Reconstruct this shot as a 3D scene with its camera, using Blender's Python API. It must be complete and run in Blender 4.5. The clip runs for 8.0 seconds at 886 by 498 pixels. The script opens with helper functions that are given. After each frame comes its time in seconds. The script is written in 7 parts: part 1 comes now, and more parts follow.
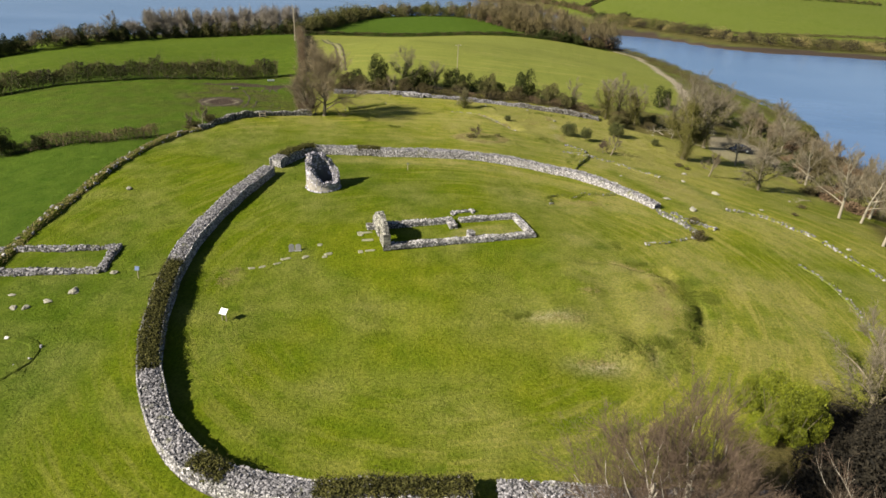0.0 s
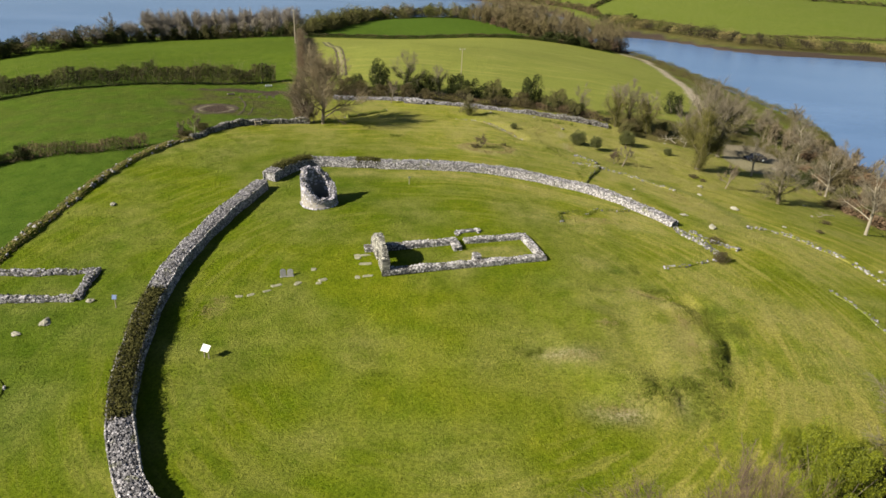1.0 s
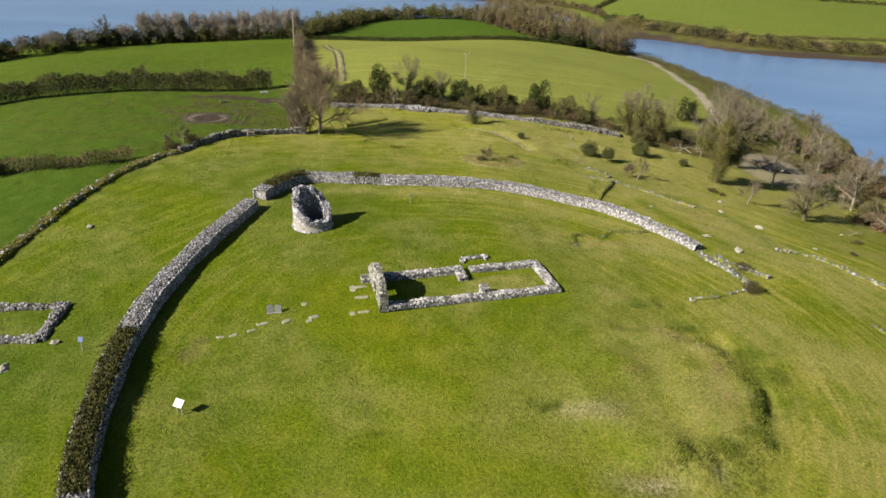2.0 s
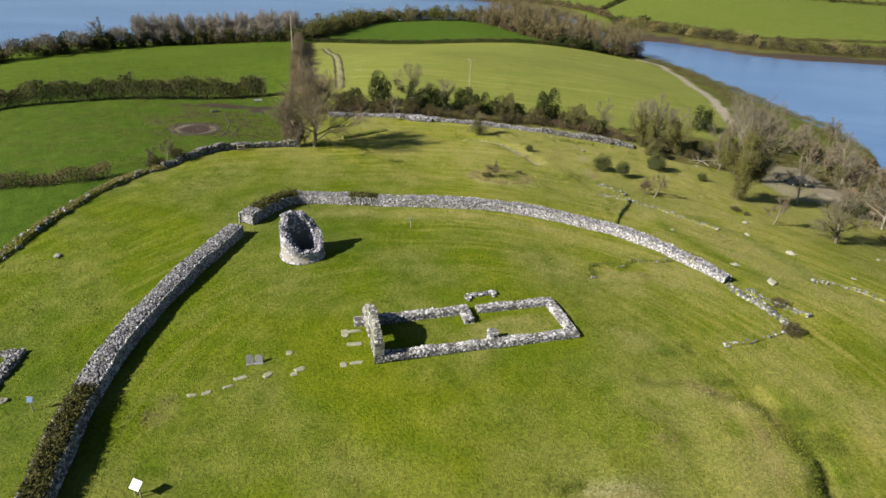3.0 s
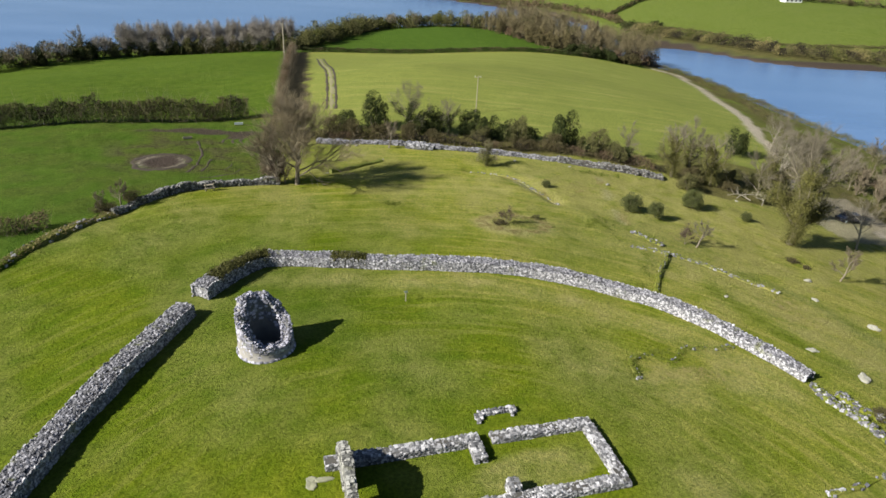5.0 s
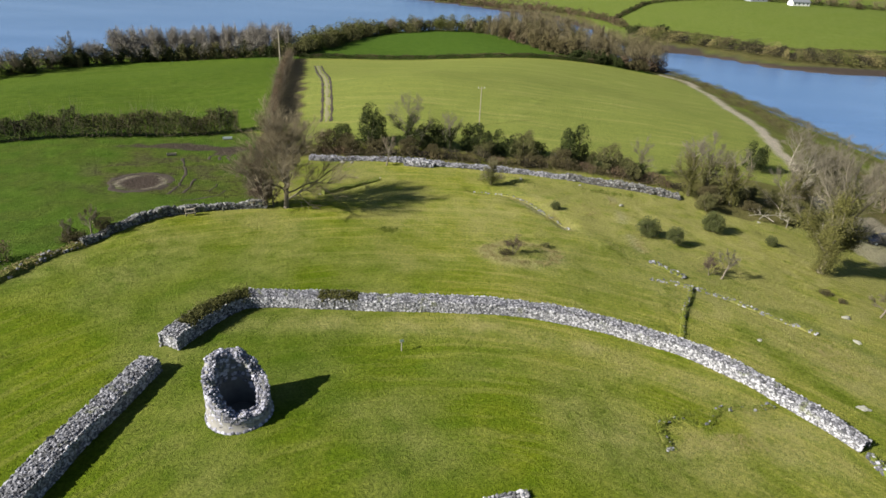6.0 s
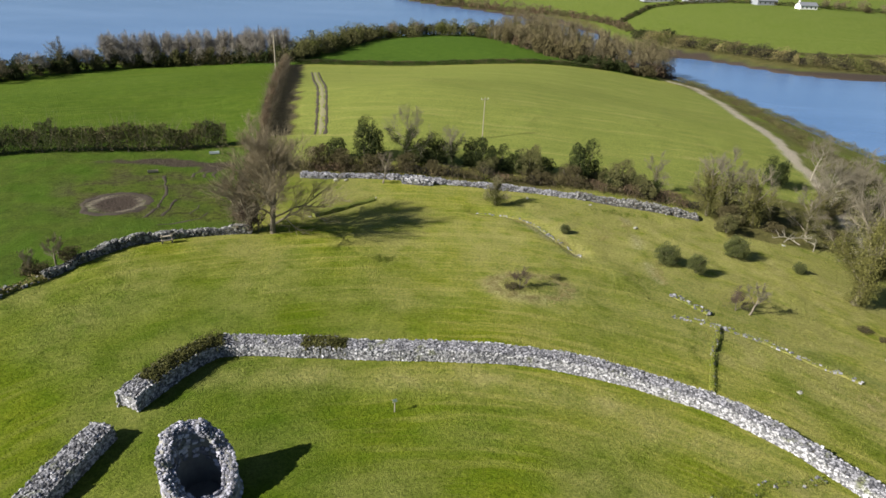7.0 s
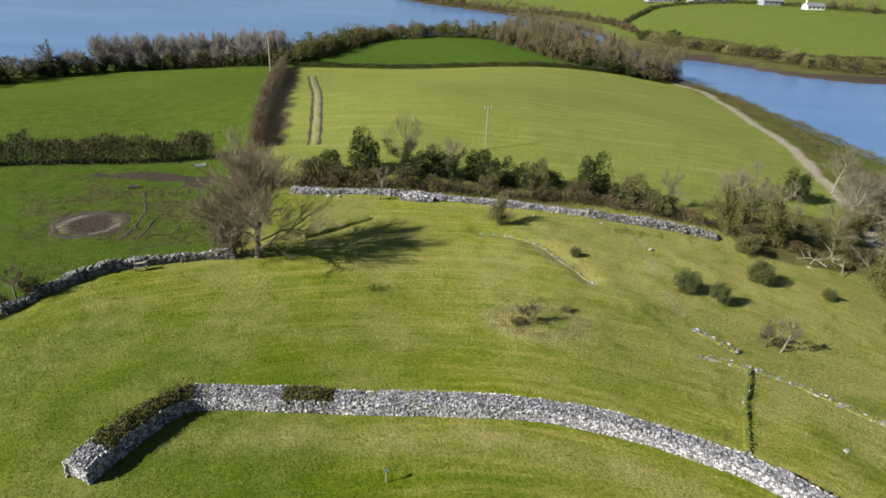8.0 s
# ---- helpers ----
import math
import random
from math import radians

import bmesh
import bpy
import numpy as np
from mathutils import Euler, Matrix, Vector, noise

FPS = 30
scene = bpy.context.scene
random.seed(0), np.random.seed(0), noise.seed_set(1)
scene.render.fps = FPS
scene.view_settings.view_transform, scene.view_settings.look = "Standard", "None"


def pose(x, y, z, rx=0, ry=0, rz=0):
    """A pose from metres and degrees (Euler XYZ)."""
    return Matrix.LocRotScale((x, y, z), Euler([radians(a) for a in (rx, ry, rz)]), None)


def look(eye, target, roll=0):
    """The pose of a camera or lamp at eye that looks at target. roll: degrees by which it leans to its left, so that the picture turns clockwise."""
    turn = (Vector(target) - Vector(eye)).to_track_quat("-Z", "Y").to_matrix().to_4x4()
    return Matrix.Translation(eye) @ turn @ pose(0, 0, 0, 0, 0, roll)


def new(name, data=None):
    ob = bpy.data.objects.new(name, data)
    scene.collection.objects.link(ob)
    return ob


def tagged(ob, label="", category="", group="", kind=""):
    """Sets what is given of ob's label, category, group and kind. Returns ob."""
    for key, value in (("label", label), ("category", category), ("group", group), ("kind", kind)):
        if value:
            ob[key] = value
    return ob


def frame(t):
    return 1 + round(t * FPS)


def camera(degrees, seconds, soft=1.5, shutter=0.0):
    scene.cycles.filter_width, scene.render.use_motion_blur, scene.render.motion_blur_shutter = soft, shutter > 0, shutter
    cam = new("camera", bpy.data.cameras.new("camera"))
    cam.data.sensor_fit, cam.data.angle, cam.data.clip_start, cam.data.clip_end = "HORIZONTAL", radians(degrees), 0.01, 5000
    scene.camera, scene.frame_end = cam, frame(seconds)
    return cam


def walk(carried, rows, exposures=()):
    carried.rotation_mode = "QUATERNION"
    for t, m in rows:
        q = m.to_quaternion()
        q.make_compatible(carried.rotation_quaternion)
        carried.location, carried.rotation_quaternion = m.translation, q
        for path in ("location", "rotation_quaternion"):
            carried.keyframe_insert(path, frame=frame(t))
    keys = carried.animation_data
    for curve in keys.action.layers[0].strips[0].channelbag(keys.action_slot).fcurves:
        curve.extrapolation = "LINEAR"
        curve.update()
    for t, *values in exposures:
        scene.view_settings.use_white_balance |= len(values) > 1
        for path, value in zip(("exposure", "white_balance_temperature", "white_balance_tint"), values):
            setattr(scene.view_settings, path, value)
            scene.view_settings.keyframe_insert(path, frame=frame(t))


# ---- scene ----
cam = camera(69.3, 8.0, soft=1.6)
PATH = [
    (0, (0.17, -0.086, 29.854), (0.215, 1.712, 28.98), 3.1),
    (0.5, (0.136, 2.605, 29.843), (0.176, 4.403, 28.969), 3.1),
    (1, (0.106, 5.56, 29.859), (0.142, 7.359, 28.985), 3.1),
    (1.5, (0.033, 8.835, 29.868), (0.065, 10.634, 28.993), 3.0),
    (3, (-0.203, 19.971, 29.86), (-0.183, 21.769, 28.984), 3.0),
    (3.5, (-0.27, 23.956, 29.876), (-0.253, 25.755, 29.001), 2.9),
    (4, (-0.299, 28.045, 29.895), (-0.286, 29.843, 29.02), 2.9),
    (4.5, (-0.304, 32.16, 29.913), (-0.294, 33.959, 29.04), 2.9),
    (6, (-0.341, 43.684, 30.001), (-0.34, 45.487, 29.136), 2.8),
    (6.5, (-0.319, 47.405, 29.983), (-0.322, 49.211, 29.123), 2.8),
    (7, (-0.315, 51.028, 29.943), (-0.32, 52.834, 29.084), 2.8),
    (7.5, (-0.344, 54.412, 29.922), (-0.351, 56.218, 29.063), 2.7),
    (8, (-0.343, 57.771, 29.908), (-0.352, 59.576, 29.048), 2.8),
]
walk(cam, [(t, look(eye, target, roll)) for t, eye, target, roll in PATH],
     [(0, 1.31, 6800, 10), (1.5, 1.31, 6750, 10), (3.0, 1.30, 6350, 10), (4.5, 1.29, 6050, 10), (6.0, 1.29, 6050, 10), (8.0, 1.29, 6100, 10)])

# ---------------------------------------------------------------- light
world = bpy.data.worlds.new("sky")
scene.world = world
world.use_nodes = True
_wn = world.node_tree.nodes
_sky = _wn.new("ShaderNodeTexSky")
_sky.sky_type = "NISHITA"
_sky.sun_disc = False
SUN_ELEVATION = radians(33)
SHADOW_HEADING = radians(26)          # the way shadows fall, from +x towards +y
_sky.sun_elevation = SUN_ELEVATION
_sky.sun_rotation = radians(270) - SHADOW_HEADING
_sky.air_density, _sky.dust_density, _sky.ozone_density = 1.0, 0.6, 1.5
world.node_tree.links.new(_sky.outputs[0], _wn["Background"].inputs[0])
_wn["Background"].inputs[1].default_value = 0.035

_lamp = bpy.data.lights.new("sun", "SUN")
_lamp.energy, _lamp.angle, _lamp.color = 5.0, radians(0.53), (1.0, 0.925, 0.785)
_sun = new("sun", _lamp)
_sun.matrix_world = look((0, 0, 0), (math.cos(SHADOW_HEADING), math.sin(SHADOW_HEADING), -math.tan(SUN_ELEVATION)))

SEA = -14.0
rng = np.random.default_rng(7)


# ---------------------------------------------------------------- materials
class Nodes:
    """A small wrapper that keeps material code short."""

    def __init__(self, name):
        self.mat = bpy.data.materials.new(name)
        self.mat.use_nodes = True
        self.tree = self.mat.node_tree
        self.bsdf = self.tree.nodes["Principled BSDF"]

    def node(self, kind, **props):
        n = self.tree.nodes.new(kind)
        for key, value in props.items():
            setattr(n, key, value)
        return n

    def link(self, a, b):
        self.tree.links.new(a, b)

    def coords(self):
        return self.node("ShaderNodeTexCoord").outputs["Object"]

    def world_pos(self):
        return self.node("ShaderNodeNewGeometry").outputs["Position"]

    def noise(self, vec, scale, detail=4.0, rough=0.6):
        n = self.node("ShaderNodeTexNoise")
        n.inputs["Scale"].default_value = scale
        n.inputs["Detail"].default_value = detail
        n.inputs["Roughness"].default_value = rough
        self.link(vec, n.inputs["Vector"])
        return n.outputs["Fac"]

    def ramp(self, fac, stops):
        n = self.node("ShaderNodeValToRGB")
        e = n.color_ramp.elements
        while len(e) < len(stops):
            e.new(0.5)
        for k, (p, c) in enumerate(stops):
            e[k].position = p
            e[k].color = (*c, 1) if len(c) == 3 else c
        self.link(fac, n.inputs[0])
        return n.outputs[0]

    def mix(self, fac, a, b, kind="MIX"):
        n = self.node("ShaderNodeMix", data_type="RGBA", blend_type=kind)
        for val, sock in ((fac, n.inputs[0]), (a, n.inputs[6]), (b, n.inputs[7])):
            if isinstance(val, (int, float)):
                sock.default_value = val
            elif isinstance(val, tuple):
                sock.default_value = (*val, 1)
            else:
                self.link(val, sock)
        return n.outputs[2]

    def math(self, op, a, b=0.0):
        n = self.node("ShaderNodeMath", operation=op)
        for val, sock in ((a, n.inputs[0]), (b, n.inputs[1])):
            if isinstance(val, (int, float)):
                sock.default_value = val
            else:
                self.link(val, sock)
        return n.outputs[0]

    def smooth(self, value, lo, hi):
        n = self.node("ShaderNodeMapRange", interpolation_type="SMOOTHSTEP")
        self.link(value, n.inputs[0])
        n.inputs[1].default_value, n.inputs[2].default_value = lo, hi
        return n.outputs[0]

    def attr(self, name):
        return self.node("ShaderNodeAttribute", attribute_name=name)

    def bump(self, height, strength, dist):
        n = self.node("ShaderNodeBump")
        n.inputs["Strength"].default_value = strength
        n.inputs["Distance"].default_value = dist
        self.link(height, n.inputs["Height"])
        self.link(n.outputs[0], self.bsdf.inputs["Normal"])

    def finish(self, colour, rough, spec=0.3):
        if isinstance(colour, tuple):
            self.bsdf.inputs["Base Color"].default_value = (*colour, 1)
        else:
            self.link(colour, self.bsdf.inputs["Base Color"])
        self.bsdf.inputs["Roughness"].default_value = rough
        self.bsdf.inputs["Specular IOR Level"].default_value = spec
        return self.mat


def ground_material():
    m = Nodes("grassland")
    p = m.world_pos()
    masks = m.node("ShaderNodeSeparateColor")
    cover = m.attr("cover")
    m.link(cover.outputs["Color"], masks.inputs[0])
    lush, soil, straw = masks.outputs
    more = m.node("ShaderNodeSeparateColor")
    m.link(m.attr("fields").outputs["Color"], more.inputs[0])
    crop, scrub, stony = more.outputs
    worn = m.node("ShaderNodeSeparateColor")
    m.link(m.attr("worn").outputs["Color"], worn.inputs[0])
    poach, bare, pale = worn.outputs
    broad = m.noise(p, 0.09, 4)
    patch = m.noise(p, 0.45, 5, 0.65)
    tuft = m.noise(p, 4.0, 6, 0.75)
    fine = m.noise(p, 14.0, 3, 0.7)
    run = m.node("ShaderNodeMapping")
    run.inputs["Rotation"].default_value = (0, 0, radians(8))
    run.inputs["Scale"].default_value = (1.0, 0.16, 1.0)
    m.link(p, run.inputs[0])
    streak = m.noise(run.outputs[0], 0.9, 5, 0.65)
    rows = m.node("ShaderNodeMapping")
    rows.inputs["Rotation"].default_value = (0, 0, radians(-3))
    rows.inputs["Scale"].default_value = (0.05, 1.0, 1.0)
    m.link(p, rows.inputs[0])
    drill = m.noise(rows.outputs[0], 0.55, 5, 0.7)
    grass = m.ramp(patch, [(0.3, (0.110, 0.141, 0.006)), (0.5, (0.141, 0.166, 0.008)), (0.72, (0.187, 0.194, 0.014))])
    grass = m.mix(m.math("MULTIPLY", m.smooth(broad, 0.50, 0.72), 0.7), grass, (0.088, 0.134, 0.006))
    grass = m.mix(m.math("MULTIPLY", m.smooth(streak, 0.48, 0.70), 0.45), grass, (0.222, 0.220, 0.026))
    # swaths of the mower, which follow the round of the enclosure
    off = m.node("ShaderNodeVectorMath", operation="SUBTRACT")
    m.link(p, off.inputs[0])
    off.inputs[1].default_value = (2.0, 56.0, 0.0)
    flat = m.node("ShaderNodeSeparateXYZ")
    m.link(off.outputs[0], flat.inputs[0])
    reach = m.math("SQRT", m.math("ADD", m.math("MULTIPLY", flat.outputs[0], flat.outputs[0]), m.math("MULTIPLY", flat.outputs[1], flat.outputs[1])))
    turn_ = m.math("ARCTAN2", flat.outputs[0], flat.outputs[1])
    round_ = m.node("ShaderNodeCombineXYZ")
    m.link(reach, round_.inputs[0])
    m.link(m.math("MULTIPLY", turn_, 3.5), round_.inputs[1])
    swath = m.noise(round_.outputs[0], 0.85, 6, 0.7)
    far_out = m.smooth(reach, 13.0, 24.0)
    grass = m.mix(m.math("MULTIPLY", m.math("MULTIPLY", m.smooth(swath, 0.47, 0.62), 0.75), far_out), grass, (0.280, 0.258, 0.062))
    grass = m.mix(m.math("MULTIPLY", m.math("MULTIPLY", m.smooth(swath, 0.50, 0.34), 0.45), far_out), grass, (0.082, 0.128, 0.006))
    sweep = m.node("ShaderNodeMapping")
    sweep.inputs["Rotation"].default_value = (0, 0, radians(-62))
    sweep.inputs["Scale"].default_value = (1.0, 0.12, 1.0)
    m.link(p, sweep.inputs[0])
    comb = m.noise(sweep.outputs[0], 1.7, 4, 0.6)
    grass = m.mix(m.math("MULTIPLY", m.smooth(comb, 0.54, 0.72), 0.3), grass, (0.086, 0.124, 0.007))
    grass = m.mix(m.math("MULTIPLY", cover.outputs["Alpha"], 0.92), grass, m.ramp(patch, [(0.3, (0.052, 0.090, 0.004)), (0.7, (0.082, 0.117, 0.007))]))
    grass = m.mix(m.math("MULTIPLY", straw, m.smooth(patch, 0.1, 0.8)), grass, (0.255, 0.234, 0.088))
    rich = m.ramp(patch, [(0.3, (0.038, 0.074, 0.008)), (0.7, (0.066, 0.107, 0.014))])
    col = m.mix(lush, grass, rich)
    hoof = m.noise(p, 1.5, 5, 0.65)
    tussock = m.ramp(hoof, [(0.38, (0.030, 0.024, 0.013)), (0.46, (0.060, 0.062, 0.018)), (0.60, (0.092, 0.104, 0.020))])
    col = m.mix(m.math("MULTIPLY", poach, 0.9), col, tussock)
    col = m.mix(m.math("MULTIPLY", pale, m.smooth(patch, 0.25, 0.7)), col, (0.205, 0.200, 0.058))
    scuff = m.ramp(tuft, [(0.35, (0.16, 0.135, 0.075)), (0.65, (0.36, 0.325, 0.23))])
    col = m.mix(m.math("MULTIPLY", bare, m.smooth(tuft, 0.35, 0.55)), col, scuff)
    sown = m.ramp(drill, [(0.3, (0.140, 0.166, 0.036)), (0.55, (0.175, 0.194, 0.045)), (0.75, (0.250, 0.238, 0.085))])
    col = m.mix(crop, col, sown)
    brown = m.ramp(patch, [(0.3, (0.052, 0.046, 0.018)), (0.7, (0.105, 0.088, 0.038))])
    col = m.mix(scrub, col, brown)
    mud = m.ramp(tuft, [(0.3, (0.030, 0.023, 0.019)), (0.7, (0.082, 0.064, 0.052))])
    col = m.mix(soil, col, mud)
    gravel = m.ramp(fine, [(0.3, (0.24, 0.21, 0.165)), (0.7, (0.42, 0.37, 0.29))])
    col = m.mix(stony, col, gravel)
    dark = m.ramp(tuft, [(0.34, (0.56, 0.60, 0.55)), (0.5, (0.98, 0.98, 0.98)), (0.66, (1.30, 1.27, 1.18))])
    col = m.mix(1.0, col, dark, "MULTIPLY")
    dark2 = m.ramp(fine, [(0.3, (0.70, 0.70, 0.70)), (0.68, (1.17, 1.17, 1.17))])
    col = m.mix(1.0, col, dark2, "MULTIPLY")
    m.bump(m.math("ADD", m.math("MULTIPLY", tuft, 1.8), fine), 0.85, 0.13)
    return m.finish(col, 0.95, 0.03)


def water_material():
    m = Nodes("sea_water")
    p = m.world_pos()
    map_ = m.node("ShaderNodeMapping")
    map_.inputs["Scale"].default_value = (1.0, 2.2, 1.0)
    m.link(p, map_.inputs[0])
    n1 = m.noise(map_.outputs[0], 0.35, 5, 0.6)
    n2 = m.noise(map_.outputs[0], 0.012, 4, 0.6)
    col = m.ramp(n2, [(0.35, (0.058, 0.115, 0.240)), (0.65, (0.086, 0.150, 0.290))])
    m.bump(n1, 0.10, 0.25)
    return m.finish(col, 0.22, 0.5)


def stone_material(name, light=1.0, cool=1.0):
    m = Nodes(name)
    p = m.world_pos()
    per = m.node("ShaderNodeObjectInfo").outputs["Random"]
    isl = m.node("ShaderNodeNewGeometry").outputs["Random Per Island"]
    mixr = m.math("FRACT", m.math("ADD", per, isl))
    base = m.ramp(mixr, [(0.0, (0.060 * light, 0.060 * light, 0.060 * light * cool)), (0.45, (0.15 * light, 0.148 * light, 0.144 * light * cool)),
                         (1.0, (0.44 * light, 0.43 * light, 0.415 * light * cool))])
    stain = m.noise(p, 2.3, 5, 0.65)
    col = m.mix(m.smooth(stain, 0.52, 0.72), base, (0.095, 0.093, 0.082 * cool))
    lichen = m.noise(p, 6.0, 4, 0.6)
    col = m.mix(m.math("MULTIPLY", m.smooth(lichen, 0.58, 0.70), 0.65), col, (0.58, 0.57, 0.53 * cool))
    moss = m.noise(p, 0.9, 4, 0.6)
    col = m.mix(m.math("MULTIPLY", m.smooth(moss, 0.58, 0.72), 0.6), col, (0.12, 0.13, 0.045))
    grain = m.noise(p, 22.0, 4, 0.7)
    m.bump(grain, 0.6, 0.03)
    return m.finish(col, 0.9, 0.2)


def plain_material(name, lo, hi, scale=3.0, rough=0.85, bump=0.3, spec=0.25):
    m = Nodes(name)
    p = m.world_pos()
    f = m.noise(p, scale, 5, 0.65)
    isl = m.node("ShaderNodeNewGeometry").outputs["Random Per Island"]
    f2 = m.math("ADD", m.math("MULTIPLY", f, 0.6), m.math("MULTIPLY", isl, 0.4))
    col = m.ramp(f2, [(0.25, lo), (0.75, hi)])
    if bump:
        m.bump(m.noise(p, scale * 6, 3), bump, 0.02)
    return m.finish(col, rough, spec)


GRASS = ground_material()
WATER = water_material()
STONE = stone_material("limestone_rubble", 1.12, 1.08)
CHURCH_STONE = stone_material("church_stone", 1.05, 1.06)
GABLE_STONE = stone_material("gable_stone", 0.9, 0.94)
# Darkened stone: the field wall's shaded near side is put into the colour.
FIELD_STONE = stone_material("field_wall_stone", 0.62)
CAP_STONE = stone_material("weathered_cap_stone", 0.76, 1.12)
# Darker than the stones, so that the gaps between them come out dark.
STONE_CORE = plain_material("dark_wall_core", (0.030, 0.028, 0.025), (0.075, 0.070, 0.062), 2.0)
# Darker than the outer face: the shade inside the stump, put into the colour.
INNER_SHADE_STONE = plain_material("shaded_inner_stone", (0.06, 0.058, 0.052), (0.17, 0.165, 0.15), 2.0)
BARK = plain_material("bark", (0.085, 0.072, 0.052), (0.20, 0.172, 0.126), 4.0)
TWIG = plain_material("twigs", (0.080, 0.065, 0.042), (0.170, 0.140, 0.092), 1.0, bump=0)
PALE_TWIG = plain_material("pale_twigs", (0.082, 0.072, 0.050), (0.175, 0.152, 0.106), 1.0, bump=0)
RED_TWIG = plain_material("red_brown_twigs", (0.052, 0.037, 0.027), (0.118, 0.085, 0.062), 1.0, bump=0)
IVY = plain_material("ivy_leaves", (0.035, 0.042, 0.010), (0.105, 0.108, 0.028), 1.5, 0.8, 0, 0.08)
EVERGREEN = plain_material("evergreen_leaves", (0.010, 0.016, 0.005), (0.046, 0.056, 0.016), 1.2, 0.8, 0, 0.08)
# The dark end of the range stands for shaded gaps in the crown.
YEW = plain_material("yellow_green_leaves", (0.020, 0.036, 0.003), (0.178, 0.200, 0.010), 1.2, 0.6, 0)
BRAMBLE = plain_material("bramble_leaves", (0.034, 0.031, 0.014), (0.092, 0.077, 0.036), 1.0, 0.9, 0, 0.08)
HEATHER = plain_material("wall_ivy_and_moss", (0.028, 0.031, 0.010), (0.100, 0.096, 0.030), 1.4, 0.9, 0, 0.08)
TURF = plain_material("long_turf", (0.075, 0.098, 0.010), (0.160, 0.172, 0.030), 1.2, 0.9, 0)
WHITE_BOARD = plain_material("white_board", (0.52, 0.53, 0.54), (0.62, 0.62, 0.62), 4.0, 0.5, 0)
# Near-black: shade under the trees put into the leaf colour; hedges mix it in.
SHADE_SCRUB = plain_material("shade_dark_undergrowth", (0.006, 0.0055, 0.004), (0.022, 0.018, 0.011), 1.0, 0.9, 0)
DARK_METAL = plain_material("dark_metal", (0.03, 0.03, 0.035), (0.06, 0.06, 0.065), 6.0, 0.5, 0)
GREY_WOOD = plain_material("weathered_wood", (0.16, 0.135, 0.10), (0.34, 0.30, 0.23), 5.0)
SLAB = plain_material("mossy_slab", (0.09, 0.095, 0.05), (0.27, 0.265, 0.19), 5.0)
GRAVE = plain_material("slate_headstone", (0.14, 0.145, 0.14), (0.27, 0.27, 0.255), 5.0)
CAR_PAINT = plain_material("dark_car_paint", (0.035, 0.036, 0.045), (0.05, 0.05, 0.06), 2.0, 0.25, 0, 0.5)
CAR_GLASS = plain_material("car_glass", (0.02, 0.02, 0.024), (0.03, 0.03, 0.034), 2.0, 0.05, 0, 0.5)
RUBBER = plain_material("tyre_rubber", (0.012, 0.012, 0.012), (0.025, 0.025, 0.025), 6.0, 0.8, 0)
RENDER_WALL = plain_material("white_rendered_wall", (0.62, 0.61, 0.58), (0.78, 0.77, 0.74), 1.0, 0.8, 0)
SHED_WALL = plain_material("grey_cladding", (0.16, 0.17, 0.19), (0.26, 0.27, 0.29), 1.0, 0.6, 0)
SLATE_ROOF = plain_material("slate_roof", (0.10, 0.105, 0.12), (0.18, 0.185, 0.20), 1.0, 0.6, 0)

GRASS_BANK = plain_material("turf_bank_grass", (0.070, 0.090, 0.012), (0.130, 0.142, 0.028), 1.5, 0.9)
BRAMBLE_GRASS = plain_material("dead_grass", (0.12, 0.105, 0.035), (0.25, 0.205, 0.085), 1.2, 0.9, 0)
BOULDER = plain_material("boulder_stone", (0.11, 0.107, 0.085), (0.30, 0.29, 0.235), 4.0, 0.9, 0.4)
FAINT_PRINT = plain_material("faint_print", (0.35, 0.38, 0.42), (0.5, 0.52, 0.55), 6.0, 0.5, 0)
PALE_BOARD = plain_material("pale_marker_panel", (0.36, 0.40, 0.40), (0.46, 0.5, 0.5), 6.0, 0.5, 0)
DULL_BOARD = plain_material("dull_marker_panel", (0.05, 0.075, 0.05), (0.10, 0.125, 0.09), 6.0, 0.6, 0)
BLUE_BOARD = plain_material("blue_marker_panel", (0.08, 0.12, 0.22), (0.12, 0.17, 0.3), 6.0, 0.5, 0)
PALE_BARK = plain_material("pale_bark", (0.135, 0.122, 0.092), (0.27, 0.245, 0.19), 4.0)
OLIVE_TWIG = plain_material("olive_twigs", (0.10, 0.095, 0.045), (0.20, 0.18, 0.09), 1.0, bump=0)
EVERGREEN_LIGHT = plain_material("garden_evergreen_leaves", (0.026, 0.034, 0.009), (0.088, 0.096, 0.024), 1.2, 0.6, 0)
RED_LEAF = plain_material("dead_bracken", (0.070, 0.048, 0.030), (0.150, 0.105, 0.066), 1.2, 0.9, 0, 0.08)
POPLAR_TWIG = plain_material("poplar_twigs", (0.120, 0.106, 0.088), (0.23, 0.205, 0.170), 0.3, bump=0)
GREAT_TWIG = plain_material("tan_twigs", (0.125, 0.102, 0.060), (0.245, 0.200, 0.122), 1.0, bump=0)
IVY_OLIVE = plain_material("sunlit_ivy", (0.045, 0.048, 0.014), (0.150, 0.140, 0.042), 0.8, 0.85, 0, 0.08)
OLIVE_LEAF = plain_material("olive_leaves", (0.040, 0.042, 0.016), (0.125, 0.118, 0.045), 0.25, 0.85, 0, 0.08)
RUSSET_LEAF = plain_material("russet_canopy", (0.050, 0.043, 0.020), (0.140, 0.116, 0.054), 0.25, 0.9, 0, 0.08)
WEED = plain_material("coarse_weeds", (0.050, 0.068, 0.008), (0.130, 0.148, 0.024), 1.2, 0.9, 0, 0.08)
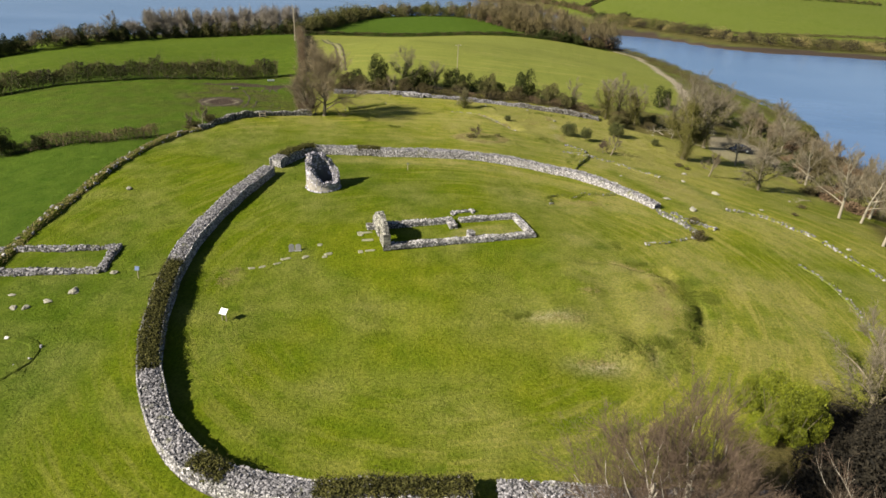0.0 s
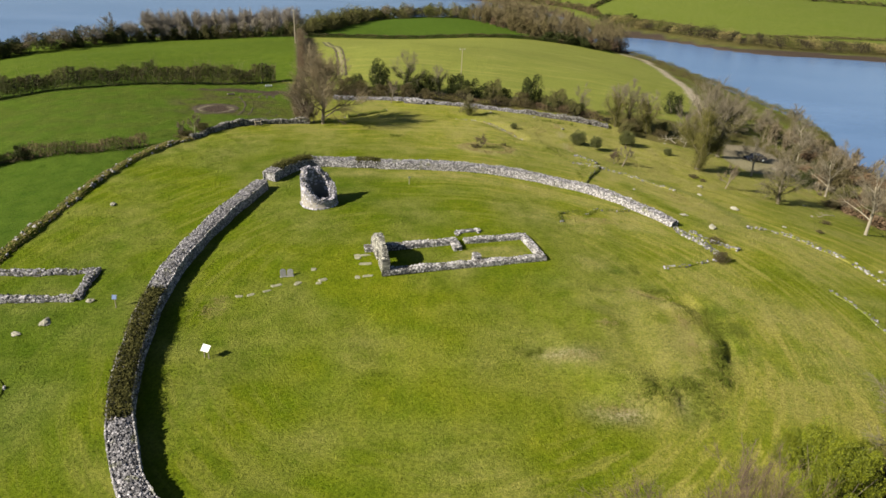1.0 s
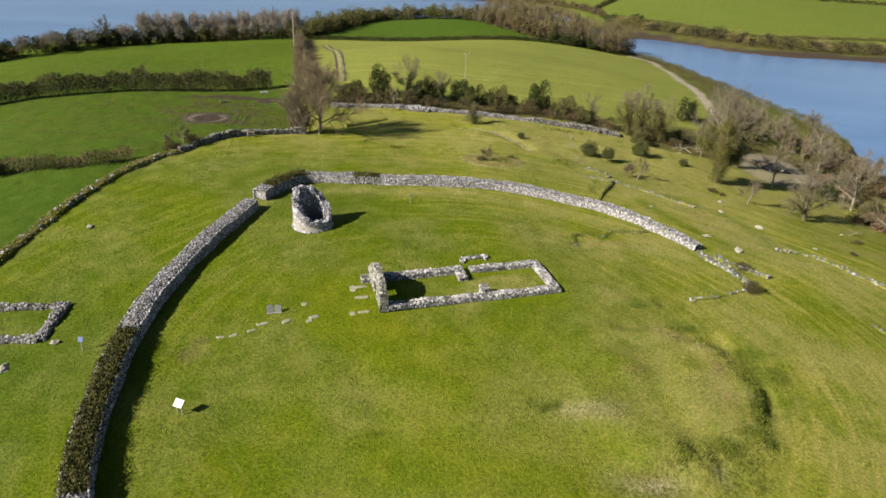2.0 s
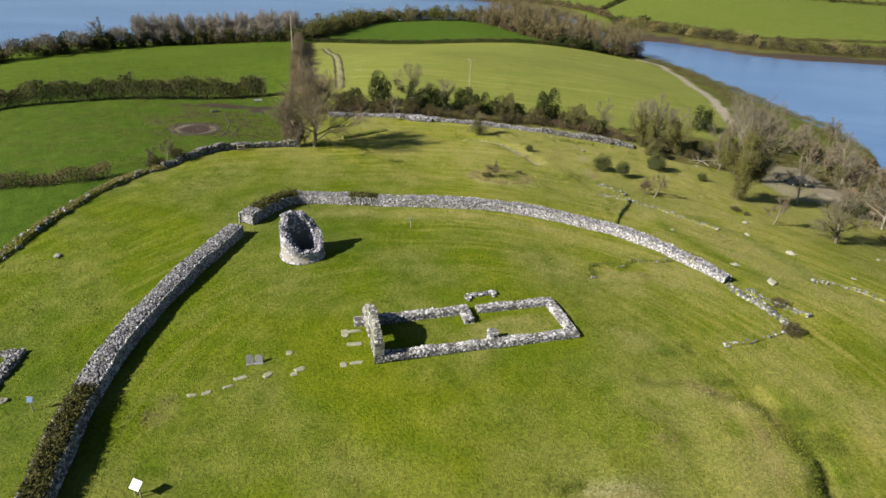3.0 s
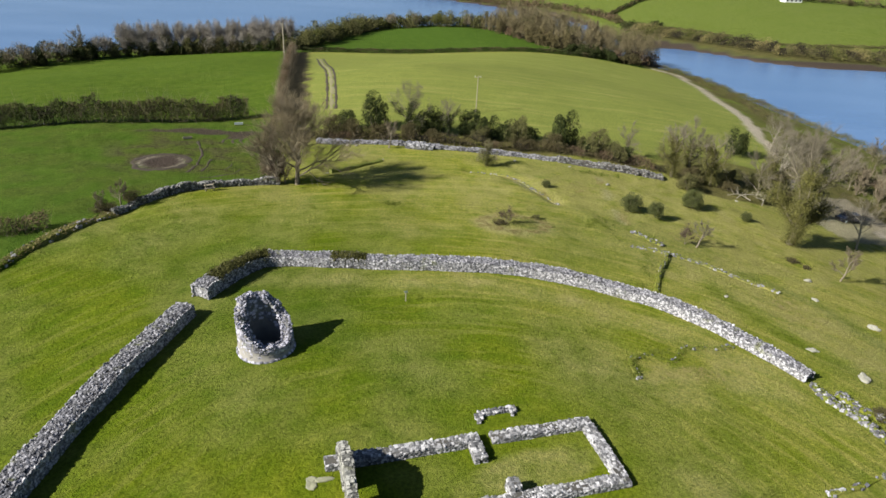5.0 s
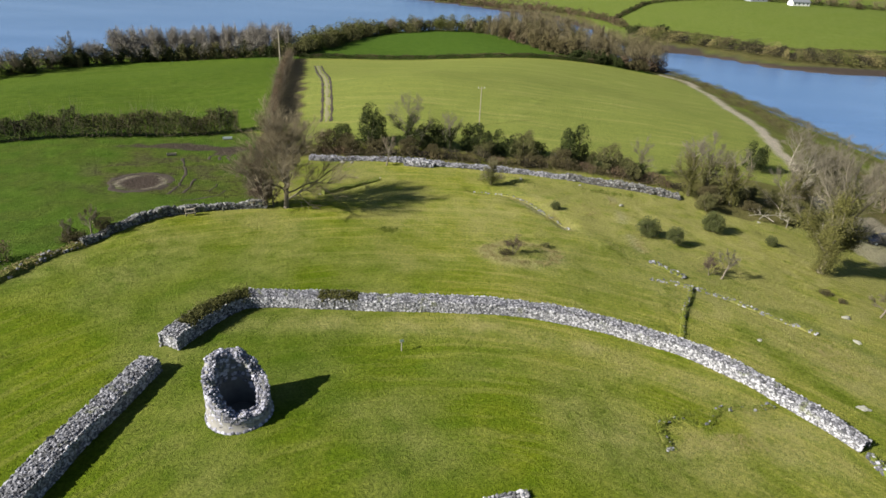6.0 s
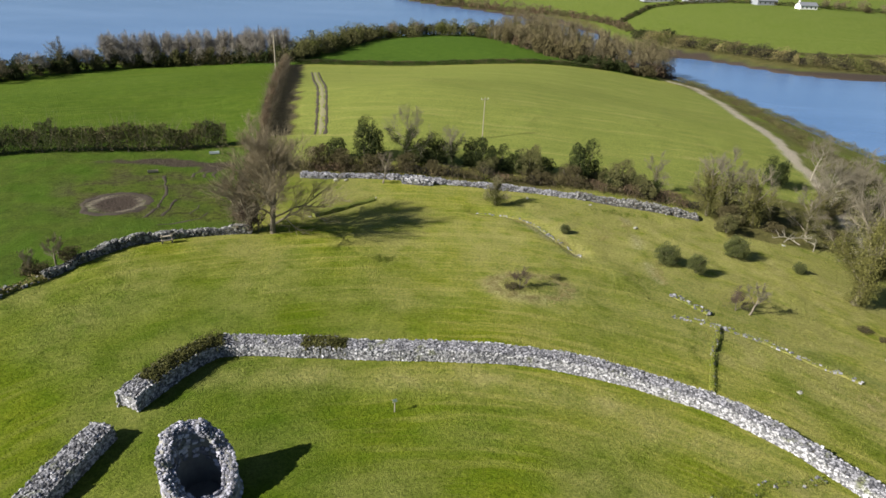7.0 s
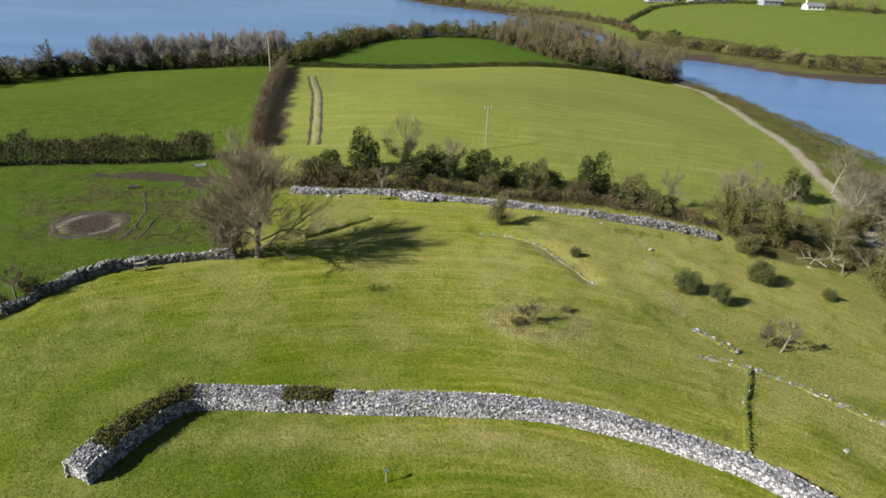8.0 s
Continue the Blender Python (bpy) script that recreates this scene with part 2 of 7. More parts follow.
MUD = plain_material("churned_mud", (0.018, 0.014, 0.010), (0.060, 0.046, 0.032), 2.0, 0.8, 0.5)
DRY_MUD = plain_material("dry_track_earth", (0.10, 0.100, 0.045), (0.20, 0.180, 0.100), 2.0, 0.9, 0.5)
BIRCH_BARK = plain_material("birch_bark", (0.26, 0.24, 0.20), (0.44, 0.41, 0.36), 4.0)
RUSSET_TWIG = plain_material("russet_twigs", (0.074, 0.061, 0.032), (0.155, 0.128, 0.066), 0.3, bump=0)

# ---------------------------------------------------------------- ground shape
SWELLS = [(-10, 95, 90, 18.27), (-10, 275, 90, 13.91), (35, -40, 90, 14.19), (-100, 170, 55, 11.18), (50, 200, 55, 13.32), (-10, 410, 90, 5.64), (66, 72, 32, 4.0), (-14, 184, 32, 6.71), (-145, 5, 90, 5.73), (-130, 260, 55, 3.47), (34, 40, 32, 1.26), (50, 216, 32, -5.1), (50, 350, 55, 3.19), (-62, 120, 32, 2.25), (-62, 216, 32, 3.53), (18, -8, 32, -2.2), (-14, 280, 32, -3.21), (114, 120, 32, 2.42), (98, 56, 32, -1.31), (-190, 140, 55, 4.6), (-78, 24, 32, 2.71), (-14, 104, 32, -0.84), (-142, 248, 32, 3.34), (66, 152, 32, -0.75)]
FAR_SWELLS = [(86, 346, 32, -4.5), (48, 446, 42, -6.0), (207, 472, 140, 13.5), (150, 640, 120, 10.0), (330, 620, 160, 4.0), (520, 560, 220, 10.0), (420, 900, 320, 12.0), (900, 900, 420, 30.0), (1000, 500, 420, 22.0)]


def base_height(x, y):
    z = -20.0 + 0.0 * x
    for cx, cy, r, a in SWELLS + FAR_SWELLS:
        z = z + a * np.exp(-((x - cx) ** 2 + (y - cy) ** 2) / r ** 2)
    return z


def seg_dist(x, y, pts):
    """Distance of points to a polyline."""
    best = np.full(np.shape(x), 1e9)
    for (ax, ay), (bx, by) in zip(pts[:-1], pts[1:]):
        dx, dy = bx - ax, by - ay
        t = np.clip(((x - ax) * dx + (y - ay) * dy) / (dx * dx + dy * dy), 0, 1)
        best = np.minimum(best, np.hypot(x - ax - t * dx, y - ay - t * dy))
    return best


def inside(x, y, poly):
    hit = np.zeros(np.shape(x), bool)
    for (ax, ay), (bx, by) in zip(poly, poly[1:] + poly[:1]):
        cross = (ay > y) != (by > y)
        with np.errstate(divide="ignore", invalid="ignore"):
            hit ^= cross & (x < (bx - ax) * (y - ay) / (by - ay + 1e-12) + ax)
    return hit


def step(v, lo, hi):
    t = np.clip((v - lo) / (hi - lo), 0, 1)
    return t * t * (3 - 2 * t)


def wobble(x, y, f, seed):
    """Cheap smooth noise, -1 to 1."""
    g = np.random.default_rng(seed)
    out = 0.0 * x
    for k in range(5):
        a, ph = g.uniform(0, 2 * math.pi, 2)
        ff = f * g.uniform(0.6, 1.9)
        out = out + np.sin(ff * (x * math.cos(a) + y * math.sin(a)) + ph + 1.3 * np.sin(0.7 * ff * (x * math.sin(a) - y * math.cos(a)) + k))
    return out / 3.2


SCARP = [(3.8, 130.0), (8.6, 129.0), (11.1, 127.0), (13.3, 123.2), (15.7, 119.2)]
MOUND = (17.0, 52.0)


NEAR_SHORE = [(88, 366), (86, 330), (83, 304), (87.5, 298), (95, 286), (98.5, 274), (99.0, 258), (100.0, 244), (102.0, 225), (104.0, 207), (107.0, 193), (107.5, 176), (103, 165), (93, 156.5), (90.5, 152.5), (96, 149), (98, 131), (97, 110), (98, 85), (104, 50)]
FAR_SHORE = [(-300, 900), (-54, 635), (-23, 587), (16, 556), (39, 531), (60, 511), (86, 440), (90, 362), (108, 366), (119, 357), (128, 346), (136, 334), (146, 329), (156, 324), (167, 322.5), (184, 324.5), (230, 318), (340, 318), (700, 380)]
HEADLAND = [(-600, 300), (-70, 300), (-52, 315), (-40, 346), (-20, 368), (5, 374), (30, 370), (60, 356), (84, 334), (92, 300), (92, -600), (-600, -600)]


def beyond_shore(x, y):
    """Rough distance past the far shoreline, minus on the water's side."""
    return 0.75 * (y - np.interp(x, [p[0] for p in FAR_SHORE], [p[1] for p in FAR_SHORE]))


def height(x, y):
    x, y = np.asarray(x, float), np.asarray(y, float)
    z = base_height(x, y)
    # shorelines of the inlet
    shore_x = np.interp(y, [p[1] for p in NEAR_SHORE[::-1]], [p[0] for p in NEAR_SHORE[::-1]])
    z = np.where((y > 40) & (y < 366), np.minimum(z, SEA + 0.1 + 0.42 * (shore_x - x) + 8 * step(70 - y, 0, 30) + 8 * step(y, 305, 325)), z)
    past = beyond_shore(x, y)
    out = np.where(inside(x, y, HEADLAND), 0.0, seg_dist(x, y, HEADLAND[:10])) * (y > 290)
    z = np.where(past < 0, z + (np.minimum(z, SEA - 0.8) - z) * step(out, 0, 7), z)
    z = np.where((past >= 0) & (y > 290), np.maximum(z, SEA - 0.1 + 0.5 * step(past, 0, 9) + 2.2 * step(past, 9, 30)), z)
    near = step(150 - np.abs(y - 90), 0, 60) * step(110 - np.abs(x), 0, 40)
    z = z + near * (0.13 * wobble(x, y, 0.16, 3) + 0.05 * wobble(x, y, 0.6, 4))
    z = z + step(-24 - x, 0, 8) * step(110 - np.abs(y - 100), 0, 30) * (0.07 * wobble(x, y, 1.5, 21) + 0.05 * wobble(x, y, 0.7, 22))
    z = z + step(x, 0, 12) * step(y, 96, 108) * step(140 - y, 0, 6) * step(60 - x, 0, 10) * (0.10 * wobble(x, y, 0.5, 31) + 0.06 * wobble(x, y, 1.1, 32))
    # low mound with a slumped east side
    d = np.hypot((x - MOUND[0]) / 9.6, (y - MOUND[1]) / 9.6)
    z = z + (0.62 + 0.16 * wobble(x, y, 0.7, 6)) * step(1.0 - d + 0.06 * wobble(x, y, 0.9, 5), 0.0, 0.2 + 0.35 * step(18 - x, 0, 8))
    z = z - 0.4 * np.exp(-(seg_dist(x, y, [(25.0, 59.6), (26.5, 57.6), (26.4, 54.6), (25.2, 51.0), (24.4, 48.0)]) / 0.75) ** 2)
    for bx, by, br in ((16.8, 45.4, 0.9), (18.6, 44.8, 0.8), (20.3, 45.6, 0.9), (15.0, 44.4, 0.8), (21.6, 44.4, 0.8), (23.0, 46.2, 0.9)):
        z = z + 0.32 * np.exp(-((x - bx) ** 2 + (y - by) ** 2) / br ** 2)
    z = z - 0.35 * np.exp(-((x - 20.5) ** 2 / 3.0 + (y - 43.6) ** 2 / 2.0))
    for hx, hy, hr in ((18.0, 45.4, 0.5), (19.6, 44.2, 0.45), (26.5, 52.4, 0.55), (26.2, 51.4, 0.6), (25.7, 50.6, 0.5)):
        z = z - 0.7 * np.exp(-((x - hx) ** 2 + (y - hy) ** 2) / hr ** 2)
    z = z + 0.45 * np.exp(-(((x - 8.0) / 3.4) ** 2 + ((y - 108.2) / 2.4) ** 2))
    # scarp on the north slope
    s = seg_dist(x, y, SCARP)
    z = z - 0.5 * np.exp(-(s / 1.2) ** 2)
    z = z - 0.18 * np.exp(-(seg_dist(x, y, [(-5.8, 53.1), (-4.2, 50.3), (-2.7, 46.5)]) / 0.5) ** 2)
    z = z - 0.4 * np.exp(-(seg_dist(x, y, [(-16.7, 125.0), (-13.9, 127.7), (-10.2, 132.0)]) / 0.8) ** 2)
    return z


def ground_z(x, y):
    return float(height(x, y))


def axis(fine_lo, fine_hi, fine, lo, hi, growth=1.07):
    mid = list(np.arange(fine_lo, fine_hi + 1e-6, fine))
    s, v, up = fine, fine_hi, []
    while v < hi:
        s *= growth
        v += s
        up.append(v)
    s, v, down = fine, fine_lo, []
    while v > lo:
        s *= growth
        v -= s
        down.append(v)
    return np.array(down[::-1] + mid + up)


# lines of the plan
WEST_BANK = [(-43.5, 50.0), (-44.5, 59.7), (-45.1, 66), (-45.2, 76), (-45.0, 86), (-43.8, 94.1), (-41.6, 100.6), (-38.8, 105.0), (-36.6, 109.2), (-34.3, 112.4), (-30.9, 115.0), (-27.3, 116.8), (-23.0, 118.2)]
NORTH_WALL = [(-21.4, 139.3), (-17.0, 139.2), (-12.3, 139.8), (-4.5, 139.2), (4.0, 139.1), (11.6, 138.9), (18.4, 138.4)]
NORTH_BANK = [(18.4, 138.4), (26.8, 137.7), (35.4, 136.9)]
LANE_HEDGE = [(-31.5, 156.0), (-33.2, 163.1), (-36.9, 181.8), (-45.5, 222.2), (-54.0, 262.0)]
FIELD_HEDGE = [(-100, 128), (-88.8, 133.0), (-78.0, 139.5), (-65.3, 144.6), (-51.0, 148.3), (-37.2, 152.3)]
FAR_HEDGE = [(-51.0, 263.5), (-30, 266.5), (-10.4, 269.0), (13.3, 271.0), (34.9, 279.5), (54, 287)]
EAST_PATH = [(79, 290), (86, 284), (83.4, 254), (74.5, 214), (70, 192), (67.4, 172.4), (66.5, 158), (64, 146)]


def build_ground():
    xs = axis(-60, 66, 0.64, -2500, 3000, 1.09)
    ys = np.concatenate([axis(28, 172, 0.62, -1500, 173, 1.09)[:-1], axis(172.5, 173, 0.6, 172, 300, 1.012)[2:], axis(301, 303, 2.2, 300.5, 4200, 1.05)[1:]])
    ys = np.unique(np.round(ys, 3))
    X, Y = np.meshgrid(xs, ys)
    x, y = X.ravel(), Y.ravel()
    z = height(x, y)
    nx, ny = len(xs), len(ys)
    idx = np.arange(nx * ny).reshape(ny, nx)
    quads = np.stack([idx[:-1, :-1], idx[:-1, 1:], idx[1:, 1:], idx[1:, :-1]], -1).reshape(-1, 4)
    mesh = bpy.data.meshes.new("ground")
    mesh.from_pydata(np.stack([x, y, z], 1).tolist(), [], quads.tolist())
    mesh.polygons.foreach_set("use_smooth", np.ones(len(quads), bool))
    paint_cover(mesh, x, y, z)
    mesh.materials.append(GRASS)
    return tagged(new("ground", mesh), "rolling green grassland with worn and straw-coloured patches", "ground", kind="structure")


def paint_cover(mesh, x, y, z):
    """What grows or lies where: nine masks, kept on the mesh's points."""
    w1, w2, w3 = wobble(x, y, 0.25, 11), wobble(x, y, 0.8, 12), wobble(x, y, 0.08, 13)
    # pasture west of the bank, and the fields
    west = inside(x, y, WEST_BANK + [(-27, 137), (-33, 152), (-100, 152), (-400, 200), (-900, -600), (-60, -600), (-45, -40)])
    lane_x = np.interp(y, [p[1] for p in LANE_HEDGE], [p[0] for p in LANE_HEDGE])
    left_field = (x < lane_x) & (y > np.interp(x, [p[0] for p in FIELD_HEDGE], [p[1] for p in FIELD_HEDGE])) & (y < 300)
    path_x = np.interp(y, [p[1] for p in EAST_PATH[::-1]], [p[0] for p in EAST_PATH[::-1]])
    far_field = (x > lane_x) & (x < path_x) & (y > 146) & (y < np.interp(x, [p[0] for p in FAR_HEDGE], [p[1] for p in FAR_HEDGE]))
    hill_field = (y >= np.interp(x, [p[0] for p in FAR_HEDGE], [p[1] for p in FAR_HEDGE])) & (y < 375) & (x < 75) & (x > -70)
    past = beyond_shore(x, y)
    island = ((y > 300) & (x > 70) | (y > 375)) & ~hill_field
    lush = np.where(west, 0.95, 0.0) + np.where(left_field, 0.85, 0.0) + np.where(hill_field, 1.0, 0.0) + np.where(island, 0.75, 0.0)
    lush = np.maximum(lush, 0.25 * step(w3, 0.0, 0.8))
    deep = (0.85 + 0.18 * w3 + 0.2 * w1) * step(7 - x, 0, 20) * step(124 - y, 0, 26)
    deep = np.maximum(deep, (0.65 + 0.25 * w1) * np.exp(-(np.hypot((x - 1) / 24, (y - 72) / 20) ** 3)))
    lush = np.maximum(lush, 0.45 * step(-20 - x, 0, 14) * step(66 - y, 0, 14))
    crop = np.where(far_field, 1.0, 0.0) + np.where(island, 0.12, 0.0)
    # straw rises northward too, partly to paint the paling of distance haze
    straw = np.clip(0.12 + 0.3 * w1 + 0.14 * w2 + 0.30 * step(x, 0, 30) + 0.42 * step(y, 85, 125), 0, 1) * (~west) * (~left_field) * (~far_field)
    mound = np.exp(-(np.hypot((x - MOUND[0]) / 11, (y - MOUND[1]) / 9) ** 4))
    straw = np.clip(straw + 0.3 * mound + 0.55 * np.exp(-((x - 20) / 16) ** 2 - ((y - 122) / 11) ** 2), 0, 1)
    straw = np.clip(straw + 0.75 * np.exp(-((x - 36 + 0.35 * (y - 92)) / 5) ** 2 - ((y - 92) / 12) ** 2) + 0.95 * np.exp(-((x - 32) / 10) ** 2 - ((y - 119) / 8) ** 2) + 0.6 * np.exp(-(seg_dist(x, y, [(14, 128), (19, 120), (24, 112)]) / 1.6) ** 2) + 0.9 * np.exp(-((np.hypot((x - 8.5) / 1.5, y - 108.5) - 2.5) / 1.0) ** 2), 0, 1)
    straw = np.clip(straw + 0.8 * step(1.0 - np.hypot((x - 6.5 - 0.0 * y) / 4.6, (y - 66.9 - 0.28 * (x - 6.5)) / 2.0), 0, 0.3), 0, 1)
    straw = np.clip(straw + 0.4 * step(x, 18, 32) * step(y, 92, 106) * (y < 140) * (0.7 + 0.5 * w2), 0, 1)
    # dry strip that follows the inside of the enclosure wall
    straw = np.clip(straw + (0.85 + 0.3 * w2) * np.exp(-(seg_dist(x, y, [(-16.5, 91.0), (-8, 91.4), (4, 91.4), (14, 89.4), (22, 84.4), (27, 79)]) / 2.0) ** 2), 0, 1)
    straw = np.clip(straw + 0.9 * np.exp(-(seg_dist(x, y, [(30.5, 98.5), (35.5, 95.0), (38.5, 90.0), (39.6, 85.5)]) / 2.6) ** 2), 0, 1)
    lush = np.maximum(lush, 0.45 * np.exp(-(seg_dist(x, y, [(28.6, 96.5), (30.2, 91.0), (33.4, 84.0), (37.0, 79.5)]) / 1.1) ** 2))
    lush = np.maximum(lush, 0.45 * np.exp(-(seg_dist(x, y, [(34.4, 102.2), (39.8, 96.2), (42.0, 88.0), (41.5, 82.5)]) / 1.0) ** 2))
    straw = np.clip(straw * (1 - 0.8 * np.exp(-(seg_dist(x, y, [(28.6, 96.5), (30.2, 91.0), (33.4, 84.0)]) / 1.2) ** 2)), 0, 1)
    straw = np.clip(straw + 0.8 * step(w2 + 0.5, 0, 0.6) * np.exp(-(seg_dist(x, y, [(17.0, 78.0), (21.0, 79.5), (25.0, 78.5)]) / 1.8) ** 2), 0, 1)
    straw = np.clip(straw + 0.9 * np.exp(-(seg_dist(x, y, [(23.3, 137.3), (24.0, 132.4), (24.4, 128.5), (23.2, 120.6), (23.7, 114.0)]) / 0.9) ** 2), 0, 1)
    straw = np.clip(straw + 0.8 * step(w2 + 0.3, 0, 0.8) * np.exp(-(seg_dist(x, y, [(19.0, 61.0), (22.4, 59.2), (23.2, 55.5), (23.4, 51.0)]) / 1.3) ** 2), 0, 1)
    lush = np.maximum(lush, 0.6 * step(w2 + 0.3, 0, 0.8) * np.exp(-(seg_dist(x, y, [(19.6, 64.6), (22.6, 62.0), (26.0, 60.0), (28.4, 57.0), (28.8, 53.0)]) / 1.5) ** 2))
    lush = np.maximum(lush, 0.7 * step(w2 + 0.2, 0, 0.6) * np.exp(-((x - 8.6) / 1.8) ** 2 - ((y - 49.6) / 1.1) ** 2))
    straw = np.clip(straw + 0.9 * step(w2 + 0.6, 0, 0.6) * np.exp(-((x + 19.6) / 1.3) ** 2 - ((y - 55.2) / 1.8) ** 2), 0, 1)
    soil = np.zeros(len(x))
    ring = np.hypot((x + 41.2) / 1.0, y - 124.2)
    soil = np.maximum(soil, step(3.2 + 0.4 * w2 - ring, 0.0, 0.4))
    soil = np.maximum(soil, 0.8 * step(4.4 + 0.8 * w2 - ring, 0.0, 1.0))
    soil = np.maximum(soil, 0.36 * step(w2 + 0.2, 0, 0.7) * step(1.0 - np.hypot((x + 42) / 13, (y - 129) / 13), 0, 0.5))
    soil = np.maximum(soil, 0.95 * step(0.35 * w2 + 1.0 - np.hypot((x + 42 - 0.3 * (y - 142)) / 9.5, (y - 142.6) / 2.4), 0.0, 0.35))
    soil = np.maximum(soil, 0.95 * step(0.4 * w2 + 0.9 - np.hypot((x + 35.2) / 2.4, (y - 141.2) / 3.6), 0.0, 0.35))
    soil = np.maximum(soil, 0.5 * step(w2 - 0.2, 0, 0.6) * np.exp(-((x - 14.5) ** 2 + (y - 43.6) ** 2) / 6))
    straw = np.clip(straw + np.exp(-((x - 14.5) ** 2 / 9 + (y - 43.4) ** 2 / 1.2)) + 0.9 * np.exp(-((x - 11.5) ** 2 / 9 + (y - 48.8) ** 2 / 1.5)), 0, 1)
    stony = np.zeros(len(x))
    stony = np.maximum(stony, 0.5 * np.exp(-((ring - 3.0 - 0.15 * w2) / 0.34) ** 2) * np.clip(0.1 + step(np.abs(x + 41.2), 0.8, 2.2), 0, 1))
    stony = np.maximum(stony, step(1.9 + 0.4 * w2 - seg_dist(x, y, EAST_PATH), 0, 0.8))
    yard = inside(x, y, [(58.5, 131), (63, 143), (73, 146), (76, 133), (71, 126), (61, 124)])
    stony = np.maximum(stony, np.where(yard, np.clip(0.5 + 0.3 * w1, 0.2, 0.8), 0.0))
    soil = np.maximum(soil, np.where(yard, 0.35, 0.0))
    stony = np.maximum(stony, step(1.7 + 0.3 * w2 - seg_dist(x, y, [(70, 130), (77, 125.5), (80.5, 115), (82.2, 106), (83, 90), (84, 60)]), 0, 0.5))
    shore = step(1.0 + 0.5 * w1 - np.abs(z - SEA), 0, 0.6)
    verge = (x > path_x + 1) & (y > 140) & (y < 320)
    scrub = np.where(verge, np.clip(0.45 + 0.4 * w1, 0.1, 0.9), 0.0)
    lush = np.where(verge, 0.6, lush)
    scrub = np.maximum(scrub, 0.9 * step(x - 62 - 6 * w3 - 0.1 * (y - 100), 0, 8) * (y < 150) * step(w1 + 0.6, 0, 0.6))
    scrub = np.maximum(scrub, np.where((np.abs(x - 58) < 20) & (np.abs(y - 141 - (x - 38) * 0.1) < 9), 0.75, 0.0))
    scrub = np.maximum(scrub, 0.95 * step(11 + 2 * w2 - np.hypot((x - 33) / 1.3, y - 30), 0, 3) * (x > 13) * (y < 48))
    scrub = np.maximum(scrub, 0.8 * step(2.6 + 0.7 * w3 - (z - SEA), 0, 0.8) * (y > 250))
    scrub = np.maximum(scrub, 0.8 * step(4.0 - np.abs(y - 143), 0, 2.5) * (x > -26) * (x < 42) * step(w1 + 0.5, 0, 0.5))
    soil = np.maximum(soil, shore * 0.8)
    scrub = np.where(island, 0.85 * step(past, 12, 15) * step(36 + 4 * w3 - past, 0, 4), scrub)
    soil = np.where(island & (past < 13), 1.0, soil * (~island))
    # muddy lane; its ragged dark band also paints the hedge's shadow
    lane = step(x - lane_x, -0.5, 0.5) * step(lane_x + 6.0 + 1.2 * w2 - x, 0, 1.5) * (y > 157) * (y < 262)
    soil = np.maximum(soil, 0.9 * lane)
    crop = crop * (1 - lane)
    headland = far_field * np.exp(-((y - np.interp(x, [p[0] for p in FAR_HEDGE], [p[1] for p in FAR_HEDGE]) + 3.0) / 1.8) ** 2)
    crop, straw = crop * (1 - headland), np.maximum(straw, headland)
    rough = step(1.0 - np.hypot((x - 26.6 - 0.1 * (y - 52)) / 1.5, (y - 52.6) / 4.6) + 0.25 * w2, 0, 0.4) + step(1.0 - np.hypot((x - 20.0) / 2.8, (y - 44.6) / 3.2) + 0.25 * w2, 0, 0.4)
    lush = np.maximum(lush, 0.3 * np.clip(rough, 0, 1))
    ones = np.ones(len(x))
    poach = np.where(west, 1.0, 0.0) * (0.38 * step(y, 92, 112) * step(w2 + 0.4, 0, 0.8) + 0.5 * step(1.0 - np.hypot((x + 40) / 17, (y - 128) / 15) + 0.35 * w1, 0, 0.5))
    bare = 0.9 * step(w2 + 0.5, 0, 0.6) * np.exp(-((x - 14.6) / 1.9) ** 2 - ((y - 43.0) / 0.8) ** 2) + 0.7 * step(w2 + 0.4, 0, 0.7) * np.exp(-((x - 11.4) / 2.2) ** 2 - ((y - 48.9) / 0.7) ** 2) + 0.5 * np.exp(-((x - 19.5) / 0.6) ** 2 - ((y - 43.9) / 0.5) ** 2)
    bare = bare + 0.75 * step(w2 + 0.5, 0, 0.7) * np.exp(-(seg_dist(x + 0.6, y + 0.6, SCARP[1:]) / 0.8) ** 2)
    bare = bare + 0.55 * step(w2 + 0.5, 0, 0.7) * np.exp(-(seg_dist(x, y, [(24.0, 132.4), (24.4, 128.5), (23.2, 120.6), (23.7, 114.0)]) / 0.7) ** 2)
    bare = bare + 0.35 * np.exp(-((np.hypot((x - 8.6) / 1.5, y - 108.6) - 2.6) / 0.7) ** 2)
    pale = step(y, 96, 118) * step(140 - y, 0, 6) * (~west) * np.clip(0.3 + 0.6 * w1 + 0.3 * w3, 0, 0.8) + 0.6 * np.clip(w1 + 0.3, 0, 1) * np.exp(-(np.hypot((x - 15.5) / 9, (y - 51.5) / 7.5) ** 4)) + 0.5 * step(x, 18, 40) * np.clip(w1 + 0.1 + 0.4 * w2, 0, 1) * (y < 130)
    for name, cols in (("cover", (lush, soil, straw, deep)), ("fields", (crop, scrub, stony, ones)), ("worn", (poach, bare, pale, ones))):
        a = mesh.color_attributes.new(name, "FLOAT_COLOR", "POINT")
        a.data.foreach_set("color", np.stack(cols, 1).clip(0, 1).ravel().astype(np.float32))


build_ground()


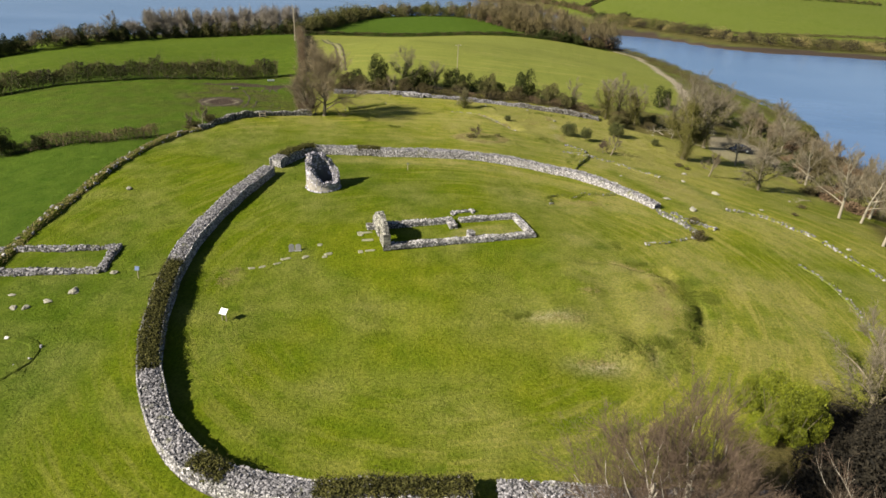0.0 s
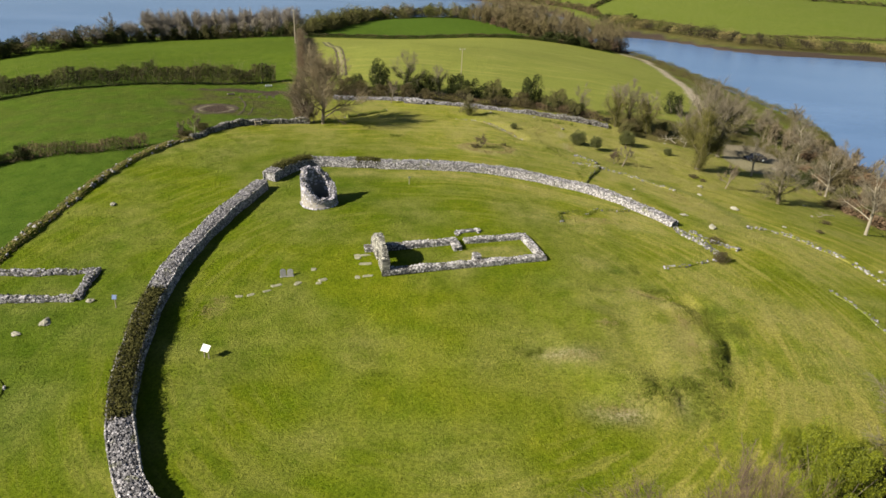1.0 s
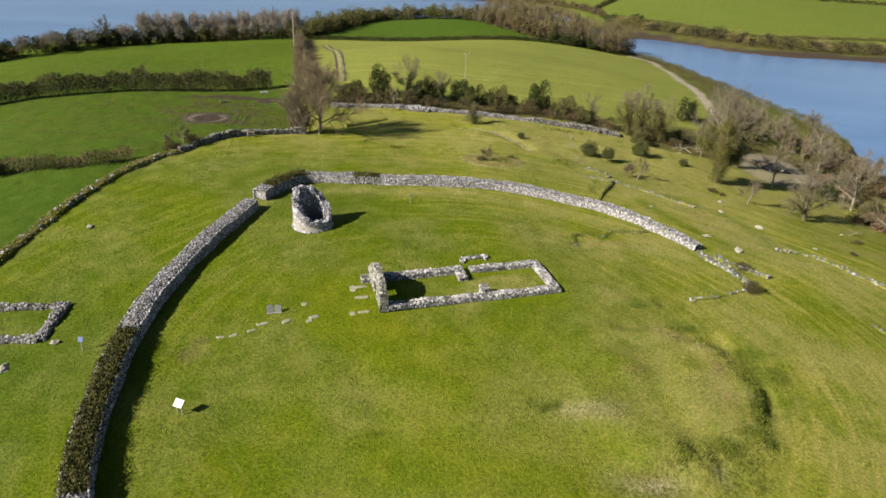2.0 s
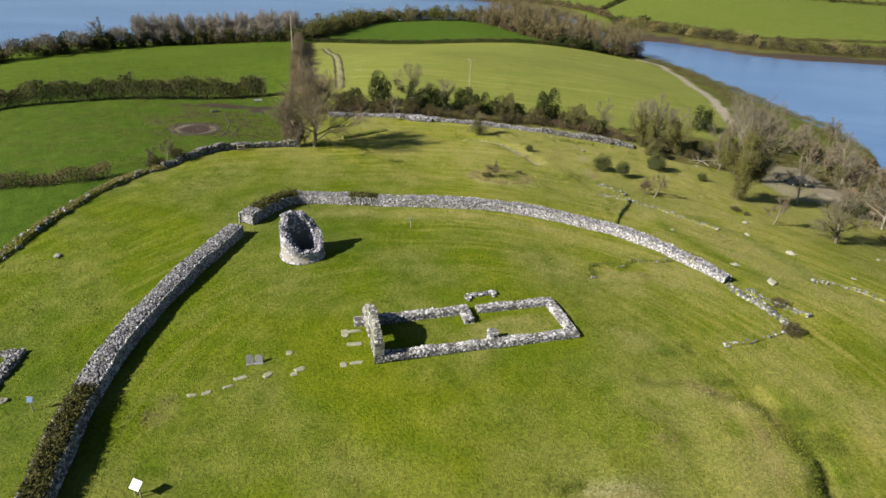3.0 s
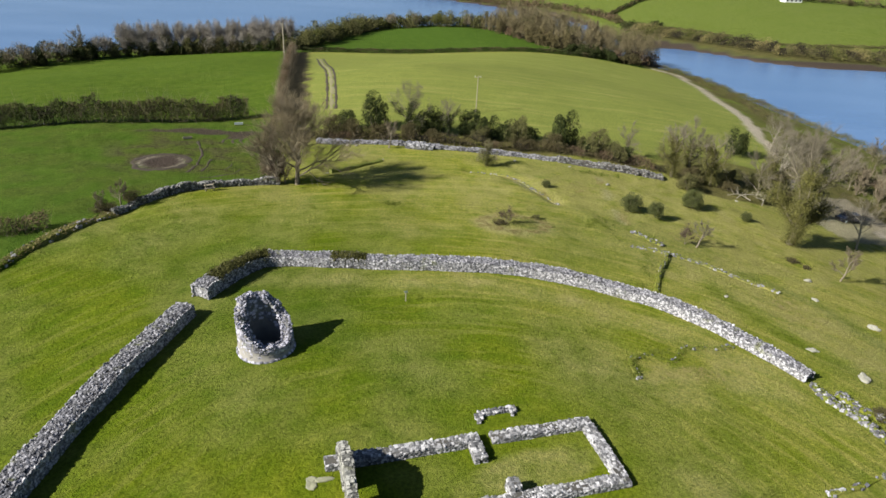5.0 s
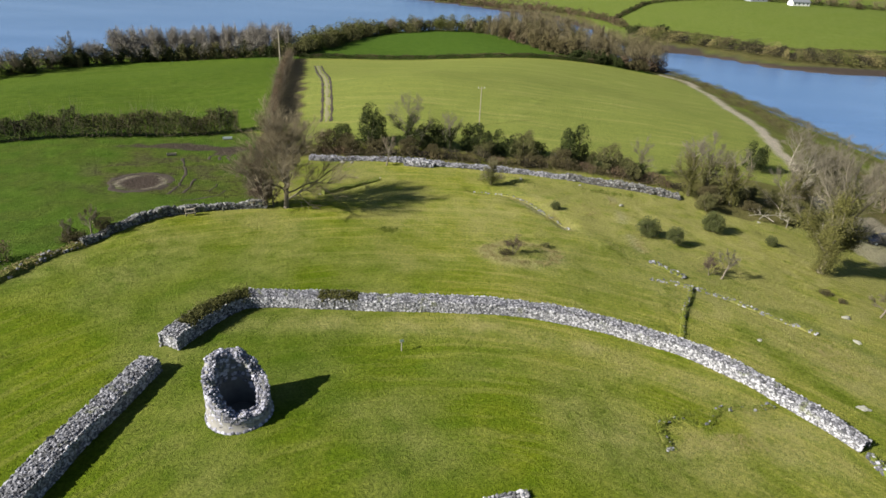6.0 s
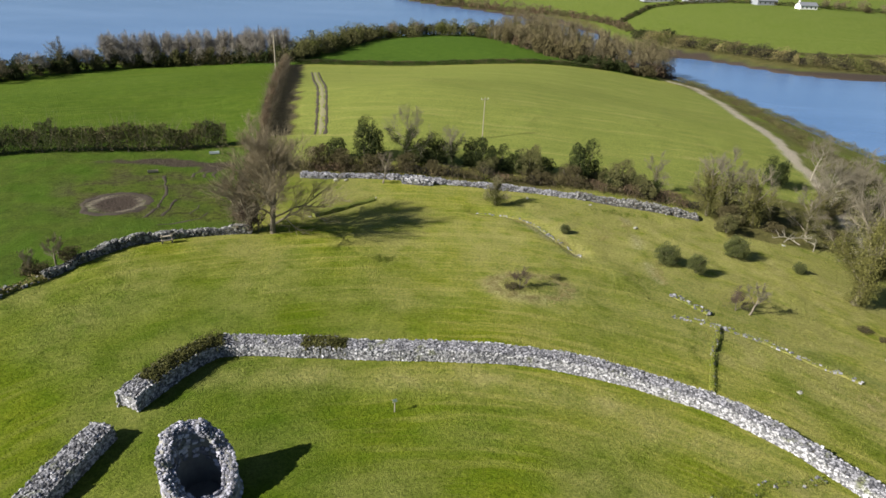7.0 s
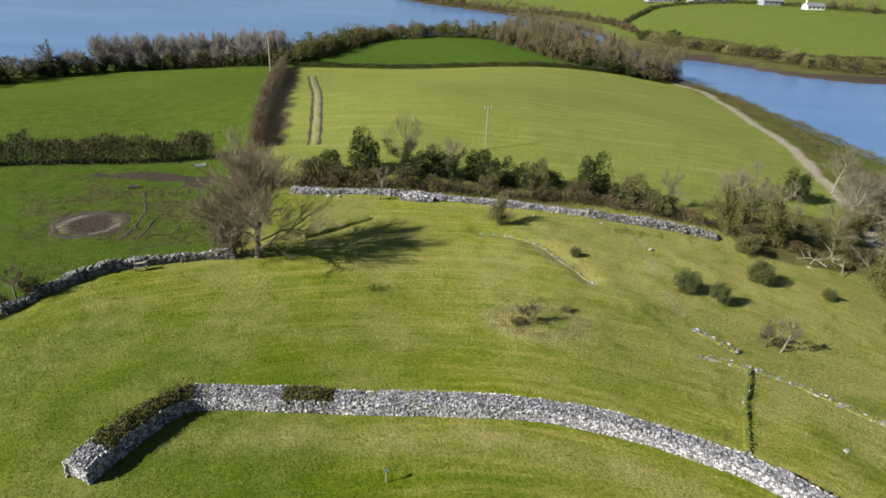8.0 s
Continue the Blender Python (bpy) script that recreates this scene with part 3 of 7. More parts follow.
def lawn_tufts(n, seed):
    """Short uneven tufts standing out of the mown lawn, thicker in some spots than in others."""
    g = np.random.default_rng(seed)
    x, y = g.uniform(-46, 44, n), g.uniform(27, 116, n)
    keep = wobble(x, y, 1.1, 71) + 0.6 * wobble(x, y, 3.0, 72) + g.normal(0, 0.5, n) > -0.1
    x, y = x[keep], y[keep]
    n = len(x)
    z = height(x, y)
    a = g.uniform(0, 2 * math.pi, n)
    w = g.uniform(0.05, 0.11, n)
    h = g.uniform(0.03, 0.075, n)
    dx, dy = np.cos(a) * w, np.sin(a) * w
    tip = g.normal(0, 0.11, (n, 2))
    v = np.stack([np.stack([x - dx, y - dy, z - 0.03], 1), np.stack([x + dx, y + dy, z - 0.03], 1), np.stack([x + tip[:, 0], y + tip[:, 1], z + h], 1)], 1).reshape(-1, 3)
    mesh = bpy.data.meshes.new("lawn_grass")
    mesh.from_pydata(v.tolist(), [], np.arange(3 * n).reshape(-1, 3).tolist())
    paint_cover(mesh, np.repeat(x, 3), np.repeat(y, 3), np.repeat(z, 3))
    mesh.materials.append(GRASS)
    return tagged(new("lawn_grass", mesh), "short uneven tufts of green and straw-coloured lawn grass", "grass", kind="stuff")


lawn_tufts(150000, 70)


def build_water():
    s = 4600
    mesh = bpy.data.meshes.new("water")
    mesh.from_pydata([(-s, -s, SEA), (s, -s, SEA), (s, s, SEA), (-s, s, SEA)], [], [(0, 1, 2, 3)])
    mesh.materials.append(WATER)
    return tagged(new("water", mesh), "calm blue sea inlet around the grassy headland", "water", kind="structure")


build_water()


# ---------------------------------------------------------------- mesh helpers
def mesh_of(name, verts, faces, material, smooth=False):
    mesh = bpy.data.meshes.new(name)
    mesh.from_pydata(np.asarray(verts, float).tolist(), [], [list(map(int, f)) for f in faces] if not isinstance(faces, np.ndarray) else faces.tolist())
    if smooth:
        mesh.polygons.foreach_set("use_smooth", np.ones(len(mesh.polygons), bool))
    mesh.materials.append(material)
    return mesh


def part(name, mesh, parent, label="", m=None, kind=""):
    ob = new(name, mesh)
    ob.parent = parent
    if m is not None:
        ob.matrix_basis = m
    return tagged(ob, label, kind=kind)


def thing(name, x=0, y=0, z=0, rz=0, label="", category="", group="", kind=""):
    ob = new(name)
    ob.matrix_basis = pose(x, y, z, 0, 0, rz)
    return tagged(ob, label, category, group, kind)


def boxes(parts):
    """Verts and faces of several boxes: (cx, cy, cz, sx, sy, sz)."""
    v, f = [], []
    for cx, cy, cz, sx, sy, sz in parts:
        b = len(v)
        v += [(cx + sx * i / 2, cy + sy * j / 2, cz + sz * k / 2) for k in (-1, 1) for j in (-1, 1) for i in (-1, 1)]
        f += [[b + q for q in quad] for quad in ((0, 2, 3, 1), (4, 5, 7, 6), (0, 1, 5, 4), (2, 6, 7, 3), (0, 4, 6, 2), (1, 3, 7, 5))]
    return v, f


def smooth_line(pts, gap=0.5):
    """A Catmull-Rom line through plan points, resampled at an even gap."""
    p = np.array(pts, float)
    p = np.vstack([2 * p[0] - p[1], p, 2 * p[-1] - p[-2]])
    out = []
    for i in range(1, len(p) - 2):
        a, b, c, d = p[i - 1], p[i], p[i + 1], p[i + 2]
        for t in np.linspace(0, 1, 12, endpoint=False):
            out.append(0.5 * (2 * b + (c - a) * t + (2 * a - 5 * b + 4 * c - d) * t * t + (3 * b - a - 3 * c + d) * t ** 3))
    out = np.array(out + [p[-2]])
    s = np.concatenate([[0], np.cumsum(np.hypot(*np.diff(out, axis=0).T))])
    n = max(2, int(s[-1] / gap) + 1)
    u = np.linspace(0, s[-1], n)
    line = np.stack([np.interp(u, s, out[:, 0]), np.interp(u, s, out[:, 1])], 1)
    tang = np.gradient(line, axis=0)
    tang /= np.linalg.norm(tang, axis=1)[:, None]
    return line, np.stack([tang[:, 1], -tang[:, 0]], 1), u     # points, normals to the right of the way, length along


# a rounded block: eight corners and six bulged face centres
_BLOCK_V = np.array([(i, j, k) for k in (-1, 1) for j in (-1, 1) for i in (-1, 1)] + [(1.28, 0, 0), (-1.28, 0, 0), (0, 1.28, 0), (0, -1.28, 0), (0, 0, 1.28), (0, 0, -1.28)], float)
_BLOCK_F = []
for _c, _ring in ((8, (1, 3, 7, 5)), (9, (0, 4, 6, 2)), (10, (2, 6, 7, 3)), (11, (0, 1, 5, 4)), (12, (4, 5, 7, 6)), (13, (0, 2, 3, 1))):
    for _a, _b in zip(_ring, _ring[1:] + _ring[:1]):
        _BLOCK_F.append((_c, _a, _b))
_BLOCK_F = np.array(_BLOCK_F)
_PLAIN_F = np.array([t for q in ((0, 2, 3, 1), (4, 5, 7, 6), (0, 1, 5, 4), (2, 6, 7, 3), (0, 4, 6, 2), (1, 3, 7, 5)) for t in ((q[0], q[1], q[2]), (q[0], q[2], q[3]))])


def stone_shapes(n, seed, material, name="stone"):
    g = np.random.default_rng(seed)
    out = []
    for _ in range(n):
        v = _BLOCK_V * 0.5 * np.array([1, 1, 1]) * (1 + g.uniform(-0.26, 0.16, (14, 3)))
        out.append((v, mesh_of(name, v, _BLOCK_F, material)))
    return out


SHAPES = stone_shapes(10, 5, STONE)
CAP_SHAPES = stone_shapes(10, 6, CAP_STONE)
CHURCH_SHAPES = stone_shapes(10, 7, CHURCH_STONE)
GABLE_SHAPES = stone_shapes(8, 8, GABLE_STONE)


def rot_matrices(normal_dir, tangent, tilt, g):
    """Rotation with x along the tangent, z along the normal, shaken by tilt."""
    z = normal_dir + g.normal(0, tilt, 3)
    z /= np.linalg.norm(z)
    x = tangent + g.normal(0, tilt, 3)
    x -= z * (x @ z)
    x /= np.linalg.norm(x)
    return np.stack([x, np.cross(z, x), z], 1)


def lay_stones(parent, places, shapes, wanted, seed, material=None, piece="stone", shake=0.26, plain=None):
    """places: (point, normal, tangent, size3). Those in `wanted` (a test of the plan point) become parts, up to 300; the rest is one mesh."""
    g = np.random.default_rng(seed)
    verts, faces, count, base = [], [], 0, 0
    inv = parent.matrix_basis.inverted()
    pose_in = np.array(inv)
    for point, normal, tangent, size in places:
        r = rot_matrices(np.array(normal, float), np.array(tangent, float), shake, g)
        v, mesh = shapes[int(g.integers(len(shapes)))]
        if count < 300 and wanted(point):
            m = np.eye(4)
            m[:3, :3] = r * np.array(size)[None, :]
            m[:3, 3] = point
            part(piece, mesh, parent, m=Matrix((pose_in @ m).tolist()))
            count += 1
        else:
            full = plain is None
            w = ((v if full else v[:8] * 1.12) * np.array(size)) @ r.T + np.array(point)
            w = w @ pose_in[:3, :3].T + pose_in[:3, 3]
            verts.append(w)
            faces.append((_BLOCK_F if full else _PLAIN_F) + base)
            base += 14 if full else 8
    if verts:
        part("stonework", mesh_of("stonework", np.vstack(verts), np.vstack(faces), material or STONE), parent, kind="stuff")


def wall_core(line, right, width, tops, foot=0.5, lean=0.12):
    """A long bank of rubble: a rounded section carried along a line. tops: height over the ground at each point."""
    prof = [(-0.5 - lean, -foot), (-0.5, 0.55), (-0.42, 0.92), (-0.2, 1.0), (0.2, 1.0), (0.42, 0.92), (0.5, 0.55), (0.5 + lean, -foot)]
    verts, faces = [], []
    for (x, y), (rx, ry), w, t in zip(line, right, width, tops):
        z0 = ground_z(x, y)
        for u, q in prof:
            verts.append((x + rx * u * w, y + ry * u * w, z0 + (q * t if q > 0 else q)))
    n = len(prof)
    for i in range(len(line) - 1):
        for k in range(n - 1):
            faces.append((i * n + k, (i + 1) * n + k, (i + 1) * n + k + 1, i * n + k + 1))
    faces.append(tuple(range(n)))
    faces.append(tuple(range((len(line) - 1) * n, len(line) * n))[::-1])
    return verts, faces


def wall_stones(line, right, width, tops, seed, size=0.34, skip=None, sides=(True, True), ends=(True, True)):
    """Places for the stones on both faces, the top and the ends of such a bank."""
    g = np.random.default_rng(seed)
    out = []
    step_len = float(np.hypot(*(line[1] - line[0])))
    for i in range(len(line)):
        (x, y), r, w, t = line[i], np.array([*right[i], 0.0]), width[i], tops[i]
        tang = np.array([-right[i][1], right[i][0], 0.0])
        z0 = ground_z(x, y)
        rows = []
        for side, on in zip((-1, 1), sides):
            if on:
                h = 0.08
                while h < t * 0.96:
                    u = side * (0.5 + 0.03 - 0.02 * h / max(t, 0.1))
                    rows.append((u, h, r * side + np.array([0, 0, 0.12])))
                    h += size * 0.62
        k = max(2, int(w / (size * 0.8)))
        for j in range(k):
            u = (j + 0.5) / k - 0.5
            rows.append((u * 0.9, t * (1.0 - 0.12 * (abs(u) * 2) ** 3), np.array([0, 0, 1.0]) + r * u * 0.6))
        for u, h, nrm in rows:
            for _ in range(max(1, round(step_len / (size * 0.95)))):
                along = g.uniform(-0.5, 0.5) * step_len
                if skip is not None and skip(i, u, g):
                    continue
                s = size * g.uniform(0.55, 1.25)
                pt = (x + r[0] * u * w - r[1] * along, y + r[1] * u * w + r[0] * along, z0 + h + g.normal(0, 0.03))
                out.append((pt, nrm, tang, (s * g.uniform(0.9, 1.5), s * g.uniform(0.7, 1.0), s * g.uniform(0.5, 0.8))))
        if (i == 0 and ends[0]) or (i == len(line) - 1 and ends[1]):
            d = -1 if i == 0 else 1
            fw = np.array([right[i][1] * -1, right[i][0], 0.0]) * d
            for _ in range(int(w * t / (size * size * 0.5))):
                u, h = g.uniform(-0.5, 0.5), g.uniform(0.05, 1.0) * t
                s = size * g.uniform(0.7, 1.3)
                out.append(((x + r[0] * u * w + fw[0] * 0.05, y + r[1] * u * w + fw[1] * 0.05, z0 + h), fw + np.array([0, 0, 0.2]), r, (s * 1.2, s * 0.85, s * 0.6)))
    return out


def leaf_cloud(points, size, g, single=False):
    """Small bent leaves at points: two triangles each, or one."""
    n = len(points)
    a = g.normal(size=(n, 3))
    a /= np.linalg.norm(a, axis=1)[:, None]
    b = g.normal(size=(n, 3))
    b -= a * (a * b).sum(1)[:, None]
    b /= np.linalg.norm(b, axis=1)[:, None]
    s = size * g.uniform(0.5, 1.3, (n, 1))
    c = np.cross(a, b)
    p = np.asarray(points)
    v = np.stack([p - a * s, p + b * s * 0.55 + c * s * 0.2, p + a * s, p - b * s * 0.55 + c * s * 0.2], 1).reshape(-1, 3)
    if single:
        v = v.reshape(n, 4, 3)[:, :3].reshape(-1, 3)
        return v, np.arange(3 * n).reshape(n, 3)
    k = np.arange(n)[:, None] * 4
    f = np.vstack([k + [0, 1, 2], k + [0, 2, 3]])
    return v, f


def blob_points(n, radii, g, lumps=7, fill=0.35, floor=-0.75):
    """Points in the outer shell of an uneven crown made of several lumps."""
    lumps = lumps * 3
    c = g.normal(size=(lumps, 3)) * 0.42
    c *= np.minimum(1.0, 0.78 / (np.linalg.norm(c, axis=1) + 1e-6))[:, None]
    r = g.uniform(0.2, 0.5, lumps)
    which = g.integers(0, lumps, n)
    d = g.normal(size=(n, 3))
    d /= np.linalg.norm(d, axis=1)[:, None]
    q = c[which] + d * (r[which] * g.uniform(fill, 1.0, n) ** 0.4)[:, None]
    q[:, 2] = np.maximum(q[:, 2], floor)
    return q * np.array(radii)


def tubes(paths, radii, sides):
    """Tapered tubes along polylines; paths: list of (k,3) arrays, radii: list of (r0, r1)."""
    V, F, base = [], [], 0
    for p, (r0, r1) in zip(paths, radii):
        k = len(p)
        d = np.gradient(p, axis=0)
        d /= np.linalg.norm(d, axis=1)[:, None] + 1e-9
        ref = np.array([0.3, 0.1, 1.0]) if abs(d[0][2]) < 0.85 else np.array([1.0, 0.2, 0.0])
        u = np.cross(d, ref)
        u /= np.linalg.norm(u, axis=1)[:, None] + 1e-9
        w = np.cross(d, u)
        rr = np.linspace(r0, r1, k)
        ang = np.arange(sides) * 2 * math.pi / sides
        ring = p[:, None, :] + rr[:, None, None] * (np.cos(ang)[None, :, None] * u[:, None, :] + np.sin(ang)[None, :, None] * w[:, None, :])
        V.append(ring.reshape(-1, 3))
        i = np.arange(k - 1)[:, None] * sides
        j = np.arange(sides)[None, :]
        jn = (j + 1) % sides
        q = np.stack([i + j, i + jn, i + sides + jn, i + sides + j], -1).reshape(-1, 4)
        F.append(q + base)
        base += k * sides
    return np.vstack(V), np.vstack(F)


def grow(g, height_, spread, trunk=0.25, limbs=7, branches=6, twigs=6, sprays=4, lean=(0, 0), fork=0.3, up=0.35):
    """A bare broadleaf tree. Returns the paths of wood and of twigs."""
    wood, wr, fine, fr, slivers = [], [], [], [], []

    def bough(start, d, length, r, n, curl):
        pts = [start]
        for k in range(n):
            d = d + g.normal(0, curl, 3) + np.array([0, 0, up * 0.25])
            d = d / np.linalg.norm(d)
            pts.append(pts[-1] + d * length / n)
        return np.array(pts)

    def away(p):
        q = np.array([p[0] - lean[0] * p[2] * 0.5, p[1] - lean[1] * p[2] * 0.5, (p[2] - height_ * 0.42) * 0.8])
        return q / (np.linalg.norm(q) + 1e-6)

    t = bough(np.array([0, 0, -0.3]), np.array([lean[0], lean[1], 1.0]), height_ * 0.62, trunk, 6, 0.09)
    wood.append(t), wr.append((trunk, trunk * 0.32))
    for i in range(limbs):
        f = fork + (1 - fork) * (i + g.uniform(0.2, 0.8)) / limbs
        k = f * (len(t) - 1)
        a = int(min(k, len(t) - 2))
        s = t[a] + (t[a + 1] - t[a]) * (k - a)
        ang = i * 2.4 + g.uniform(-0.5, 0.5)
        out = spread * (1.05 - 0.5 * f) * g.uniform(0.8, 1.15)
        d = np.array([math.cos(ang), math.sin(ang), g.uniform(0.35, 0.95) + f * 0.6])
        limb = bough(s, d / np.linalg.norm(d), out, 0, 5, 0.2)
        rl = trunk * (0.42 - 0.24 * f)
        wood.append(limb), wr.append((rl, rl * 0.22))
        for j in range(branches):
            q = g.uniform(0.25, 1.0) * (len(limb) - 1)
            a = int(min(q, len(limb) - 2))
            s2 = limb[a] + (limb[a + 1] - limb[a]) * (q - a)
            d2 = g.normal(size=3) * 0.55 + away(s2) * 0.35 + (limb[a + 1] - limb[a]) / np.linalg.norm(limb[a + 1] - limb[a]) + np.array([0, 0, 0.35])
            br = bough(s2, d2 / np.linalg.norm(d2), out * g.uniform(0.3, 0.6), 0, 4, 0.25)
            rb = rl * 0.38
            wood.append(br), wr.append((rb, rb * 0.3))
            for _ in range(twigs):
                q = g.uniform(0.2, 1.0) * (len(br) - 1)
                a = int(min(q, len(br) - 2))
                s3 = br[a] + (br[a + 1] - br[a]) * (q - a)
                d3 = g.normal(size=3) * 0.5 + away(s3) * 0.45 + (br[a + 1] - br[a]) / np.linalg.norm(br[a + 1] - br[a]) * 0.9 + np.array([0, 0, 0.3])
                tw = bough(s3, d3 / np.linalg.norm(d3), out * g.uniform(0.16, 0.3), 0, 2, 0.25)
                fine.append(tw), fr.append((max(0.012, rb * 0.35), 0.007))
                for _ in range(sprays):
                    s4 = tw[1] + (tw[2] - tw[1]) * g.uniform(-0.8, 1.0)
                    d4 = g.normal(size=3) * 0.6 + away(s4) * 0.5 + (tw[2] - tw[1]) / np.linalg.norm(tw[2] - tw[1]) * 0.8 + np.array([0, 0, 0.2])
                    slivers.append((s4, d4 / np.linalg.norm(d4) * out * g.uniform(0.07, 0.17)))
    return wood, wr, fine, fr, slivers


def bare_tree_meshes(seed, height_, spread, bark=None, twig=None, thick=1.0, brown_wood=False, **kw):
    g = np.random.default_rng(seed)
    wood, wr, fine, fr, slivers = grow(g, height_, spread, **kw)
    big = [i for i, r in enumerate(wr) if r[0] > 0.05]
    small = [i for i, r in enumerate(wr) if r[0] <= 0.05]
    v1, f1 = tubes([wood[i] for i in big], [wr[i] for i in big], 6)
    v0, f0 = tubes([wood[i] for i in small], [(wr[i][0] * thick, wr[i][1] * thick) for i in small], 3)
    v2, f2 = tubes(fine, [(r0 * thick * 0.8, r1 * thick * 0.8) for r0, r1 in fr], 3)
    if brown_wood:          # the thinner boughs are as brown as the twigs
        v2, f2 = np.vstack([v2, v0]), np.vstack([f2, f0 + len(v2)])
    else:
        v1, f1 = np.vstack([v1, v0]), np.vstack([f1, f0 + len(v1)])
    f2 = [tuple(q) for q in f2.tolist()]
    if slivers:
        a = np.array([p for p, _ in slivers])
        d = np.array([q for _, q in slivers])
        side = np.cross(d, g.normal(size=d.shape))
        side *= (0.0075 * thick / (np.linalg.norm(side, axis=1) + 1e-9))[:, None]
        v3 = np.stack([a - side, a + side, a + d], 1).reshape(-1, 3)
        f2 += [tuple(q) for q in (np.arange(len(v3)).reshape(-1, 3) + len(v2)).tolist()]
        v2 = np.vstack([v2, v3])
    return mesh_of("trunk", v1, f1, bark or BARK, True), mesh_of("crown", v2, f2, twig or TWIG), wood


def ribbon(name, pts, wid, label, material, lift=0.025, seed=0):
    """A narrow uneven strip pressed along the ground, such as a wheel rut."""
    line, right, u = smooth_line(pts, 0.5)
    g = np.random.default_rng(seed)
    w = wid * (1 + 0.3 * np.sin(u * 0.9 + seed) + 0.22 * g.normal(size=len(u))).clip(0.35, 1.6)
    v, f = [], []
    for (x, y), (rx, ry), ww in zip(line, right, w):
        sway = 0.12 * wid * g.normal()
        for q, up in ((-0.5, -0.03), (-0.3, lift), (0.3, lift), (0.5, -0.03)):
            px, py = x + rx * (q * ww + sway), y + ry * (q * ww + sway)
            v.append((px, py, ground_z(px, py) + up))
    for i in range(len(line) - 1):
        for k in range(3):
            f.append((i * 4 + k, i * 4 + k + 1, i * 4 + k + 5, i * 4 + k + 4))
    return tagged(new(name, mesh_of(name, v, f, material, True)), label, "wheel rut", kind="structure")


# ---------------------------------------------------------------- enclosure wall
WEST_WALL = [(3.4, 29.3), (-1.2, 29.2), (-6.2, 29.2), (-10.5, 29.9), (-13.7, 31.0), (-15.9, 32.7), (-17.9, 34.9), (-19.5, 37.5), (-21.3, 41.1), (-22.8, 45.5), (-23.7, 49.7), (-24.6, 54.5), (-25.1, 60.2), (-24.9, 67.2), (-23.8, 74.7), (-22.1, 83.2)]
EAST_WALL = [(-21.8, 86.4), (-20.8, 89.2), (-18.9, 92.9), (-16.9, 94.1), (-11.2, 94.25), (-3.4, 94.4), (4.7, 94.7), (8.8, 94.5), (14.6, 93.3), (19.6, 91.3), (23.4, 88.4), (27.3, 83.9), (30.3, 79.6)]
SOUTH_WALL = [(5.4, 29.1), (8.9, 29.0), (13, 28.9), (18, 28.8), (24, 29.2)]


def leafy_at(x, y):
    """Where ivy and heather cover the top of the enclosure wall."""
    return (40.0 < y < 56.5 and x < -15) or (-21.3 < x < -17.6 and 86.9 < y < 93.9) or (y < 32 and -6.5 < x < 4) or (-11.5 < x < -7.6 and y > 90) or (-14.6 < x < -12.2 and y < 33)


def enclosure(name, pts, label, wid, top, seed, size=0.13, near=lambda p: True):
    line, right, u = smooth_line(pts, 0.45)
    ob = thing(name, label=label, category="stone wall", group="enclosure walls")
    g = np.random.default_rng(seed)
    w = wid(u / u[-1]) * (1 + 0.05 * np.sin(u * 0.9 + seed))
    t = top(u / u[-1]) * (1 + 0.06 * np.sin(u * 0.55 + seed * 2) + 0.04 * np.sin(u * 2.3))
    v, f = wall_core(line, right, w * 0.96, t * 0.95)
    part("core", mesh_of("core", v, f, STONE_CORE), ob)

    def skip(i, q, gg):
        x, y = line[i]
        return leafy_at(x, y) and gg.uniform() < (0.93 if abs(q) < 0.49 else 0.4)

    every = wall_stones(line, right, w, t, seed, size, skip)
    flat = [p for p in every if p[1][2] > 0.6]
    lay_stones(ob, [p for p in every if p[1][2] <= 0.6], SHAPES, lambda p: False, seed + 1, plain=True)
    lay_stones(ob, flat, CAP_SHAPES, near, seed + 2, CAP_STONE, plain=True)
    pts3 = []
    for i in range(len(line)):
        x, y = line[i]
        if leafy_at(x, y):
            z0 = ground_z(x, y)
            for _ in range(420):
                q = g.uniform(-0.52, 0.52)
                lump = (0.05 if x > -12 and y > 90 else 0.10) + (0.05 if x > -12 and y > 90 else 0.12) * (1 + math.sin(u[i] * 3.1 + q * 5) * math.sin(u[i] * 1.3))
                pts3.append((x + right[i][0] * q * w[i] + g.normal(0, 0.15), y + right[i][1] * q * w[i] + g.normal(0, 0.15), z0 + t[i] * (0.98 if abs(q) < 0.42 else g.uniform(0.4, 1)) + abs(g.normal(0, lump))))
    if pts3:
        v, f = leaf_cloud(np.array(pts3), 0.11, g, True)
        part("creeper", mesh_of("creeper", v, f, HEATHER), ob, "ivy and heather over the wall top", kind="stuff")
    return ob


enclosure("stone_wall", WEST_WALL, "thick curved dry-stone wall, partly grown over with ivy", lambda s: 1.68 - 0.1 * s, lambda s: 1.36 - 0.1 * s, 21, near=lambda p: 56 < p[1] < 76 and p[2] > ground_z(p[0], p[1]) + 1.32)
enclosure("stone_wall", EAST_WALL, "long curved dry-stone wall of pale limestone", lambda s: 1.65 - 0.5 * s, lambda s: 1.08 + 0.3 * np.clip(1 - s / 0.2, 0, 1) - 0.06 * s - 0.35 * s ** 14, 31, near=lambda p: -18 < p[0] < 6)
enclosure("stone_wall", SOUTH_WALL, "short dry-stone wall beside a narrow gap", lambda s: 1.7 + 0 * s, lambda s: 1.3 + 0 * s, 41, near=lambda p: False)


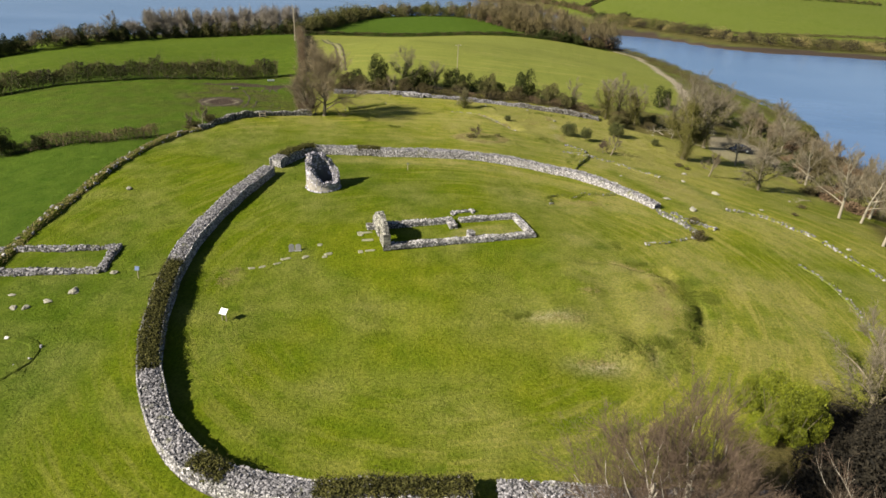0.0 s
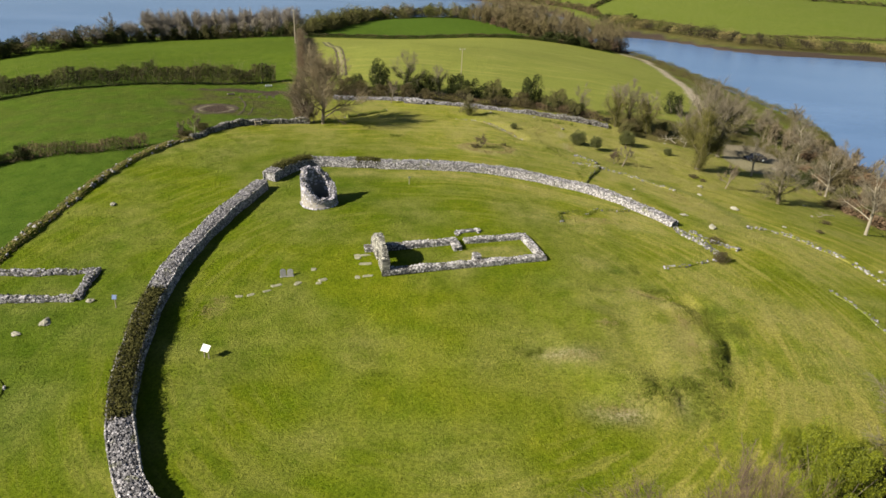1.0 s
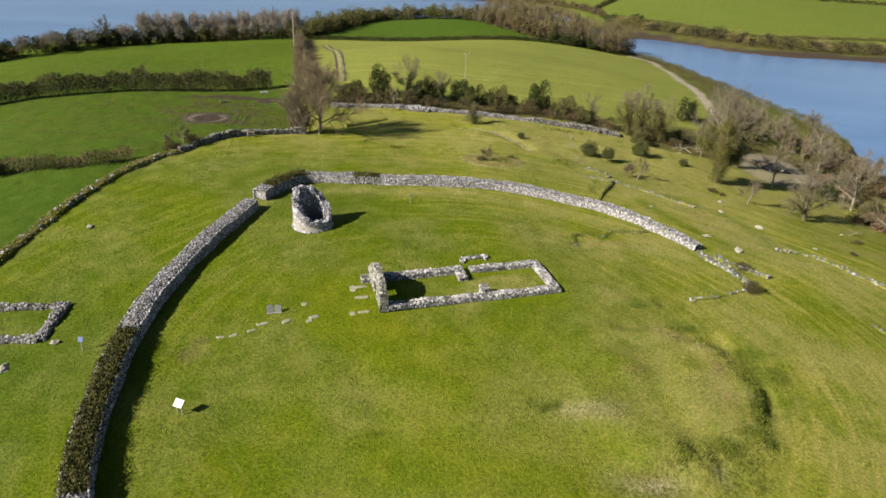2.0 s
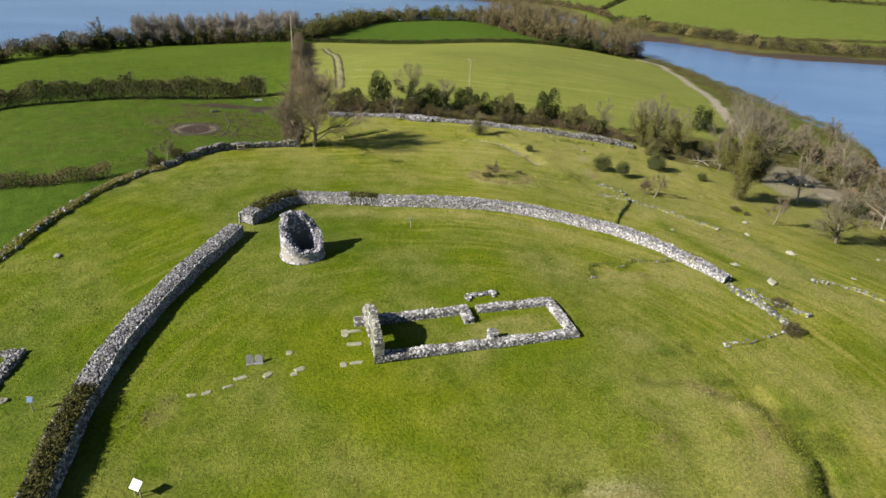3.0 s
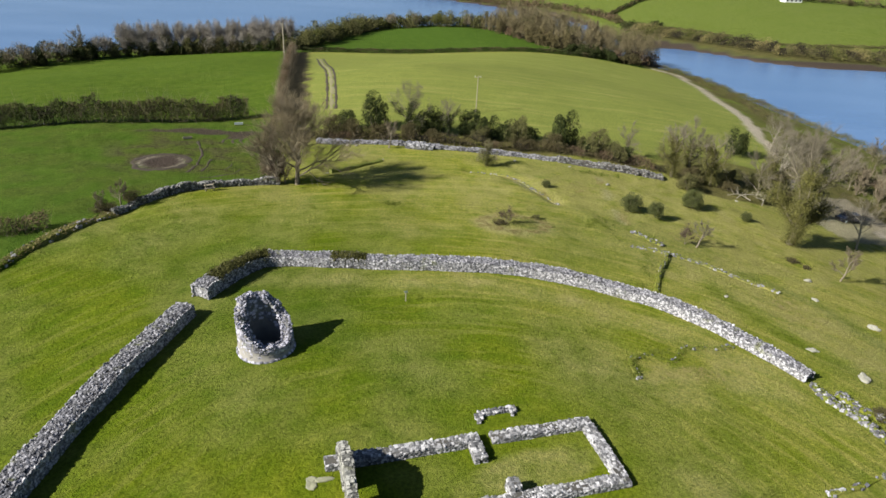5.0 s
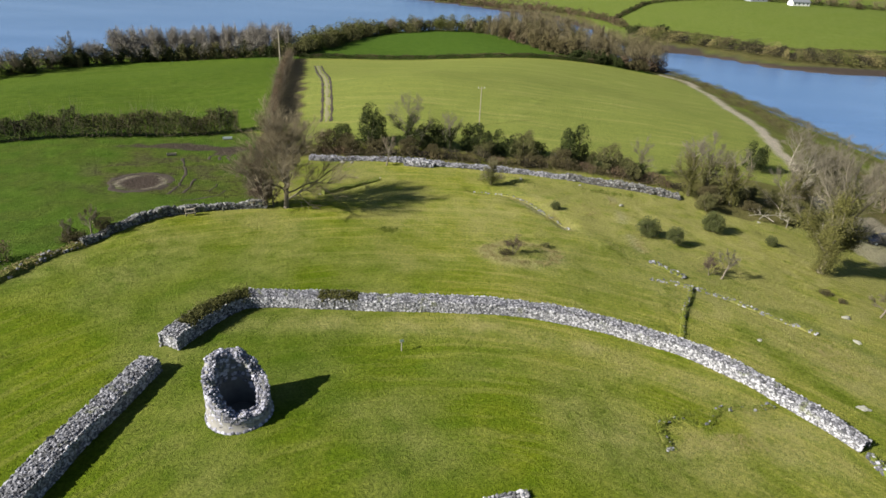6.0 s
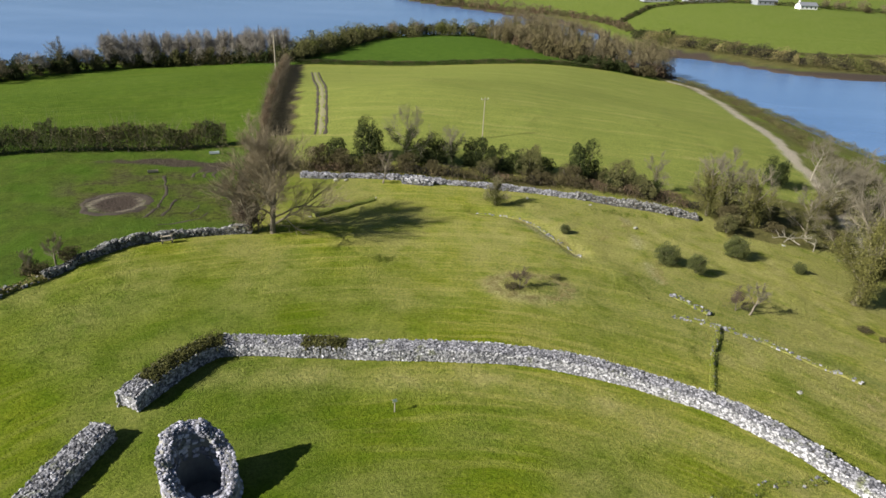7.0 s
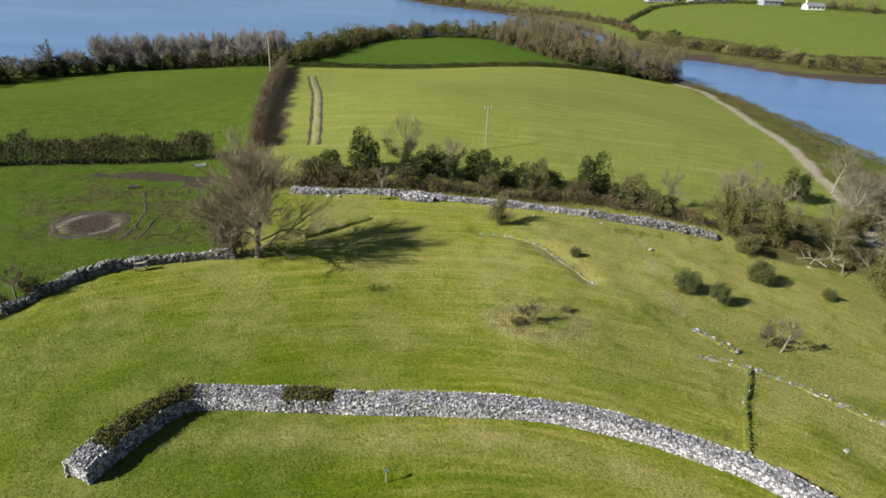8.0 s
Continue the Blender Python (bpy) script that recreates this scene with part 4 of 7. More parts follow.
# ---------------------------------------------------------------- ruined church
def build_church():
    ax, ay = -4.5, 61.1
    bx, by = 12.3, 65.9
    rz = math.degrees(math.atan2(by - ay, bx - ax))
    L, W = 17.4, 6.0
    z0 = ground_z(3, 66) - 0.05
    ob = thing("ruined_church", ax, ay, z0, rz, "roofless ruined stone church with one standing gable end", "ruin")
    m = ob.matrix_basis
    T = 0.70
    # walls in the church's own plan: x along, y across
    runs = [((0, T / 2), (L, T / 2), T, 0.5), ((L - T / 2, T), (L - T / 2, W - T), T, 0.5), ((10.1, W - T / 2), (L, W - T / 2), T, 0.52),
            ((-0.9, W - T / 2), (9.2, W - T / 2), T, 0.58), ((8.85, W - T), (8.85, W - T - 1.45), T, 0.55), ((10.0, T), (10.0, T + 0.75), T * 0.8, 0.95)]
    core_v, core_f, places, gplaces = [], [], [], []
    g = np.random.default_rng(77)
    rot = np.array(m.to_3x3())
    for (x0, y0), (x1, y1), th, hh in runs:
        length = math.hypot(x1 - x0, y1 - y0)
        ux, uy = (x1 - x0) / length, (y1 - y0) / length
        cx, cy = (x0 + x1) / 2, (y0 + y1) / 2
        sx, sy = (length, th * 0.92) if abs(ux) > 0.5 else (th * 0.92, length)
        v, f = boxes([(cx, cy, hh * 0.46 - 0.2, sx - 0.06, sy - 0.02, hh * 0.94 + 0.4)])
        core_f += [[q + len(core_v) for q in quad] for quad in f]
        core_v += v
        s = 0.0
        while s < length:
            ww = g.uniform(0.12, 0.23)
            px, py = x0 + ux * (s + ww / 2), y0 + uy * (s + ww / 2)
            top = hh * (1 + 0.10 * math.sin(px * 1.7 + py))
            for side in (-1, 1):
                h = 0.0
                while h < top - 0.12:
                    rh = g.uniform(0.1, 0.17)
                    n = np.array([-uy * side, ux * side, 0.0])
                    q = np.array([px, py, h + rh / 2]) + n * th * 0.40
                    places.append((q, n, np.array([ux, uy, 0]), (ww * g.uniform(0.85, 1.05), rh, 0.3)))
                    h += rh
            for k in (-0.36, -0.13, 0.12, 0.35):
                q = np.array([px, py, top - 0.1]) + np.array([-uy, ux, 0]) * th * (k + g.normal(0, 0.04))
                places.append((q, np.array([0, 0, 1.0]), np.array([ux, uy, 0]), (ww * g.uniform(0.8, 1.1), th * 0.25 * g.uniform(0.8, 1.25), g.uniform(0.13, 0.26))))
            s += ww * 0.95
    # standing west gable, with a narrow opening through it
    gt = 0.5
    prof = [(0.0, 1.75), (0.5, 2.2), (1.4, 2.6), (2.6, 2.85), (3.4, 2.8), (4.3, 2.4), (5.2, 1.9), (6.0, 1.3)]

    def gable_top(y):
        return float(np.interp(y, [p[0] for p in prof], [p[1] for p in prof]))

    slot = (2.45, 3.35, 0.0, 1.35)
    gv, gf = [], []
    cols = [0.1] + [k * 0.5 for k in range(1, 12)] + [5.9]
    cols = sorted(set(cols + [slot[0], slot[1]]))
    for y0, y1 in zip(cols[:-1], cols[1:]):
        lo = slot[3] if y0 >= slot[0] - 1e-6 and y1 <= slot[1] + 1e-6 else -0.3
        z1, z2 = gable_top(y0) - 0.12, gable_top(y1) - 0.12
        b = len(gv)
        gv += [(x, y, z) for x in (0.06, gt - 0.06) for y, z in ((y0, lo), (y1, lo), (y1, z2), (y0, z1))]
        gf += [[b, b + 3, b + 2, b + 1], [b + 4, b + 5, b + 6, b + 7], [b, b + 4, b + 7, b + 3], [b + 1, b + 2, b + 6, b + 5], [b + 3, b + 7, b + 6, b + 2], [b, b + 1, b + 5, b + 4]]
    for xside, n in ((0.05, (-1.0, 0, 0)), (gt - 0.05, (1.0, 0, 0))):
        h = 0.0
        while h < 3.6:
            rh = g.uniform(0.1, 0.16)
            y = 0.0
            while y < 6.0:
                ww = g.uniform(0.16, 0.32)
                yc = y + ww / 2
                if h + rh < gable_top(min(yc, 6.0)) + 0.02 and not (slot[0] - ww * 0.5 < yc < slot[1] + ww * 0.5 and h < slot[3] - 0.05):
                    gplaces.append((np.array([xside, yc, h + rh / 2]), np.array(n), np.array([0, 1.0, 0]), (ww, rh, 0.18)))
                y += ww * 0.97
            h += rh * 0.95
    y = 0.0
    while y < 6.0:
        for xx in (0.1, 0.25, 0.4):
            gplaces.append((np.array([xx + g.normal(0, 0.04), y + 0.15, gable_top(y) - 0.05 + g.normal(0, 0.05)]), np.array([0, 0, 1.0]), np.array([0, 1.0, 0]), (g.uniform(0.15, 0.26), 0.22, 0.17)))
        y += 0.18
    for h in np.arange(0.1, 1.7, 0.24):
        for xx in (0.13, 0.37):
            gplaces.append((np.array([xx, 0.03, h]), np.array([0, -1.0, 0]), np.array([1.0, 0, 0]), (0.5, 0.3, 0.24)))
            if h < 1.2:
                gplaces.append((np.array([xx, 5.97, h]), np.array([0, 1.0, 0]), np.array([1.0, 0, 0]), (0.5, 0.3, 0.24)))
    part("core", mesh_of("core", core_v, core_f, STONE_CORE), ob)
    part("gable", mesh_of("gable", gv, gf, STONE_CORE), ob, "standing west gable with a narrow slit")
    world_places = [(np.array(m @ Vector(p)), rot @ n, rot @ t, s) for p, n, t, s in places]
    lay_stones(ob, world_places, CHURCH_SHAPES, lambda p: p[2] > z0 + 0.36, 78, CHURCH_STONE, shake=0.12, plain=True)
    gable_places = [(np.array(m @ Vector(p)), rot @ n, rot @ t, s) for p, n, t, s in gplaces]
    lay_stones(ob, gable_places, GABLE_SHAPES, lambda p: False, 79, GABLE_STONE, shake=0.05, plain=True)
    return ob


build_church()


def build_annex():
    ob = thing("wall_footing", 3.6, 71.6, ground_z(3.6, 71.6), 17, "low three-sided footing of pale stones in grass", "ruin")
    g = np.random.default_rng(9)
    m = ob.matrix_basis
    rot = np.array(m.to_3x3())
    places = []
    for (x0, y0), (x1, y1) in (((-0.7, -0.35), (-0.7, 0.3)), ((-0.7, 0.35), (1.9, 0.35)), ((1.9, 0.3), (1.9, -0.3))):
        n = int(math.hypot(x1 - x0, y1 - y0) / 0.28) + 1
        for k in range(n):
            for lay in range(2):
                for side in (-0.15, 0.15):
                    p = np.array([x0 + (x1 - x0) * k / n + side, y0 + (y1 - y0) * k / n + side, 0.05 + 0.11 * lay])
                    places.append((np.array(m @ Vector(p)), rot @ np.array([0, 0, 1.0]), rot @ np.array([1.0, 0, 0]), (g.uniform(0.16, 0.3), g.uniform(0.14, 0.26), g.uniform(0.1, 0.18))))
    lay_stones(ob, places, CHURCH_SHAPES, lambda p: True, 10)
    return ob


build_annex()


# ---------------------------------------------------------------- round tower stump
def build_tower():
    cx, cy = -13.9, 78.75
    z0 = ground_z(cx, cy)
    ob = thing("round_tower_stump", cx, cy, z0, 0, "broken round tower stump of mortared stone, hollow inside", "tower")
    R, T = 2.14, 0.78
    low = math.radians(-40)           # the side where the rim has fallen lowest

    def rim(a):
        c = math.cos(a - low)
        return 2.62 - 1.62 * c + 0.10 * math.sin(5 * a) + 0.07 * math.sin(11 * a + 1)

    n = 72
    v, f, iv, jf = [], [], [], []
    for i in range(n):
        a = 2 * math.pi * i / n
        h = rim(a)
        ca, sa = math.cos(a), math.sin(a)
        for r, z in ((R + 0.14, -0.5), (R + 0.11, 0.16), (R + 0.03, 0.22), (R, h * 0.5), (R - 0.06, h - 0.05), (R - T * 0.5, h)):
            v.append((ca * r, sa * r, z))
        for r, z in ((R - T * 0.5, h), (R - T, h - 0.25), (R - T - 0.12, h * 0.5), (R - T - 0.3, -0.1)):
            iv.append((ca * r, sa * r, z))
    for i in range(n):
        j = (i + 1) % n
        for k in range(5):
            f.append((i * 6 + k, j * 6 + k, j * 6 + k + 1, i * 6 + k + 1))
        for k in range(3):
            jf.append((i * 4 + k, j * 4 + k, j * 4 + k + 1, i * 4 + k + 1))
    part("lining", mesh_of("lining", iv, jf, INNER_SHADE_STONE, True), ob, "inner face coloured dark for the shade inside")
    part("shell", mesh_of("shell", v, f, TOWER_FACE, True), ob, "grey-buff mortared masonry")
    v = [(math.cos(2 * math.pi * i / 24) * (R - T), math.sin(2 * math.pi * i / 24) * (R - T), 0.05) for i in range(24)]
    part("floor", mesh_of("floor", v, [list(range(24))], INNER_SHADE_STONE), ob, "earth floor inside the stump")
    g = np.random.default_rng(4)
    places = []
    # rough rim
    for i in range(760):
        a = 2 * math.pi * i / 760 + g.normal(0, 0.03)
        r = R - T * g.uniform(0.02, 0.98)
        h = rim(a)
        places.append((np.array([cx + math.cos(a) * r, cy + math.sin(a) * r, z0 + h - 0.06 - 0.35 * max(0.0, (R - r) / T - 0.45) + g.normal(0, 0.035)]), np.array([0.2 * math.cos(a), 0.2 * math.sin(a), 1.0]), np.array([-math.sin(a), math.cos(a), 0]), (g.uniform(0.11, 0.22), g.uniform(0.10, 0.17), g.uniform(0.10, 0.16))))
    # courses on the outer face, flush with the mortar
    h = 0.35
    while h < 5.0:
        rh = g.uniform(0.2, 0.3)
        a = g.uniform(0, 1)
        while a < 2 * math.pi + 0.5:
            ww = g.uniform(0.25, 0.55)
            if h + rh < rim(a) - 0.05:
                places.append((np.array([cx + math.cos(a) * (R - 0.105), cy + math.sin(a) * (R - 0.105), z0 + h + rh / 2]), np.array([math.cos(a), math.sin(a), 0.02]), np.array([-math.sin(a), math.cos(a), 0]), (ww * 0.98, rh * 0.98, 0.2)))
            a += ww / R
        h += rh
    # inner face, rough and leaning in
    for i in range(190):
        a = g.uniform(0, 2 * math.pi)
        q = g.uniform(0.5, 0.92)
        h = rim(a) * q
        r = R - T - 0.26 * (1 - q)
        places.append((np.array([cx + math.cos(a) * r, cy + math.sin(a) * r, z0 + h]), np.array([-math.cos(a), -math.sin(a), 0.15]), np.array([-math.sin(a), math.cos(a), 0]), (g.uniform(0.2, 0.36), g.uniform(0.14, 0.22), 0.14)))
    # footing stones
    for i in range(60):
        a = 2 * math.pi * i / 60 + g.normal(0, 0.02)
        places.append((np.array([cx + math.cos(a) * (R + 0.06), cy + math.sin(a) * (R + 0.06), z0 + g.uniform(0.04, 0.12)]), np.array([math.cos(a), math.sin(a), 0.5]), np.array([-math.sin(a), math.cos(a), 0]), (g.uniform(0.18, 0.32), 0.2, 0.16)))
    lay_stones(ob, places, TOWER_SHAPES, lambda p: True, 6, TOWER_STONE, shake=0.1)
    return ob


TOWER_STONE = stone_material("tower_stone", 1.0, 1.2)
TOWER_FACE = plain_material("tower_mortar", (0.155, 0.145, 0.13), (0.26, 0.245, 0.22), 3.0)
TOWER_SHAPES = stone_shapes(8, 15, TOWER_STONE)
build_tower()


# ---------------------------------------------------------------- low walls, banks and footings
FIELD_SHAPES = stone_shapes(8, 25, FIELD_STONE)


def low_wall(pts, label, wid, top, seed, size=0.3, core=None, keep=1.0, near=lambda p: False, turf=0.0, name="low_stone_wall", group="low walls", leaf=None, stone_mat=None, shapes=None):
    line, right, u = smooth_line(pts, 0.45)
    ob = thing(name, label=label, category="stone wall" if name != "turf_bank" else "bank", group=group)
    g = np.random.default_rng(seed)
    w = wid * (1 + 0.16 * np.sin(u * 0.7 + seed) + 0.08 * g.normal(size=len(u)))
    t = top * (1 + 0.22 * np.sin(u * 0.45 + seed) + 0.14 * np.sin(u * 1.9 + 2 * seed))
    t = np.maximum(t, 0.12)
    v, f = wall_core(line, right, w * 0.95, t * 0.9, lean=0.3)
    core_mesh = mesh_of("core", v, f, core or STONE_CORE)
    if core is GRASS:
        paint_cover(core_mesh, *np.array(v, float).T)
    part("core", core_mesh, ob)

    def skip(i, q, gg):
        return gg.uniform() > keep

    if keep > 0:
        lay_stones(ob, wall_stones(line, right, w, t, seed, size, skip), shapes or SHAPES, near, seed + 1, stone_mat, plain=True)
    if turf > 0:
        pts3 = []
        for i in range(len(line)):
            z0 = ground_z(*line[i])
            for _ in range(int(34 * turf)):
                q = g.uniform(-0.62, 0.62)
                pts3.append((line[i][0] + right[i][0] * q * w[i] + g.normal(0, 0.15), line[i][1] + right[i][1] * q * w[i] + g.normal(0, 0.15), z0 + t[i] * max(0.0, 0.95 - max(0, abs(q) - 0.35) * 2.4) + abs(g.normal(0, 0.07))))
        v, f = leaf_cloud(np.array(pts3), 0.075, g)
        part("grass_cover", mesh_of("grass_cover", v, f, leaf or TURF), ob, "tufts of rough grass", kind="stuff")
    return ob


low_wall(NORTH_WALL, "tumbled pale stone boundary wall behind the lawn", 1.0, 0.5, 51, 0.17, stone_mat=CAP_STONE, shapes=CAP_SHAPES, near=lambda p: -14 < p[0] < 6)
low_wall([(-6.5, 138.6), (-4.6, 138.3), (-2.6, 138.4)], "heap of fallen white stones at the boundary wall", 1.6, 0.62, 52, 0.24, group="")
low_wall(NORTH_BANK, "low rubble bank with brown dead growth on it", 1.5, 0.65, 53, 0.2, keep=0.6, turf=0.8, leaf=RED_LEAF, stone_mat=FIELD_STONE, shapes=FIELD_SHAPES)
low_wall(WEST_BANK[7:], "dry-stone field wall curving to the tree, darkened for its shaded side", 0.6, 0.85, 54, 0.22, stone_mat=FIELD_STONE, shapes=FIELD_SHAPES, near=lambda p: p[0] < -28 and p[2] > ground_z(p[0], p[1]) + 0.72)
low_wall(WEST_BANK[:8], "grassy field bank with stones showing", 1.0, 0.5, 55, 0.24, keep=0.05, turf=2.6, name="turf_bank", core=GRASS, leaf=BRAMBLE_GRASS)
low_wall([(30.4, 78.6), (30.7, 76.9), (31.7, 74.7), (32.7, 71.5), (32.5, 69.9)], "tumbled thin end of the enclosure wall", 0.5, 0.36, 56, 0.2, core=GRASS_BANK, keep=0.5, stone_mat=CAP_STONE, shapes=CAP_SHAPES, turf=0.6)
low_wall([(32.0, 77.7), (33.2, 75.2), (35.9, 73.3)], "rubble line of pale stones in grass", 0.5, 0.26, 57, 0.19, core=GRASS, keep=0.3, stone_mat=CAP_STONE, shapes=CAP_SHAPES, turf=0.8)
low_wall([(25.2, 66.5), (27.5, 67.3), (30.0, 68.6), (32.0, 69.6)], "row of footing stones sunk in the lawn", 0.35, 0.16, 58, 0.22, core=GRASS, keep=0.16, stone_mat=CAP_STONE, shapes=CAP_SHAPES)
low_wall([(41.5, 82.3), (45.5, 81.4), (47.7, 77.7), (49.3, 74.2), (50.4, 71.0), (51.9, 63.4), (52.6, 56)], "low broken wall of pale stones down the slope", 0.45, 0.24, 59, 0.19, core=GRASS, keep=0.2, stone_mat=CAP_STONE, shapes=CAP_SHAPES, turf=1.0)
low_wall([(42.5, 64.6), (43.6, 61.9), (43.9, 57.2), (43.2, 52.9), (42, 46)], "low grassy terrace edge with a few stones", 0.4, 0.16, 60, 0.16, keep=0.1, turf=0.4, name="turf_bank", core=GRASS_BANK, leaf=WEED, stone_mat=CAP_STONE, shapes=CAP_SHAPES)
low_wall([(24.0, 110.2), (25.4, 108.6), (26.6, 107.2)], "short tumbled stretch of terrace wall", 0.7, 0.3, 61, 0.2, core=GRASS, keep=0.22, turf=1.0, leaf=WEED, stone_mat=CAP_STONE, shapes=CAP_SHAPES)
low_wall([(22.6, 105.4), (26.4, 104.3), (29.6, 102.9), (31.3, 101.6), (33.4, 100.1), (36.6, 97.5)], "broken line of pale stones along a terrace", 0.4, 0.22, 62, 0.17, core=GRASS, keep=0.2, turf=0.7, stone_mat=CAP_STONE, shapes=CAP_SHAPES)
low_wall([(26.2, 104.0), (25.6, 102.2), (24.4, 100.0), (23.0, 96.6), (21.6, 92.9)], "steep grassy step between two terraces", 0.36, 0.34, 63, 0.14, keep=0.04, core=GRASS, turf=0.5, stone_mat=FIELD_STONE, shapes=FIELD_SHAPES, name="turf_bank")
low_wall([(15.9, 77.7), (15.8, 80.0), (17.3, 81.0)], "sunken footing with a few pale stones in the lawn", 0.4, 0.14, 71, 0.16, core=GRASS, keep=0.05, turf=1.2, leaf=WEED, stone_mat=CAP_STONE, shapes=CAP_SHAPES)
low_wall([(17.3, 81.0), (19.6, 80.6), (21.2, 82.6), (24.2, 83.1), (25.6, 83.6)], "broken row of pale stones in long grass", 0.4, 0.12, 72, 0.18, core=GRASS, keep=0.06, turf=0.8, leaf=WEED, stone_mat=CAP_STONE, shapes=CAP_SHAPES)
low_wall([(-33.4, 62.2), (-33.0, 59.6), (-32.6, 57.0)], "east footing wall of a small hut", 0.75, 0.42, 65, 0.19, keep=0.85, turf=0.3, leaf=WEED, stone_mat=CAP_STONE, shapes=CAP_SHAPES, group="hut footings")
low_wall([(-32.8, 57.0), (-37, 57.2), (-42, 57.3), (-47, 57.4)], "south footing wall of a small hut", 0.75, 0.36, 66, 0.19, keep=0.85, turf=0.3, leaf=WEED, stone_mat=CAP_STONE, shapes=CAP_SHAPES, group="hut footings")
low_wall([(-33.6, 62.2), (-38, 62.2), (-41, 62.2), (-46, 62.2)], "north footing wall of a small hut", 0.7, 0.32, 67, 0.19, keep=0.6, turf=0.5, leaf=WEED, stone_mat=CAP_STONE, shapes=CAP_SHAPES, group="hut footings")
low_wall([(-37.5, 40.2), (-34.5, 40.5), (-32.8, 42.0), (-32.2, 43.9), (-33.2, 45.6), (-35.5, 46.4), (-39, 46)], "ring of grassy hut footing", 0.9, 0.16, 68, 0.24, keep=0.02, turf=0.25, name="turf_bank", core=GRASS, leaf=WEED, group="hut footings")
low_wall(SCARP, "worn terrace edge with exposed stones", 0.3, 0.1, 69, 0.16, keep=0.14, core=GRASS, stone_mat=CAP_STONE, shapes=CAP_SHAPES)
low_wall([(-16.9, 124.9), (-13.9, 127.7), (-10.2, 131.8)], "grassy edge of a shallow ditch", 0.7, 0.55, 70, 0.2, keep=0.0, turf=1.2, name="turf_bank", core=GRASS_BANK)


for _i, (_pts, _w) in enumerate([([(-41.2, 239.4), (-35.5, 215), (-30.0, 192.6), (-26.1, 173.5), (-23.9, 161.1), (-23.4, 157.5)], 0.62), ([(-39.4, 239.9), (-33.2, 214), (-27.8, 190.7), (-24.2, 172.9), (-22.1, 160.9), (-21.6, 157.5)], 0.62)]):
    ribbon("wheel_rut", _pts, _w, "dark muddy wheel rut in the sown field", MUD, 0.05, _i)
ribbon("worn_strip", [(-40.3, 239.6), (-34.4, 214.5), (-28.9, 191.6), (-25.1, 173.2), (-23.0, 161.0), (-22.5, 157.5)], 0.9, "dry worn strip between two wheel ruts", DRY_MUD, 0.03, 5)
for _i, (_pts, _w) in enumerate([([(-40.2, 136.0), (-38.4, 132.0), (-37.1, 129.1), (-36.0, 123.5), (-36.2, 120.4)], 0.42), ([(-35.1, 127.2), (-34.5, 123.7), (-34.4, 121.3)], 0.38), ([(-31.5, 125.7), (-31.3, 124.0), (-31.5, 122.6)], 0.34), ([(-29.7, 123.6), (-30.2, 121.1), (-33.6, 118.4)], 0.3),
                                 ([(-36.0, 139.6), (-36.6, 137.6), (-36.2, 136.0)], 0.4), ([(-34.8, 139.6), (-35.2, 137.8), (-34.6, 136.2)], 0.4), ([(-33.8, 139.8), (-34.0, 138.0), (-33.2, 136.4)], 0.4)]):
    ribbon("wheel_rut", _pts, _w, "dark wheel rut pressed into wet pasture", MUD, 0.03, 20 + _i)


def boulder(x, y, s, label="pale weathered boulder lying in the grass", squash=0.6, rz=0.0, seed=0):
    g = np.random.default_rng(seed)
    bm = bmesh.new()
    bmesh.ops.create_icosphere(bm, subdivisions=3, radius=0.5)
    for vert in bm.verts:
        n = noise.fractal(vert.co * 2.1 + Vector((seed * 3.7, 1, 2)), 1.0, 2.0, 4)
        vert.co *= 1 + 0.55 * n
        vert.co.z = max(vert.co.z, -0.3)
    mesh = bpy.data.meshes.new("boulder")
    bm.to_mesh(mesh)
    bm.free()
    mesh.materials.append(BOULDER)
    ob = new("boulder", mesh)
    ob.matrix_basis = Matrix.LocRotScale((x, y, ground_z(x, y) + 0.22 * s * squash), Euler((0, 0, rz)), (s * 1.25, s * 0.85, s * squash))
    return tagged(ob, label, "boulder", "boulders in the grass")


for _i, (_x, _y, _s) in enumerate([(33.6, 84.7, 1.1), (35.8, 80.6, 1.3), (43.4, 91.2, 1.1), (29.5, 94.3, 0.6), (40.4, 96.8, 0.9), (42.8, 102.7, 0.9), (-33.5, 53.2, 1.3), (-35.2, 51.7, 0.9), (-36.8, 50.9, 0.8),
                                   (-38.0, 51.0, 0.9), (-31.1, 56.5, 0.8), (-39.2, 78.6, 0.9), (-39.5, 53.2, 0.7), (-15.0, 138.2, 0.8), (-16.4, 138.0, 0.9), (-17.2, 124.2, 0.5), (-10.0, 132.6, 0.4), (52.6, 71.8, 0.6),
                                   (57.3, 95.0, 0.6), (47.5, 84.8, 0.6), (24.8, 129.5, 0.7), (46.5, 132.5, 0.7), (20.0, 136.2, 0.6), (11.0, 135.9, 0.6), (60.6, 103.2, 0.5)]):
    boulder(_x, _y, _s * 0.72, squash=0.34 + 0.16 * (_i % 3), seed=_i, rz=_i * 1.3)


